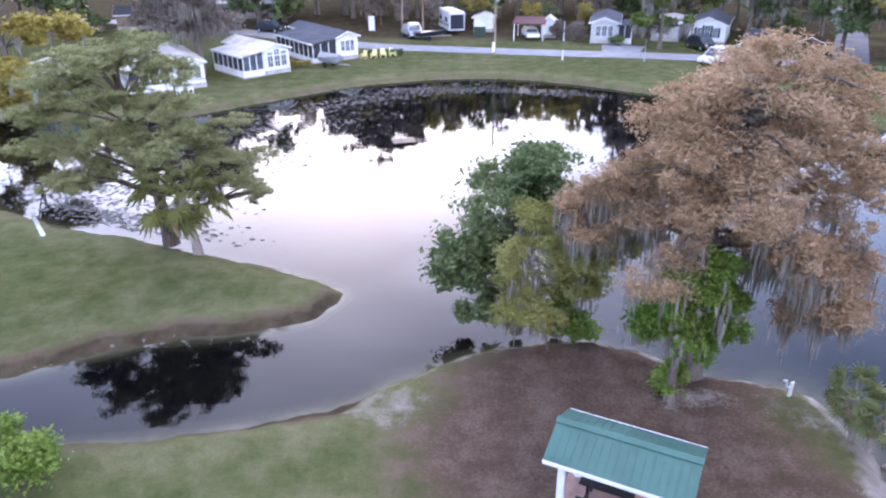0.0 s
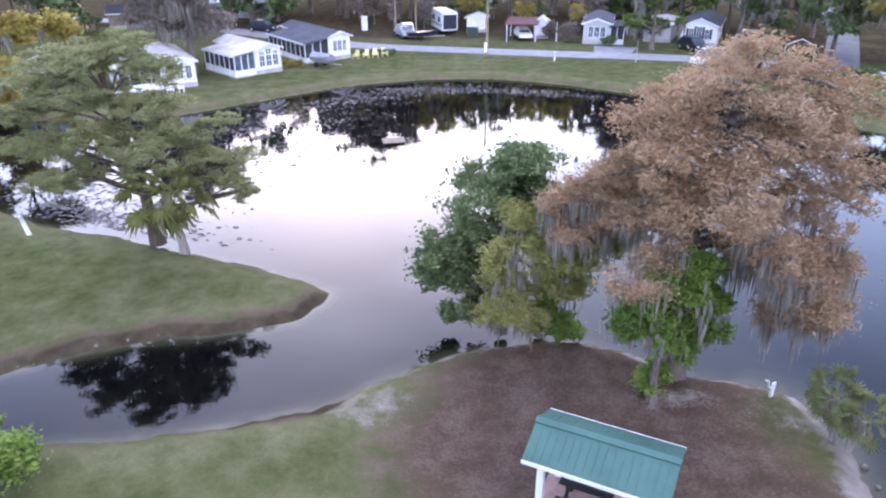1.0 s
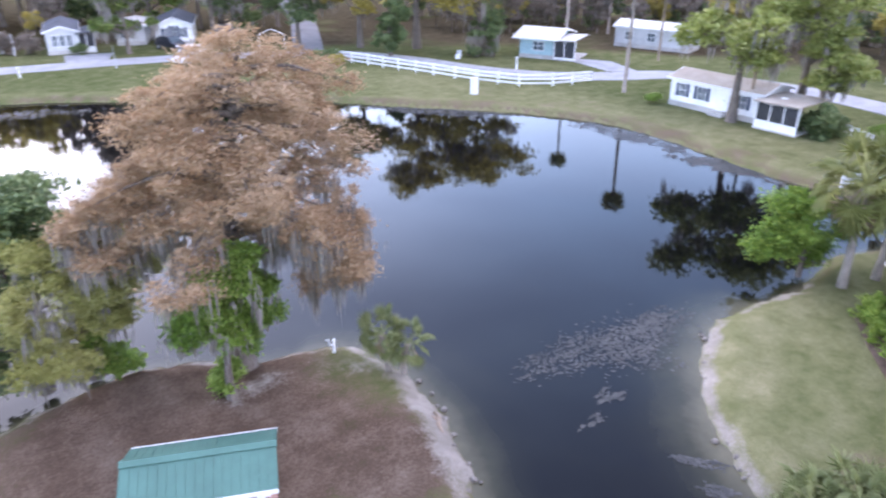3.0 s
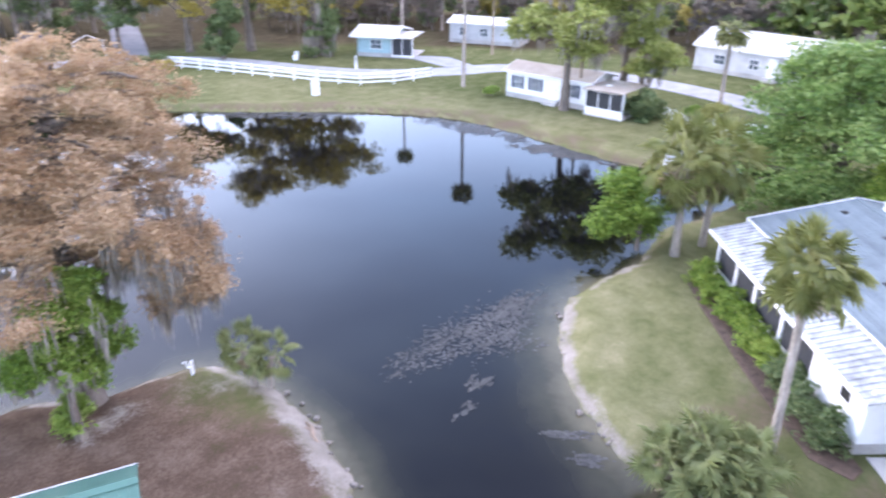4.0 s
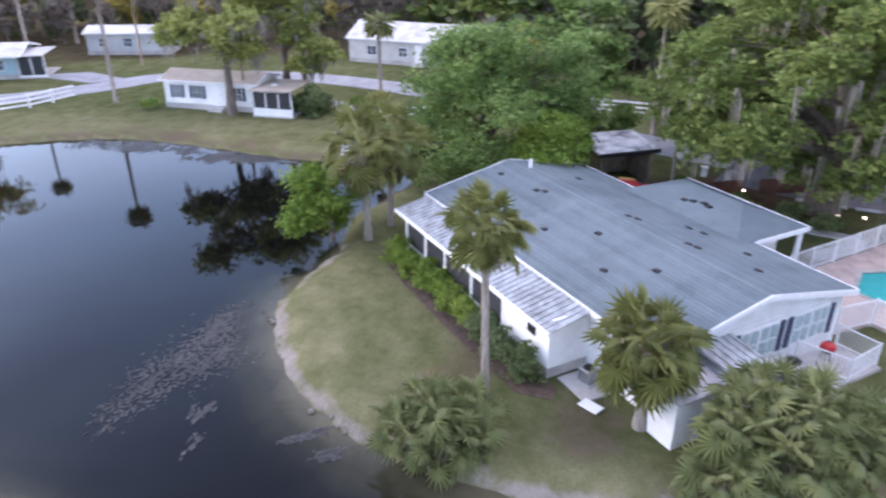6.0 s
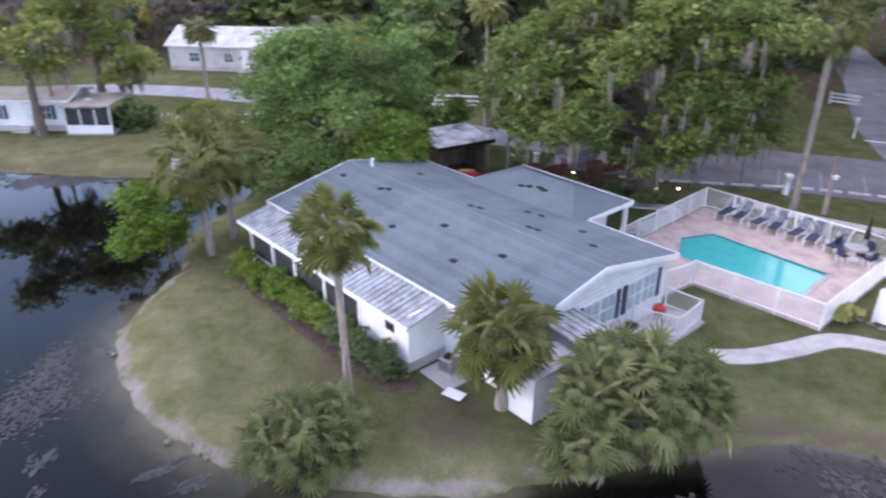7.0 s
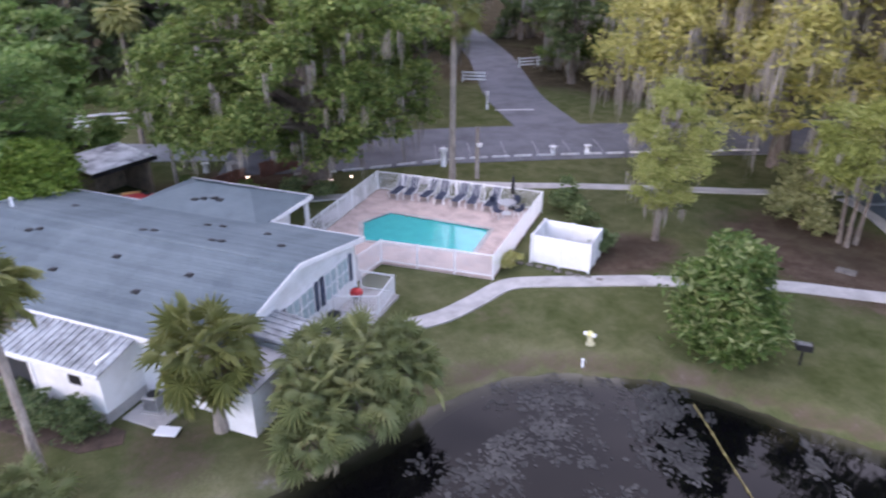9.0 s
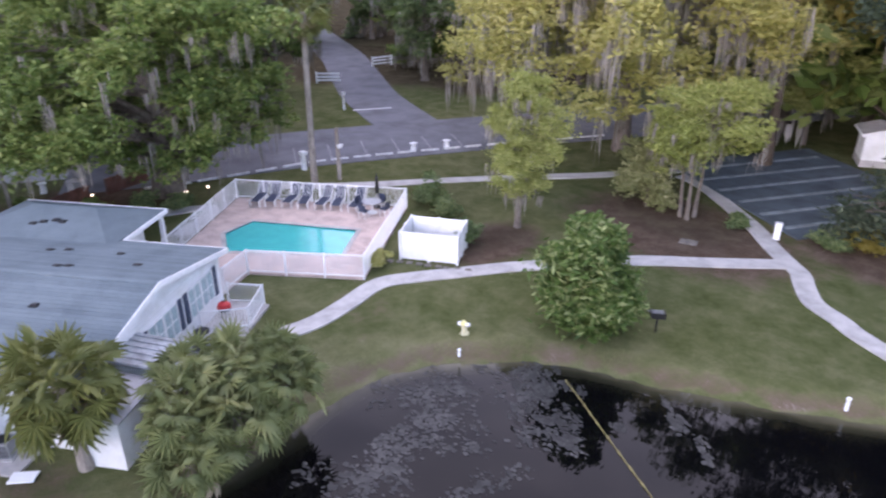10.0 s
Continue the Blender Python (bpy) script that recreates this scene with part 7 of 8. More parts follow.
tree("magnolia", 15.55, -21.4, "dense glossy magnolia bush at the bank", L_MAGNOLIA, [(0, 0, 1.2, 2.1, 2.0, 1.3), (0.2, 0.1, 2.6, 2.0, 1.9, 1.3), (-0.2, 0.1, 3.8, 1.5, 1.4, 1.0), (0.7, -0.4, 3.2, 1.4, 1.3, 1.0), (-0.9, 0.3, 2.2, 1.3, 1.3, 1.1), (0.1, 0, 4.7, 0.9, 0.9, 0.6), (0.6, -0.5, 0.8, 1.5, 1.5, 0.8)], 32000, 0.17, 0.14, clumps=26, long=2.0, seed=79, group="park trees")
# added tree: its unseen high crown darkens what the pond mirrors
r_ = random.Random(43)
tree("tall_pine", 21.0, -48.0, "tall pine added for the pond's reflection, its crown above the view", L_DARK, cyp_blobs(r_, 18, 0, 0, 6.0, 6.0, 13.0, 25, 2.2), 16000, 0.3, 0.32, PINEBARK, clumps=18, seed=81, group="park trees")
# low crown of the pine, plus an unseen upper one added to darken the water
r_ = random.Random(41)
tree("dark_pine", 9.5, -39.5, "tall dark green pine beside the courts", L_SHADE, cyp_blobs(r_, 14, 0, 0, 3.0, 3.0, 1.4, 5.6, 1.3) + cyp_blobs(r_, 14, 0, 0, 4.5, 4.5, 11.5, 20, 2.0), 18000, 0.2, 0.16, clumps=20, seed=80, group="park trees")

# ---- hedge along the porch ----
for k in range(9):
    q = k / 8
    m = at_club(1.6 + 11.2 * q, -2.35 - 0.1 * math.sin(k * 2), 0)
    tree("hedge_shrub", m.translation.x, m.translation.y, "low %s shrub in the porch border" % ("yellow-green" if k < 5 else "dark green"), L_HEDGE if k < 6 else L_DARK,
         [(0, 0, 0.5, 0.85, 0.75, 0.5), (0.25, 0.1, 0.85, 0.6, 0.55, 0.35), (-0.3, -0.1, 0.75, 0.5, 0.5, 0.3)], 2600, 0.1, 0.03, clumps=16, seed=90 + k, category="shrub", group="porch border")
bm = prism(bmesh.new(), [(0.8, -1.65), (14.2, -1.65), (14.6, -2.2), (13.6, -3.1), (9, -3.25), (4, -3.2), (1.2, -3.0), (0.5, -2.2)], -0.05, 0.02)
tagged(part("mulch_bed", bm, MULCH), "dark mulch bed along the porch", "flower bed", kind="structure").matrix_world = CLUB
tagged(part("pavement", boxes((13.6, 15.3, -1.2, 0.25, -0.05, 0.045)), CONCRETE), "concrete slab beside the clubhouse", "slab", kind="structure").matrix_world = CLUB

# ---- floating weed ----
def weed_patch(regions, seed, label, size=0.3, sd=(0.28, 0.1), dense=6):
    rng = np.random.default_rng(seed)
    V, F = [], []
    for cx, cy, rx, ry, rot, n in regions:
        n = n * dense
        hubs = rng.normal(size=(max(8, n // 30), 2)) * 0.5
        for _ in range(n):
            h = hubs[rng.integers(len(hubs))] + rng.normal(size=2) * np.array(sd)
            c, s = math.cos(rot), math.sin(rot)
            x, y = cx + h[0] * rx * c - h[1] * ry * s, cy + h[0] * rx * s + h[1] * ry * c
            r = size * 0.34 * rng.uniform(0.3, 1.5) ** 1.5
            b = len(V)
            k = 6
            z = WATER_Z + 0.006 + 0.012 * rng.uniform()
            st = rng.uniform(0.35, 1.0)
            for i in range(k):
                a = 2 * math.pi * i / k
                q = r * rng.uniform(0.6, 1.15)
                u, v = q * math.cos(a), q * math.sin(a) * st
                V.append((x + u * c - v * s, y + u * s + v * c, z))
            F.append(tuple(range(b, b + k)))
    P = np.array(V)
    keep = lake_distance(P[:, 0], P[:, 1]) < 0.3
    F = [f for f in F if keep[list(f)].all()]
    return tagged(part("pond_weed", (V, F), L_WEED), label, "water weed", "floating weed", "stuff")


weed_patch([(24.5, 14.6, 2.3, 1.5, -0.1, 330), (21.8, 14.9, 2.2, 1.6, -0.15, 260), (19.4, 15.4, 1.3, 0.9, -0.2, 80), (19.4, 12.5, 0.6, 0.3, 0, 40), (17.7, 12.0, 0.5, 0.25, 0, 20), (18.7, 8.6, 0.9, 0.3, -1.0, 60), (18.1, 7.2, 0.6, 0.3, -1.0, 50), (22.5, 13.5, 1.2, 0.9, 0, 80)], 1, "pale mats of pond weed near the clubhouse bank", 0.17, (0.3, 0.16), 5)
weed_patch([(16.5, -14.0, 2.0, 2.2, 0.3, 230), (15.5, -10.5, 1.8, 2.4, 0.2, 170), (14.6, -17.6, 1.6, 1.0, -0.8, 240), (12.6, -16.2, 1.5, 1.4, 0, 130), (10, -19.6, 1.5, 0.7, -0.5, 60), (12.8, -12.5, 1.5, 2.0, 0, 70)], 2, "grey-green pond weed below the lawn", 0.24, (0.13, 0.11), 5)
weed_patch([(-8, 70, 10, 3.0, 0.55, 520), (2, 74, 9, 2.4, 0, 380), (-14, 61, 8, 5, 0.4, 520), (-20, 52, 9, 6, 0.3, 480), (-24, 44, 7, 4, -0.2, 360), (10, 72, 6, 2.2, -0.3, 160), (-19, 39.2, 6, 1.6, -0.3, 260)], 3, "brown streaks of weed on the far water", 0.34, (0.4, 0.09), 3)
weed_patch([(47.6, 24.0, 1.2, 4.0, 0.1, 300), (48.6, 33, 1.2, 6, 0, 200), (41.5, 49.5, 5, 1.2, -0.9, 180)], 4, "dull weed along the far right bank", 0.4)


# ---- background woods ----
def wood_tree(seed, leaves, h, spread_, moss=0, dead=False):
    rr = random.Random(seed)
    return cyp_blobs(rr, 15, 0, 0, spread_, spread_, h * (0.36 if dead else 0.14), h * 0.92, h * 0.13)


KINDS = []
for k, (nm, leaves, h, sp, moss, lab) in enumerate([
        ("oak_tree", L_OAK, 15, 5.0, 120, "leafy green oak in the woods beyond the road"),
        ("oak_tree", L_DARK, 14, 4.6, 160, "dark green oak in the woods beyond the road"),
        ("cypress_tree", L_OLIVE, 16, 4.2, 300, "olive brown cypress with moss in the woods"),
        ("bare_tree", L_BROWN, 15, 4.4, 420, "brown half-bare tree hung with moss"),
        ("cypress_tree", L_YELLOW, 15, 4.0, 220, "yellow-green cypress in the woods")]):
    t = tree(nm, 0, -400 - 30 * k, lab, leaves, wood_tree(100 + k, leaves, h, sp, dead=k in (2, 3)), 1100, 0.76, 0.3, rough=3, twigs=0, sides=5, moss=moss // 3, moss_len=2.2, clumps=14, seed=100 + k, group="background woods", moss_w=0.3, spread=0.25)
    KINDS.append(t)

WOODS = []
rr = random.Random(77)
# belts of trees: from, to, rows, kinds
for (ax, ay), (bx, by), n, depth, kinds, hmin in [
        ((-75, 100), (-20, 128), 16, 14, (3, 2, 3, 1), 0.9), ((-20, 132), (40, 120), 24, 16, (3, 2, 3, 2, 1), 0.9), ((36, 112), (70, 104), 12, 10, (0, 2, 2), 0.8),
        ((76, 108), (100, 76), 11, 12, (3, 3, 2, 1), 0.6), ((104, 74), (114, 20), 20, 14, (3, 1, 2, 3), 0.55), ((96, 20), (88, -30), 20, 16, (1, 0, 3), 0.9),
        ((66, -14), (60, -30), 7, 8, (0, 1), 0.8), ((96, -30), (70, -80), 20, 14, (1, 2, 0), 0.9), ((60, -56), (30, -72), 12, 10, (1, 2, 4), 0.85), ((30, -66), (-20, -70), 14, 12, (0, 1, 4), 0.85),
        ((-70, 70), (-75, 100), 8, 10, (0, 3, 4), 0.9), ((-90, 60), (-80, -40), 4, 16, (0, 1, 2), 0.9), ((-70, -50), (-20, -75), 4, 12, (0, 1, 2), 0.9),
        ((-60, 150), (110, 140), 18, 16, (2, 2, 3), 0.8), ((130, 120), (125, -90), 18, 20, (1, 2, 3), 0.75), ((24, -60), (-6, -52), 12, 7, (1, 0, 2), 1.15)]:
    for k in range(n):
        q = (k + rr.uniform(0.1, 0.9)) / n
        nx, ny = by - ay, ax - bx
        L = math.hypot(nx, ny)
        o = rr.uniform(-0.5, 0.5) * depth
        x, y = ax + (bx - ax) * q + nx / L * o, ay + (by - ay) * q + ny / L * o
        WOODS.append((x, y, rr.choice(kinds), hmin * 1.3 * rr.uniform(0.8, 1.2)))
for (ax, ay), (bx, by), n in (((74, 84), (92, 76), 9), ((92, 70), (100, 24), 22), ((84, 74), (98, 60), 10), ((70, 88), (80, 78), 6), ((78, 12), (74, -24), 8), ((-18, 118), (34, 110), 12), ((44, 104), (62, 98), 7), ((74, -60), (84, -46), 5), ((60, -34), (72, -36), 3), ((92, 20), (84, -20), 8)):
    for k in range(n):
        q = (k + rr.uniform(0.1, 0.9)) / n
        WOODS.append((ax + (bx - ax) * q + rr.uniform(-4, 4), ay + (by - ay) * q + rr.uniform(-4, 4), rr.choice((3, 2, 3, 1)), rr.uniform(0.28, 0.5)))
ROADS_CLEAR = [(68, 112), (62, 102), (80, 140), (56, -39.5), (66, -45), (80, -52.5), (73, -48.5), (60, -42)]
for x, y, k, s in WOODS:
    if any(math.hypot(x - a, y - b) < 6.5 for a, b in ROADS_CLEAR):
        continue
    ob = copy_thing(KINDS[k], pose(x, y, 0, 0, 0, rr.uniform(0, 360)))
    ob.scale = (s, s, s * rr.uniform(0.9, 1.15))
for t in KINDS:
    for o in (*t.children_recursive, t):
        bpy.data.objects.remove(o)

# single trees set among the houses
for nm, x, y, h, sp, leaves, lab, moss, n in [
        ("spreading_oak", -41, 67, 14, 6.5, L_OLIVE, "big olive yellow tree spreading over the pond bank", 200, 30000), ("cypress_tree", -27.5, 80.5, 14, 4.0, L_BROWN, "brown mossy cypress between the homes", 700, 9000),
        ("cypress_tree", -33, 86, 14, 4.0, L_BROWN, "brown mossy cypress behind the homes", 500, 8000), ("willow_oak", 27.8, 94.5, 8.5, 3.4, L_OAK, "drooping green tree between two park homes", 300, 8000),
        ("live_oak", 40, 97, 13, 4.5, L_DARK, "dark oak beside the park road", 300, 9000), ("oak_tree", 48, 88, 11, 4.0, L_DARK, "dark tree beside the park road", 100, 8000),
        ("cedar_tree", 52.5, 73, 7, 2.2, L_DARK, "dark dense cedar beyond the fence", 0, 7000), ("mossy_oak", 63.2, 68.6, 18.5, 5.2, L_OLIVE, "tall olive mossy cypress beside the teal cottage", 500, 12000), ("cypress_tree", 58.5, 75.5, 20.5, 5.0, L_OLIVE, "tall olive cypress beyond the rail fence", 400, 12000), ("cypress_tree", 53.0, 80.5, 14, 4.2, L_OLIVE, "olive cypress beyond the rail fence", 200, 8000), ("dark_shrub", 61.8, 66.2, 5.0, 2.2, L_DARK, "dark mossy bush before the teal cottage", 200, 5000),
        ("cypress_tree", 57.3, 29.9, 14.5, 3.8, L_YELLOW, "yellow-green cypress behind the long park home", 200, 9000), ("cypress_tree", 61.5, 24.5, 8.5, 2.2, L_YELLOW, "smaller yellow-green cypress by the park home", 100, 6000),
        ("cypress_tree", 63.0, 27.0, 15, 4.0, L_YELLOW, "yellow-green cypress with moss by the road", 200, 8000), ("dark_shrub", 58.6, 23.0, 2.2, 1.4, L_DARK, "dark shrub beside the park home porch", 0, 2500),
        ("oak_tree", 69.5, 0.5, 10, 3.8, L_LAUREL, "round green tree beyond the park road", 0, 9000), ("oak_tree", 56, -12, 12, 4.5, L_OAK, "green oak across the lot", 200, 9000), ("spreading_oak", 52.3, -1.2, 8.5, 3.0, L_LAUREL, "dense green tree beside the park road", 0, 9000), ("oak_tree", 64, -34, 11, 4.0, L_OAK, "green oak at the road's corner", 300, 9000), ("oak_tree", 58, -48, 12, 4.5, L_DARK, "dark oak over the park road", 300, 9000), ("spreading_oak", 98, -58, 12, 6, L_OAK, "green oak closing the end of the park road", 300, 9000), ("spreading_oak", 85, -44, 11, 4.5, L_DARK, "dark oak hanging over the park road", 500, 9000), ("spreading_oak", 84, -60, 11, 4.5, L_DARK, "dark oak beside the park road", 400, 9000), ("spreading_oak", 63, -52.5, 10, 3.6, L_OAK, "green oak over the lawn beside the park road", 300, 9000)]:
    r_ = random.Random(int(abs(x * 7 + y * 3)))
    lo = 0.06 if nm == "spreading_oak" else 0.12 if h < 8 else 0.36
    tree(nm, x, y, lab, leaves, cyp_blobs(r_, 14, 0, 0, sp, sp, h * lo, h * 0.92, max(0.5, h * 0.12)), n, 0.3, 0.1 + h * 0.018, moss=moss * 2, moss_len=1.6, clumps=18, seed=int(abs(x + y)), group="trees among the homes", moss_w=0.12)

# far palms, one crown mesh each
fp = bpy.data.meshes.new("palm_crown")
fv, ff = far_palm_mesh()
fp.from_pydata(fv, [], ff)
fp.materials.append(L_PALM)
for x, y, h, r in [(59.1, 42.5, 10.7, 1.55), (79.7, 68.4, 17.0, 1.65), (68.1, 19.4, 6.4, 1.9), (88, 67.6, 9.5, 1.6), (92, 44, 9, 1.8), (58, -6, 9.5, 2.0)]:
    t = thing("palm_tree", pose(x, y, 0), "tall slender palm standing far back among the homes", "palm", "far palms")
    part("trunk", tube(bmesh.new(), [(0, 0, -0.2), (0.1, 0.05, h * 0.5), (0.15, 0, h)], [0.2, 0.16, 0.14], 9), PALMBARK, t, smooth=True)
    c = new("crown", fp)
    c.parent = t
    c.matrix_basis = Matrix.LocRotScale((0.15, 0, h), Euler((0, 0, h)), (r / 1.7,) * 3)


# ---- courts beyond the lawn ----
COURTLANE = plain("worn_grey_lane", (0.2, 0.235, 0.25), 0.8, vary=0.4, scale=1.0)
COURT = plain("blue_grey_court", (0.065, 0.088, 0.105), 0.7, vary=0.35, scale=0.6)
NETTING = plain("green_netting", (0.02, 0.2, 0.11), 0.7)
tagged(part("court_slab", prism(bmesh.new(), [(13.8, -37.2), (8.5, -47.8), (20.6, -53.9), (25.9, -43.2)], -0.05, 0.05), COURT), "dark blue-grey shuffleboard courts with pale lanes", "court", kind="structure")
for k in range(6):
    v = 30.4 + 2.05 * k
    ob = part("court_lane", boxes((0, 10.8, -0.17, 0.17, 0.0, 0.02)), COURTLANE)
    ob.matrix_world = pose(-0.447 * 27.4 + 0.894 * v, -0.894 * 27.4 - 0.447 * v, 0.052, 0, 0, -116.6)
    tagged(ob, "pale concrete lane between the courts", "court lane", "court lanes", "structure")


def court_net(x, y, rz, L):
    t = thing("court_net", pose(x, y, 0, 0, 0, rz), "low green netting at the court's edge", "netting")
    for k in range(3):
        part("post", disc(bmesh.new(), L * k / 2, 0, -0.05, 0.75, 0.025, 8), DARKMETAL, t)
    part("net", boxes((0.03, L - 0.03, -0.01, 0.01, 0.08, 0.7)), NETTING, t)
    return t


court_net(24.6, -41.6, -60, 2.2)


def court_box(x, y):
    t = thing("equipment_box", pose(x, y, 0, 0, 0, 25), "white equipment post beside the courts", "box")
    part("body", boxes((-0.16, 0.16, -0.12, 0.12, 0, 0.9), bev=0.02), VINYL, t)
    part("lid", boxes((-0.19, 0.19, -0.15, 0.15, 0.9, 0.95)), VINYL, t)


court_box(14.6, -36.4)
house(17.6, -54.4, 120, 2.2, 2.4, 2.3, 0.35, "x", WHITE, PALEROOF, "small white pavilion beside the courts", name="pavilion", group="sheds")

# ---- yellow float line on the pond ----
line = thing("float_line", pose(14.1, -18.5, WATER_Z), "yellow floating rope across the pond", "rope")
pts = [(0, 0, 0.02), (-1.1, 0.5, 0.02), (-2.1, 1.0, 0.025), (-3.9, 1.85, 0.02), (-5.5, 2.6, 0.02), (-8.5, 4.3, 0.02)]
part("rope", tube(bmesh.new(), pts, [0.022] * 6, 6), ROPE, line)
for k in range(12):
    q = k / 12 * (len(pts) - 1)
    i = int(q)
    a = Vector(pts[i]).lerp(Vector(pts[i + 1]), q - i)
    fl = part("float", tube(bmesh.new(), [a + Vector((0.14, -0.07, 0.02)), a, a + Vector((-0.14, 0.07, 0.02))], [0.03, 0.045, 0.03], 7), ROPE, line)


# ---- stones along the banks ----
def bank_stones(pts, n, seed, label):
    rng = random.Random(seed)
    V, F = [], []
    for _ in range(n):
        i = rng.randrange(len(pts) - 1)
        q = rng.random()
        x = pts[i][0] + (pts[i + 1][0] - pts[i][0]) * q + rng.gauss(0, 0.2)
        y = pts[i][1] + (pts[i + 1][1] - pts[i][1]) * q + rng.gauss(0, 0.2)
        r = 0.085 * rng.uniform(0.5, 1.8)
        b = len(V)
        for z, k in ((-0.4, 0.8), (0.15, 1.0), (0.6, 0.6)):
            for j in range(6):
                a = j * math.pi / 3 + rng.uniform(-0.3, 0.3)
                q2 = r * k * rng.uniform(0.75, 1.2)
                V.append((x + q2 * math.cos(a), y + q2 * math.sin(a), WATER_Z + 0.05 + z * r))
        for lv in (0, 6):
            for j in range(6):
                F.append((b + lv + j, b + lv + (j + 1) % 6, b + lv + 6 + (j + 1) % 6, b + lv + 6 + j))
        F.append(tuple(b + 12 + j for j in range(6)))
    return tagged(part("bank_stones", (V, F), STONE), label, "stones", "bank stones", "stuff")


bank_stones([(-22, 21.6), (-17.8, 23.3), (-16.1, 24.4), (-14.2, 25.4), (-12.1, 26.1), (-9.3, 26.5)], 9, 1, "pale stones along the spit's cut bank")
bank_stones([(26, 12.6), (22.7, 10.6), (20.4, 8.9), (19.3, 7), (18.5, 5.6), (17.8, 3.5)], 22, 2, "pale stones along the clubhouse bank")
bank_stones([(14.1, 18), (13.7, 15.7), (12.7, 13.5), (12, 12.3)], 14, 3, "pale stones at the sandy point")

# ---- small things round the pond and the homes ----
def shrub(x, y, r, h, leaves, label, seed, n=None, size=0.15):
    b = [(0, 0, h * 0.5, r, r, h * 0.5), (r * 0.4, -r * 0.3, h * 0.75, r * 0.6, r * 0.6, h * 0.3), (-r * 0.45, r * 0.3, h * 0.6, r * 0.6, r * 0.6, h * 0.35)]
    return tree("shrub", x, y, label, leaves, b, n or int(600 + 900 * r * h), size, 0.04, clumps=18, seed=seed, category="shrub", group="shrubs", twigs=0, sides=5)


for k in range(8):
    q = k / 7
    shrub(-10.4 + 4.6 * q, 90.6 + 1.2 * q + 0.1 * math.sin(k * 5), 0.32, 0.85, L_DARK, "small dark clipped shrub in a row on the lawn", 300 + k, 260, 0.16)
for k, (x, y) in enumerate([(-19.0, 84.2), (-18.2, 83.9), (-17.2, 84.0), (-16.3, 84.3)]):
    shrub(x, y, 0.5, 0.8, L_OLIVE, "low grey-green shrub before the dark porch", 320 + k, 420, 0.16)
for k, (x, y, r, h, lv, lab) in enumerate([
        (30.9, -25.9, 1.1, 1.5, L_DARK, "dark shrub behind the white enclosure"), (28.4, -24.9, 0.9, 1.2, L_DARK, "dark shrub behind the white enclosure"), (25.3, -23.6, 0.8, 1.1, L_DARK, "dark shrub beside the white enclosure"),
        (26.2, -18.4, 0.6, 0.7, L_LIME, "small olive yellow bush beside the enclosure"), (41.0, -12.3, 1.1, 1.1, L_DARK, "dark fern bed under the live oak"), (39.6, -11.0, 0.9, 0.9, L_OAK, "green fern bed under the live oak"),
        (40.4, -14.0, 0.9, 0.8, L_DARK, "dark fern bed under the live oak"), (42.2, -9.4, 1.0, 1.2, L_OAK, "green shrub behind the clubhouse wing"), (43.9, -6.4, 1.1, 1.3, L_OAK, "green shrub beside the storage hut"),
        (44.0, 74.9, 1.5, 1.6, L_DARK, "dark shrub at the fence's end"), (57.6, 38.0, 0.7, 0.9, L_BRIGHT, "small green shrub at the home's corner"),
        (62.8, 18.4, 1.0, 1.3, L_LIME, "yellow-green shrub by the park home"), (61.9, 20.0, 0.8, 1.0, L_BRIGHT, "bright shrub by the park home"), (59.2, 24.4, 1.3, 1.6, L_DARK, "dark shrub beside the porch"), (59.8, 22.7, 1.2, 1.5, L_DARK, "dark shrub beside the porch"),
        (12.2, -37.4, 1.0, 0.9, L_DARK, "dark low shrub at the court's edge"), (16.9, -36.4, 0.7, 0.7, L_DARK, "dark low shrub at the court's edge"), (10.9, -38.3, 1.2, 1.2, L_OLIVE, "low olive shrub at the court's edge"),
        (44.5, 72.4, 1.0, 1.1, L_OLIVE, "olive shrub near the fence's end"), (22.8, 97.6, 0.9, 1.2, L_DARK, "dark shrub beside the narrow porch"), (18.0, 101.0, 1.2, 2.6, L_BROWN, "brown bare bush before the park home"), (15.6, 103.2, 1.1, 2.3, L_BROWN, "brown bare bush beside the white shed")]):
    shrub(x, y, r, h, lv, lab, 340 + k)


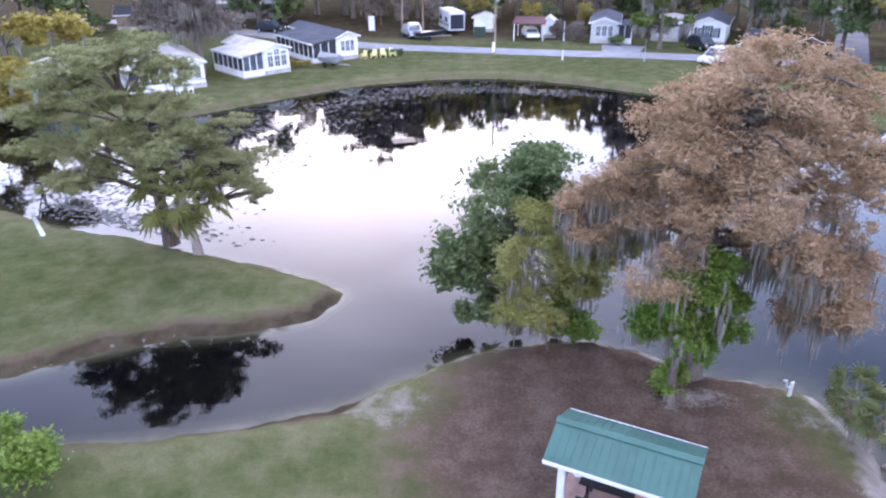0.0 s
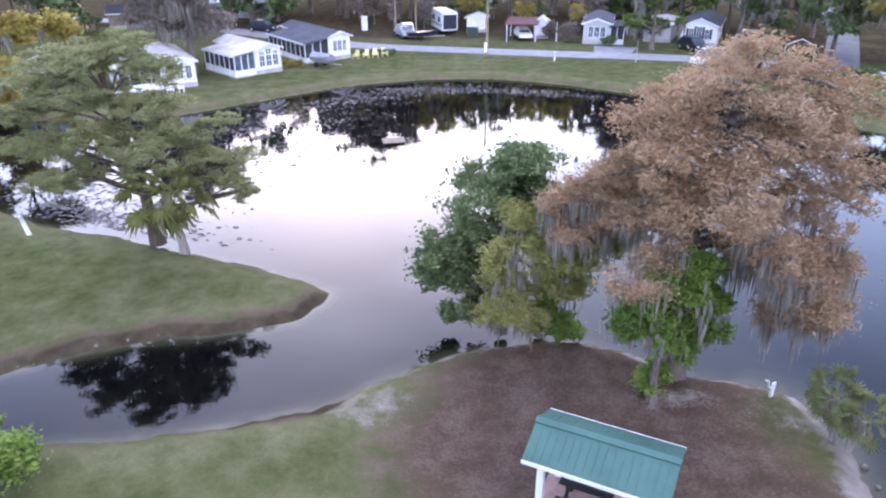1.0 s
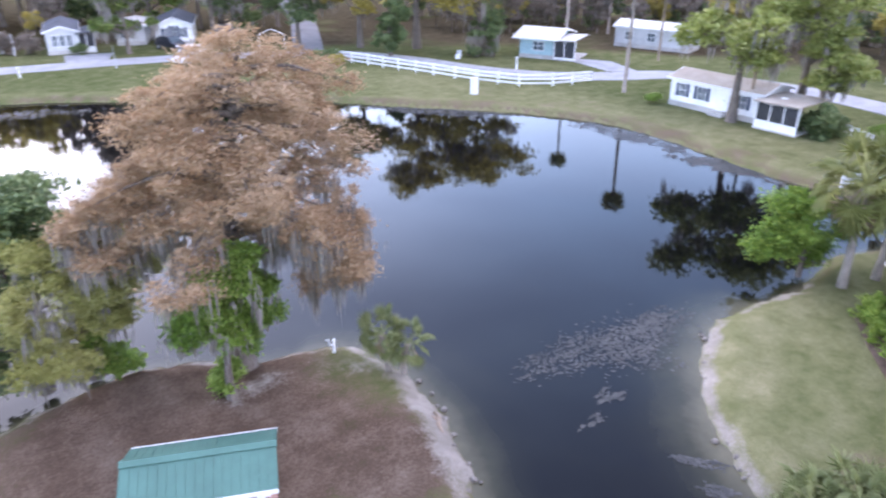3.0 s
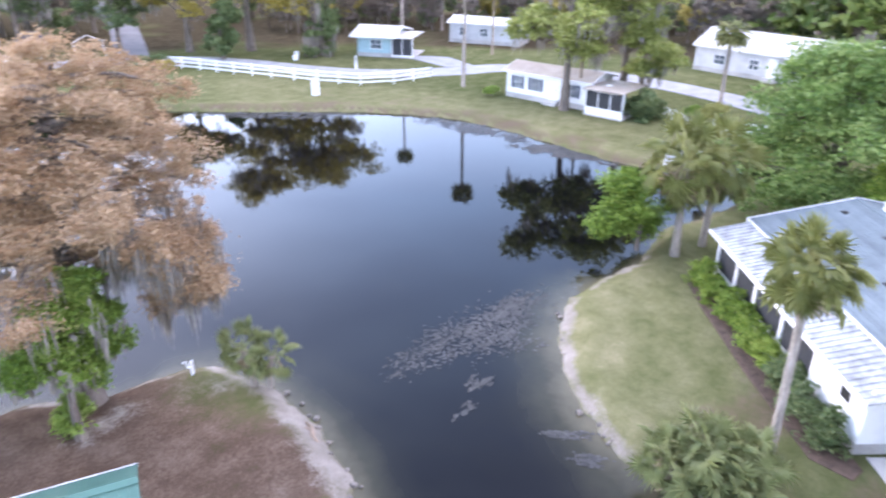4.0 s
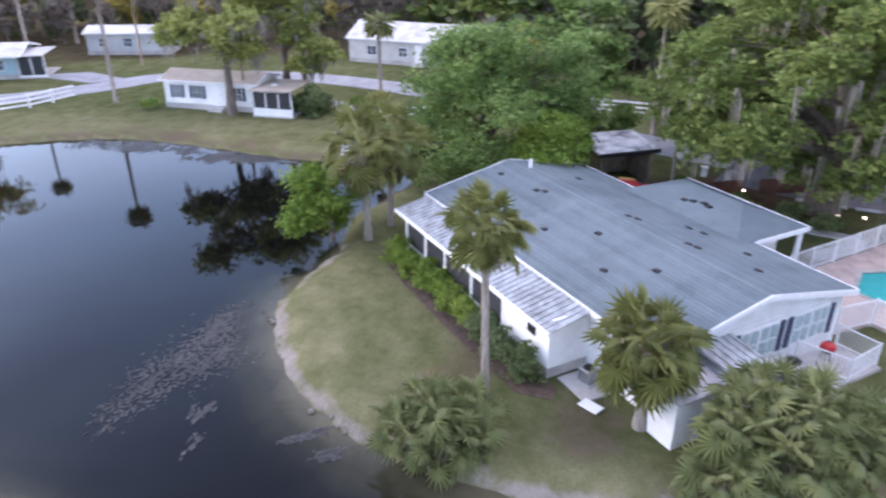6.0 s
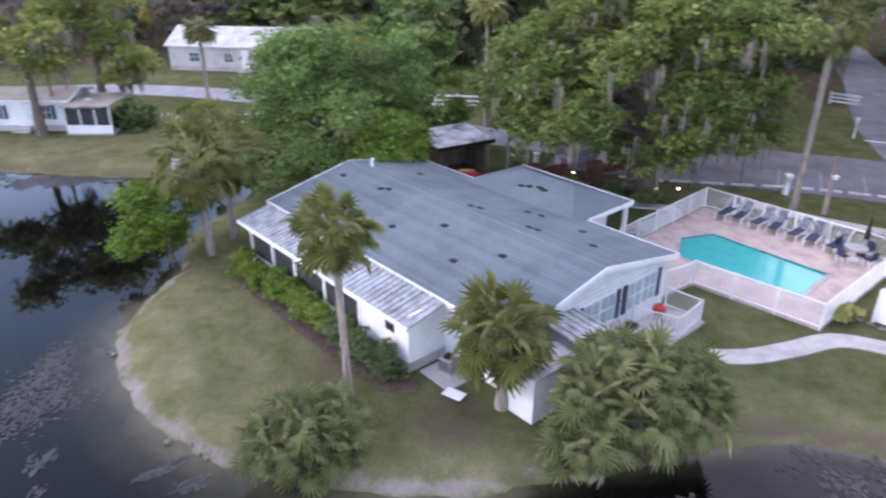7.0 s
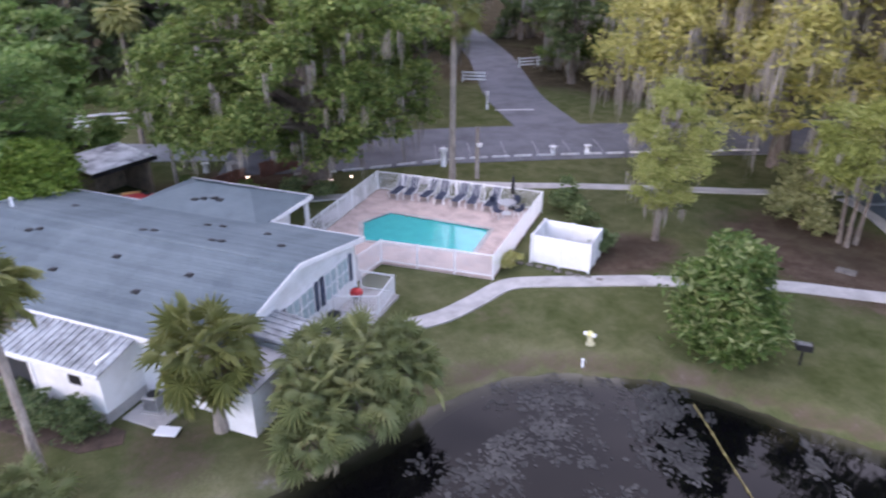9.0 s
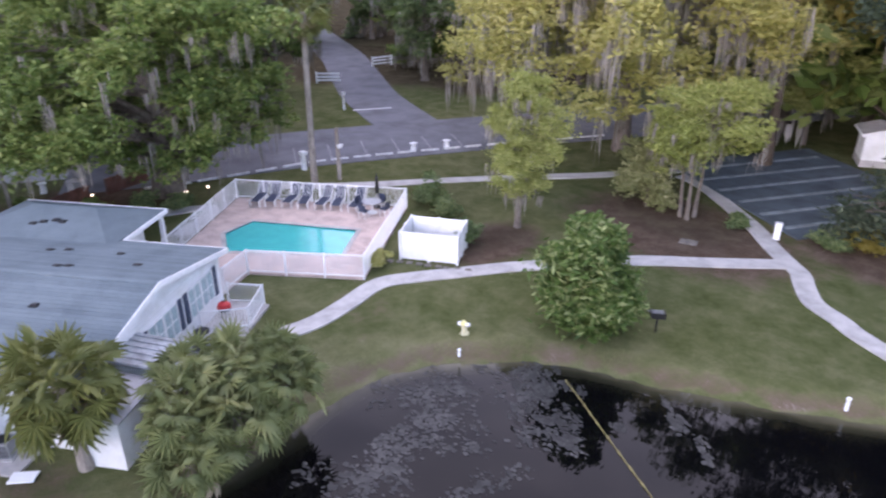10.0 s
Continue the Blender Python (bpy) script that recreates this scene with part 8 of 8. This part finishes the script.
def boat(m, hull, label, cover=None, L=4.4, W=1.7):
    """A small boat on its trailer."""
    t = thing("boat", m, label, "boat", "parked boats")
    bm = bmesh.new()
    rows = []
    for x, w, zk, zt in ((-L / 2, 0.8, 0.5, 1.1), (-L / 4, 0.95, 0.45, 1.1), (L / 8, 0.9, 0.45, 1.15), (L / 3, 0.55, 0.55, 1.25), (L / 2, 0.06, 0.9, 1.35)):
        w *= W / 2
        rows.append([bm.verts.new(p) for p in ((x, -w, zt), (x, -w * 0.75, zk + 0.15), (x, 0, zk), (x, w * 0.75, zk + 0.15), (x, w, zt))])
    for a, b in zip(rows, rows[1:]):
        for i in range(4):
            bm.faces.new((a[i], b[i], b[i + 1], a[i + 1]))
    for a, b in zip(rows, rows[1:]):
        bm.faces.new((a[0], a[4], b[4], b[0]))
    bm.faces.new(rows[0])
    part("hull", bm, hull, t)
    if cover:
        bm = bmesh.new()
        slab(bm, [(-L / 2, -W * 0.42, 1.13), (L / 3, -W * 0.27, 1.28), (L / 3, 0, 1.55), (-L / 2, 0, 1.65)], 0.04)
        slab(bm, [(-L / 2, 0, 1.65), (L / 3, 0, 1.55), (L / 3, W * 0.27, 1.28), (-L / 2, W * 0.42, 1.13)], 0.04)
        part("cover", bm, cover, t, "stretched fabric cover")
    part("trailer_frame", boxes((-L / 2, L / 2 + 0.8, -0.08, 0.08, 0.38, 0.46), (-0.6, -0.5, -W / 2, W / 2, 0.36, 0.44)), GREYMETAL, t)
    for s in (-1, 1):
        part("wheel", tube(bmesh.new(), [(-0.5, s * W * 0.5, 0.3), (-0.5, s * (W * 0.5 + 0.16), 0.3)], [0.3, 0.3], 12), TYRE, t)
    return t


boat(pose(-13.4, 84.3, 0, 0, 0, -30), GREYMETAL, "small grey covered boat before the dark porch", GREYMETAL, 3.4, 1.4)
boat(pose(-2.2, 103.8, 0.03, 0, 0, 15), DARKCAR, "dark green boat on a trailer by the road", None, 4.6, 1.8)
boat(pose(-40.6, 62.6, 0, 0, 0, -50), SKYTEAL, "teal covered boat at the bank behind the pine", SKYTEAL, 5.0, 1.9)
boat(pose(-42.6, 66.2, 0, 0, 0, -40), VINYL, "white boat with pale blue cover behind the pine", SKYTEAL, 5.4, 2.0)
boat(pose(43.6, 12.2, -0.2, 0, 0, 35), TARP, "blue boat under a tarp at the creek's edge", TARP, 3.0, 1.2)
car(-4.6, 106.5, -80, WHITECAR, "white off-road car beside the travel trailer", H=1.85, name="car")
car(42.6, 98.6, -20, DARKCAR, "dark brown pickup at the park road", H=1.8)
tent_frame(40.6, 84.6, -18, "white tubular canopy frame by the verge")


def bin_box(x, y, rz, w, d, h, material, label, cat="box"):
    t = thing("storage_box", pose(x, y, 0, 0, 0, rz), label, cat)
    part("body", boxes((-w / 2, w / 2, -d / 2, d / 2, 0, h), bev=0.03), material, t)
    part("lid", boxes((-w / 2 - 0.04, w / 2 + 0.04, -d / 2 - 0.04, d / 2 + 0.04, h, h + 0.07), bev=0.02), material, t)
    return t


bin_box(4.9, 106.6, -10, 1.6, 1.0, 1.2, plain("dark_green_box", (0.03, 0.06, 0.04), 0.6), "dark green storage box before the white shed")
bin_box(-11.5, 113.5, 10, 0.9, 0.8, 2.0, VINYL, "tall white cabinet far behind the road")
bin_box(59.1, 67.6, -60, 0.45, 0.4, 0.6, VINYL, "white utility box on the lawn")
bin_box(57.7, 66.2, -60, 0.5, 0.5, 0.5, VINYL, "small white utility box on the lawn")
bin_box(46.2, -10.0, 20, 0.7, 0.6, 1.1, CONCRETE, "squat concrete pillar at the lot's corner", "pillar")
post("white_pole", 16.4, 101.6, 2.6, 0.07, VINYL, "white pole beside the driveway", "pole")
post("light_pole", 23.6, 85.8, 2.6, 0.05, GREYMETAL, "thin grey pole by the verge", "pole")


# garden clutter before the home behind the pine
def garden_chair(m, label="white plastic garden chair", group="white garden chairs"):
    t = thing("garden_chair", m, label, "chair", group)
    part("seat", boxes((-0.25, 0.25, -0.25, 0.25, 0.4, 0.44), bev=0.01), VINYL, t)
    part("backrest", slab(bmesh.new(), [(-0.25, 0.22, 0.44), (0.25, 0.22, 0.44), (0.22, 0.34, 0.9), (-0.22, 0.34, 0.9)], 0.04), VINYL, t)
    for px in (-0.22, 0.22):
        part("arm", boxes((px - 0.03, px + 0.03, -0.24, 0.26, 0.62, 0.66)), VINYL, t)
        for py in (-0.22, 0.22):
            part("leg", boxes((px - 0.025, px + 0.025, py - 0.025, py + 0.025, 0, 0.62)), VINYL, t)
    return t


chair = garden_chair(pose(-28.0, 69.6, 0, 0, 0, 20))
for x, y, r in ((-26.7, 70.6, -15), (-29.4, 69.0, 60), (-31.0, 68.0, 10), (-25.8, 71.2, 100), (-33.2, 67.3, -40), (60.4, 20.7, 80), (60.8, 21.7, 95), (59.9, 19.9, 60)):
    copy_thing(chair, pose(x, y, 0, 0, 0, r))


def garden_table(x, y, label, umbrella=False):
    t = thing("garden_table", pose(x, y, 0), label, "table")
    part("tabletop", disc(bmesh.new(), 0, 0, 0.7, 0.75, 0.6, 20), VINYL, t)
    part("pedestal", disc(bmesh.new(), 0, 0, 0, 0.7, 0.06, 10), VINYL, t)
    part("foot", disc(bmesh.new(), 0, 0, 0, 0.04, 0.32, 14), VINYL, t)
    if umbrella:
        u = thing("patio_umbrella", pose(x, y, 0), "open white patio umbrella over a round table", "umbrella")
        part("pole", disc(bmesh.new(), 0, 0, 0.74, 2.3, 0.025, 8), VINYL, u)
        bm = bmesh.new()
        tip = bm.verts.new((0, 0, 2.45))
        ring = [bm.verts.new((1.45 * math.cos(k * math.pi / 4), 1.45 * math.sin(k * math.pi / 4), 1.95)) for k in range(8)]
        low_ = [bm.verts.new((1.47 * math.cos(k * math.pi / 4), 1.47 * math.sin(k * math.pi / 4), 1.8)) for k in range(8)]
        for k in range(8):
            bm.faces.new((tip, ring[k], ring[(k + 1) % 8]))
            bm.faces.new((ring[k], low_[k], low_[(k + 1) % 8], ring[(k + 1) % 8]))
        part("canopy", bm, VINYL, u, "white fabric canopy")
    return t


garden_table(-30.2, 68.4, "round white garden table behind the pine")
garden_table(59.0, 26.5, "round white table under an umbrella", True)
rail_fence([(58.4, 16.8), (59.6, 13.0)], "short white rail fence by the creek", h=1.0, name="rail_fence")

# low red-brown board fence and mulch toward the lot
for (ax, ay), (bx, by) in (((44.2, -8.2), (45.3, -10.6)), ((45.6, -11.6), (46.4, -14.6))):
    L = math.hypot(bx - ax, by - ay)
    t = thing("board_fence", pose(ax, ay, 0, 0, 0, math.degrees(math.atan2(by - ay, bx - ax))), "low red-brown board fence under the oak", "fence", "board fences")
    for k in range(int(L / 0.16)):
        part("board", boxes((k * 0.16, k * 0.16 + 0.14, -0.012, 0.012, -0.05, 1.05 + 0.03 * math.sin(k * 4.1))), BRICKRED, t)
    for z in (0.25, 0.8):
        part("rail", boxes((0, L, 0.012, 0.05, z, z + 0.09)), BRICKRED, t)


# small lit lights along the pool path
BULB = bpy.data.materials.new("lit_lamp")
BULB.use_nodes = True
BULB.node_tree.nodes["Principled BSDF"].inputs["Emission Color"].default_value = (1, 0.88, 0.7, 1)
BULB.node_tree.nodes["Principled BSDF"].inputs["Emission Strength"].default_value = 1.2


def path_light(m):
    t = thing("path_light", m, "small lit garden light on a short stake", "lamp", "path lights")
    part("stake", disc(bmesh.new(), 0, 0, -0.05, 0.5, 0.025, 8), DARKMETAL, t)
    part("lamp_glass", disc(bmesh.new(), 0, 0, 0.5, 0.64, 0.08, 12), BULB, t, "lit lamp glass")
    part("cap", disc(bmesh.new(), 0, 0, 0.64, 0.68, 0.13, 12, 0.04), DARKMETAL, t)
    return t


pl = path_light(pose(44.6, -10.5, 0))
for x, y in ((41.3, -15.0), (41.3, -16.4), (42.6, -12.9)):
    copy_thing(pl, pose(x, y, 0))

# driftwood, raft, stones
log = thing("driftwood_log", pose(13.2, 15.3, WATER_Z + 0.12, 0, 0, 65), "dark driftwood log lying at the sandy point", "log")
part("wood", tube(bmesh.new(), [(-0.5, 0, 0), (-0.15, 0.08, 0.06), (0.25, -0.04, 0.07), (0.6, 0.06, 0.12)], [0.06, 0.1, 0.09, 0.04], 9), WOOD, log, smooth=True)
part("stub", tube(bmesh.new(), [(0.1, 0, 0.08), (0.2, 0.16, 0.2), (0.24, 0.24, 0.26)], [0.05, 0.035, 0.015], 7), WOOD, log, smooth=True)
raft = thing("floating_raft", pose(-3.5, 55.2, WATER_Z, 0, 0, 12), "small dark wooden raft floating on the pond", "raft")
for k in range(7):
    part("plank", boxes((-0.9, 0.9, -0.7 + k * 0.2, -0.52 + k * 0.2, 0.1, 0.16)), WOOD, raft)
for s in (-0.6, 0.6):
    part("float", tube(bmesh.new(), [(s, -0.7, 0.02), (s, 0.7, 0.02)], [0.13, 0.13], 10), TYRE, raft)
slab_ = thing("paving_stone", pose(17.5, -32.5, 0, 0, 0, 20), "pale flat paving stone lying on the straw", "stone")
part("stone", boxes((-0.45, 0.45, -0.3, 0.3, -0.03, 0.07), bev=0.03), STONE, slab_)
rs = random.Random(9)
for k in range(9):
    t = thing("paving_stone", pose(26.3 - 0.42 * k + rs.uniform(-0.05, 0.05), -19.2 - 0.28 * k + rs.uniform(-0.08, 0.08), 0, 0, 0, rs.uniform(20, 50)), "pale flat stone beside the white enclosure", "stone", "enclosure stones")
    part("stone", boxes((-0.17, 0.17, -0.13, 0.13, -0.03, 0.06), bev=0.025), STONE, t)
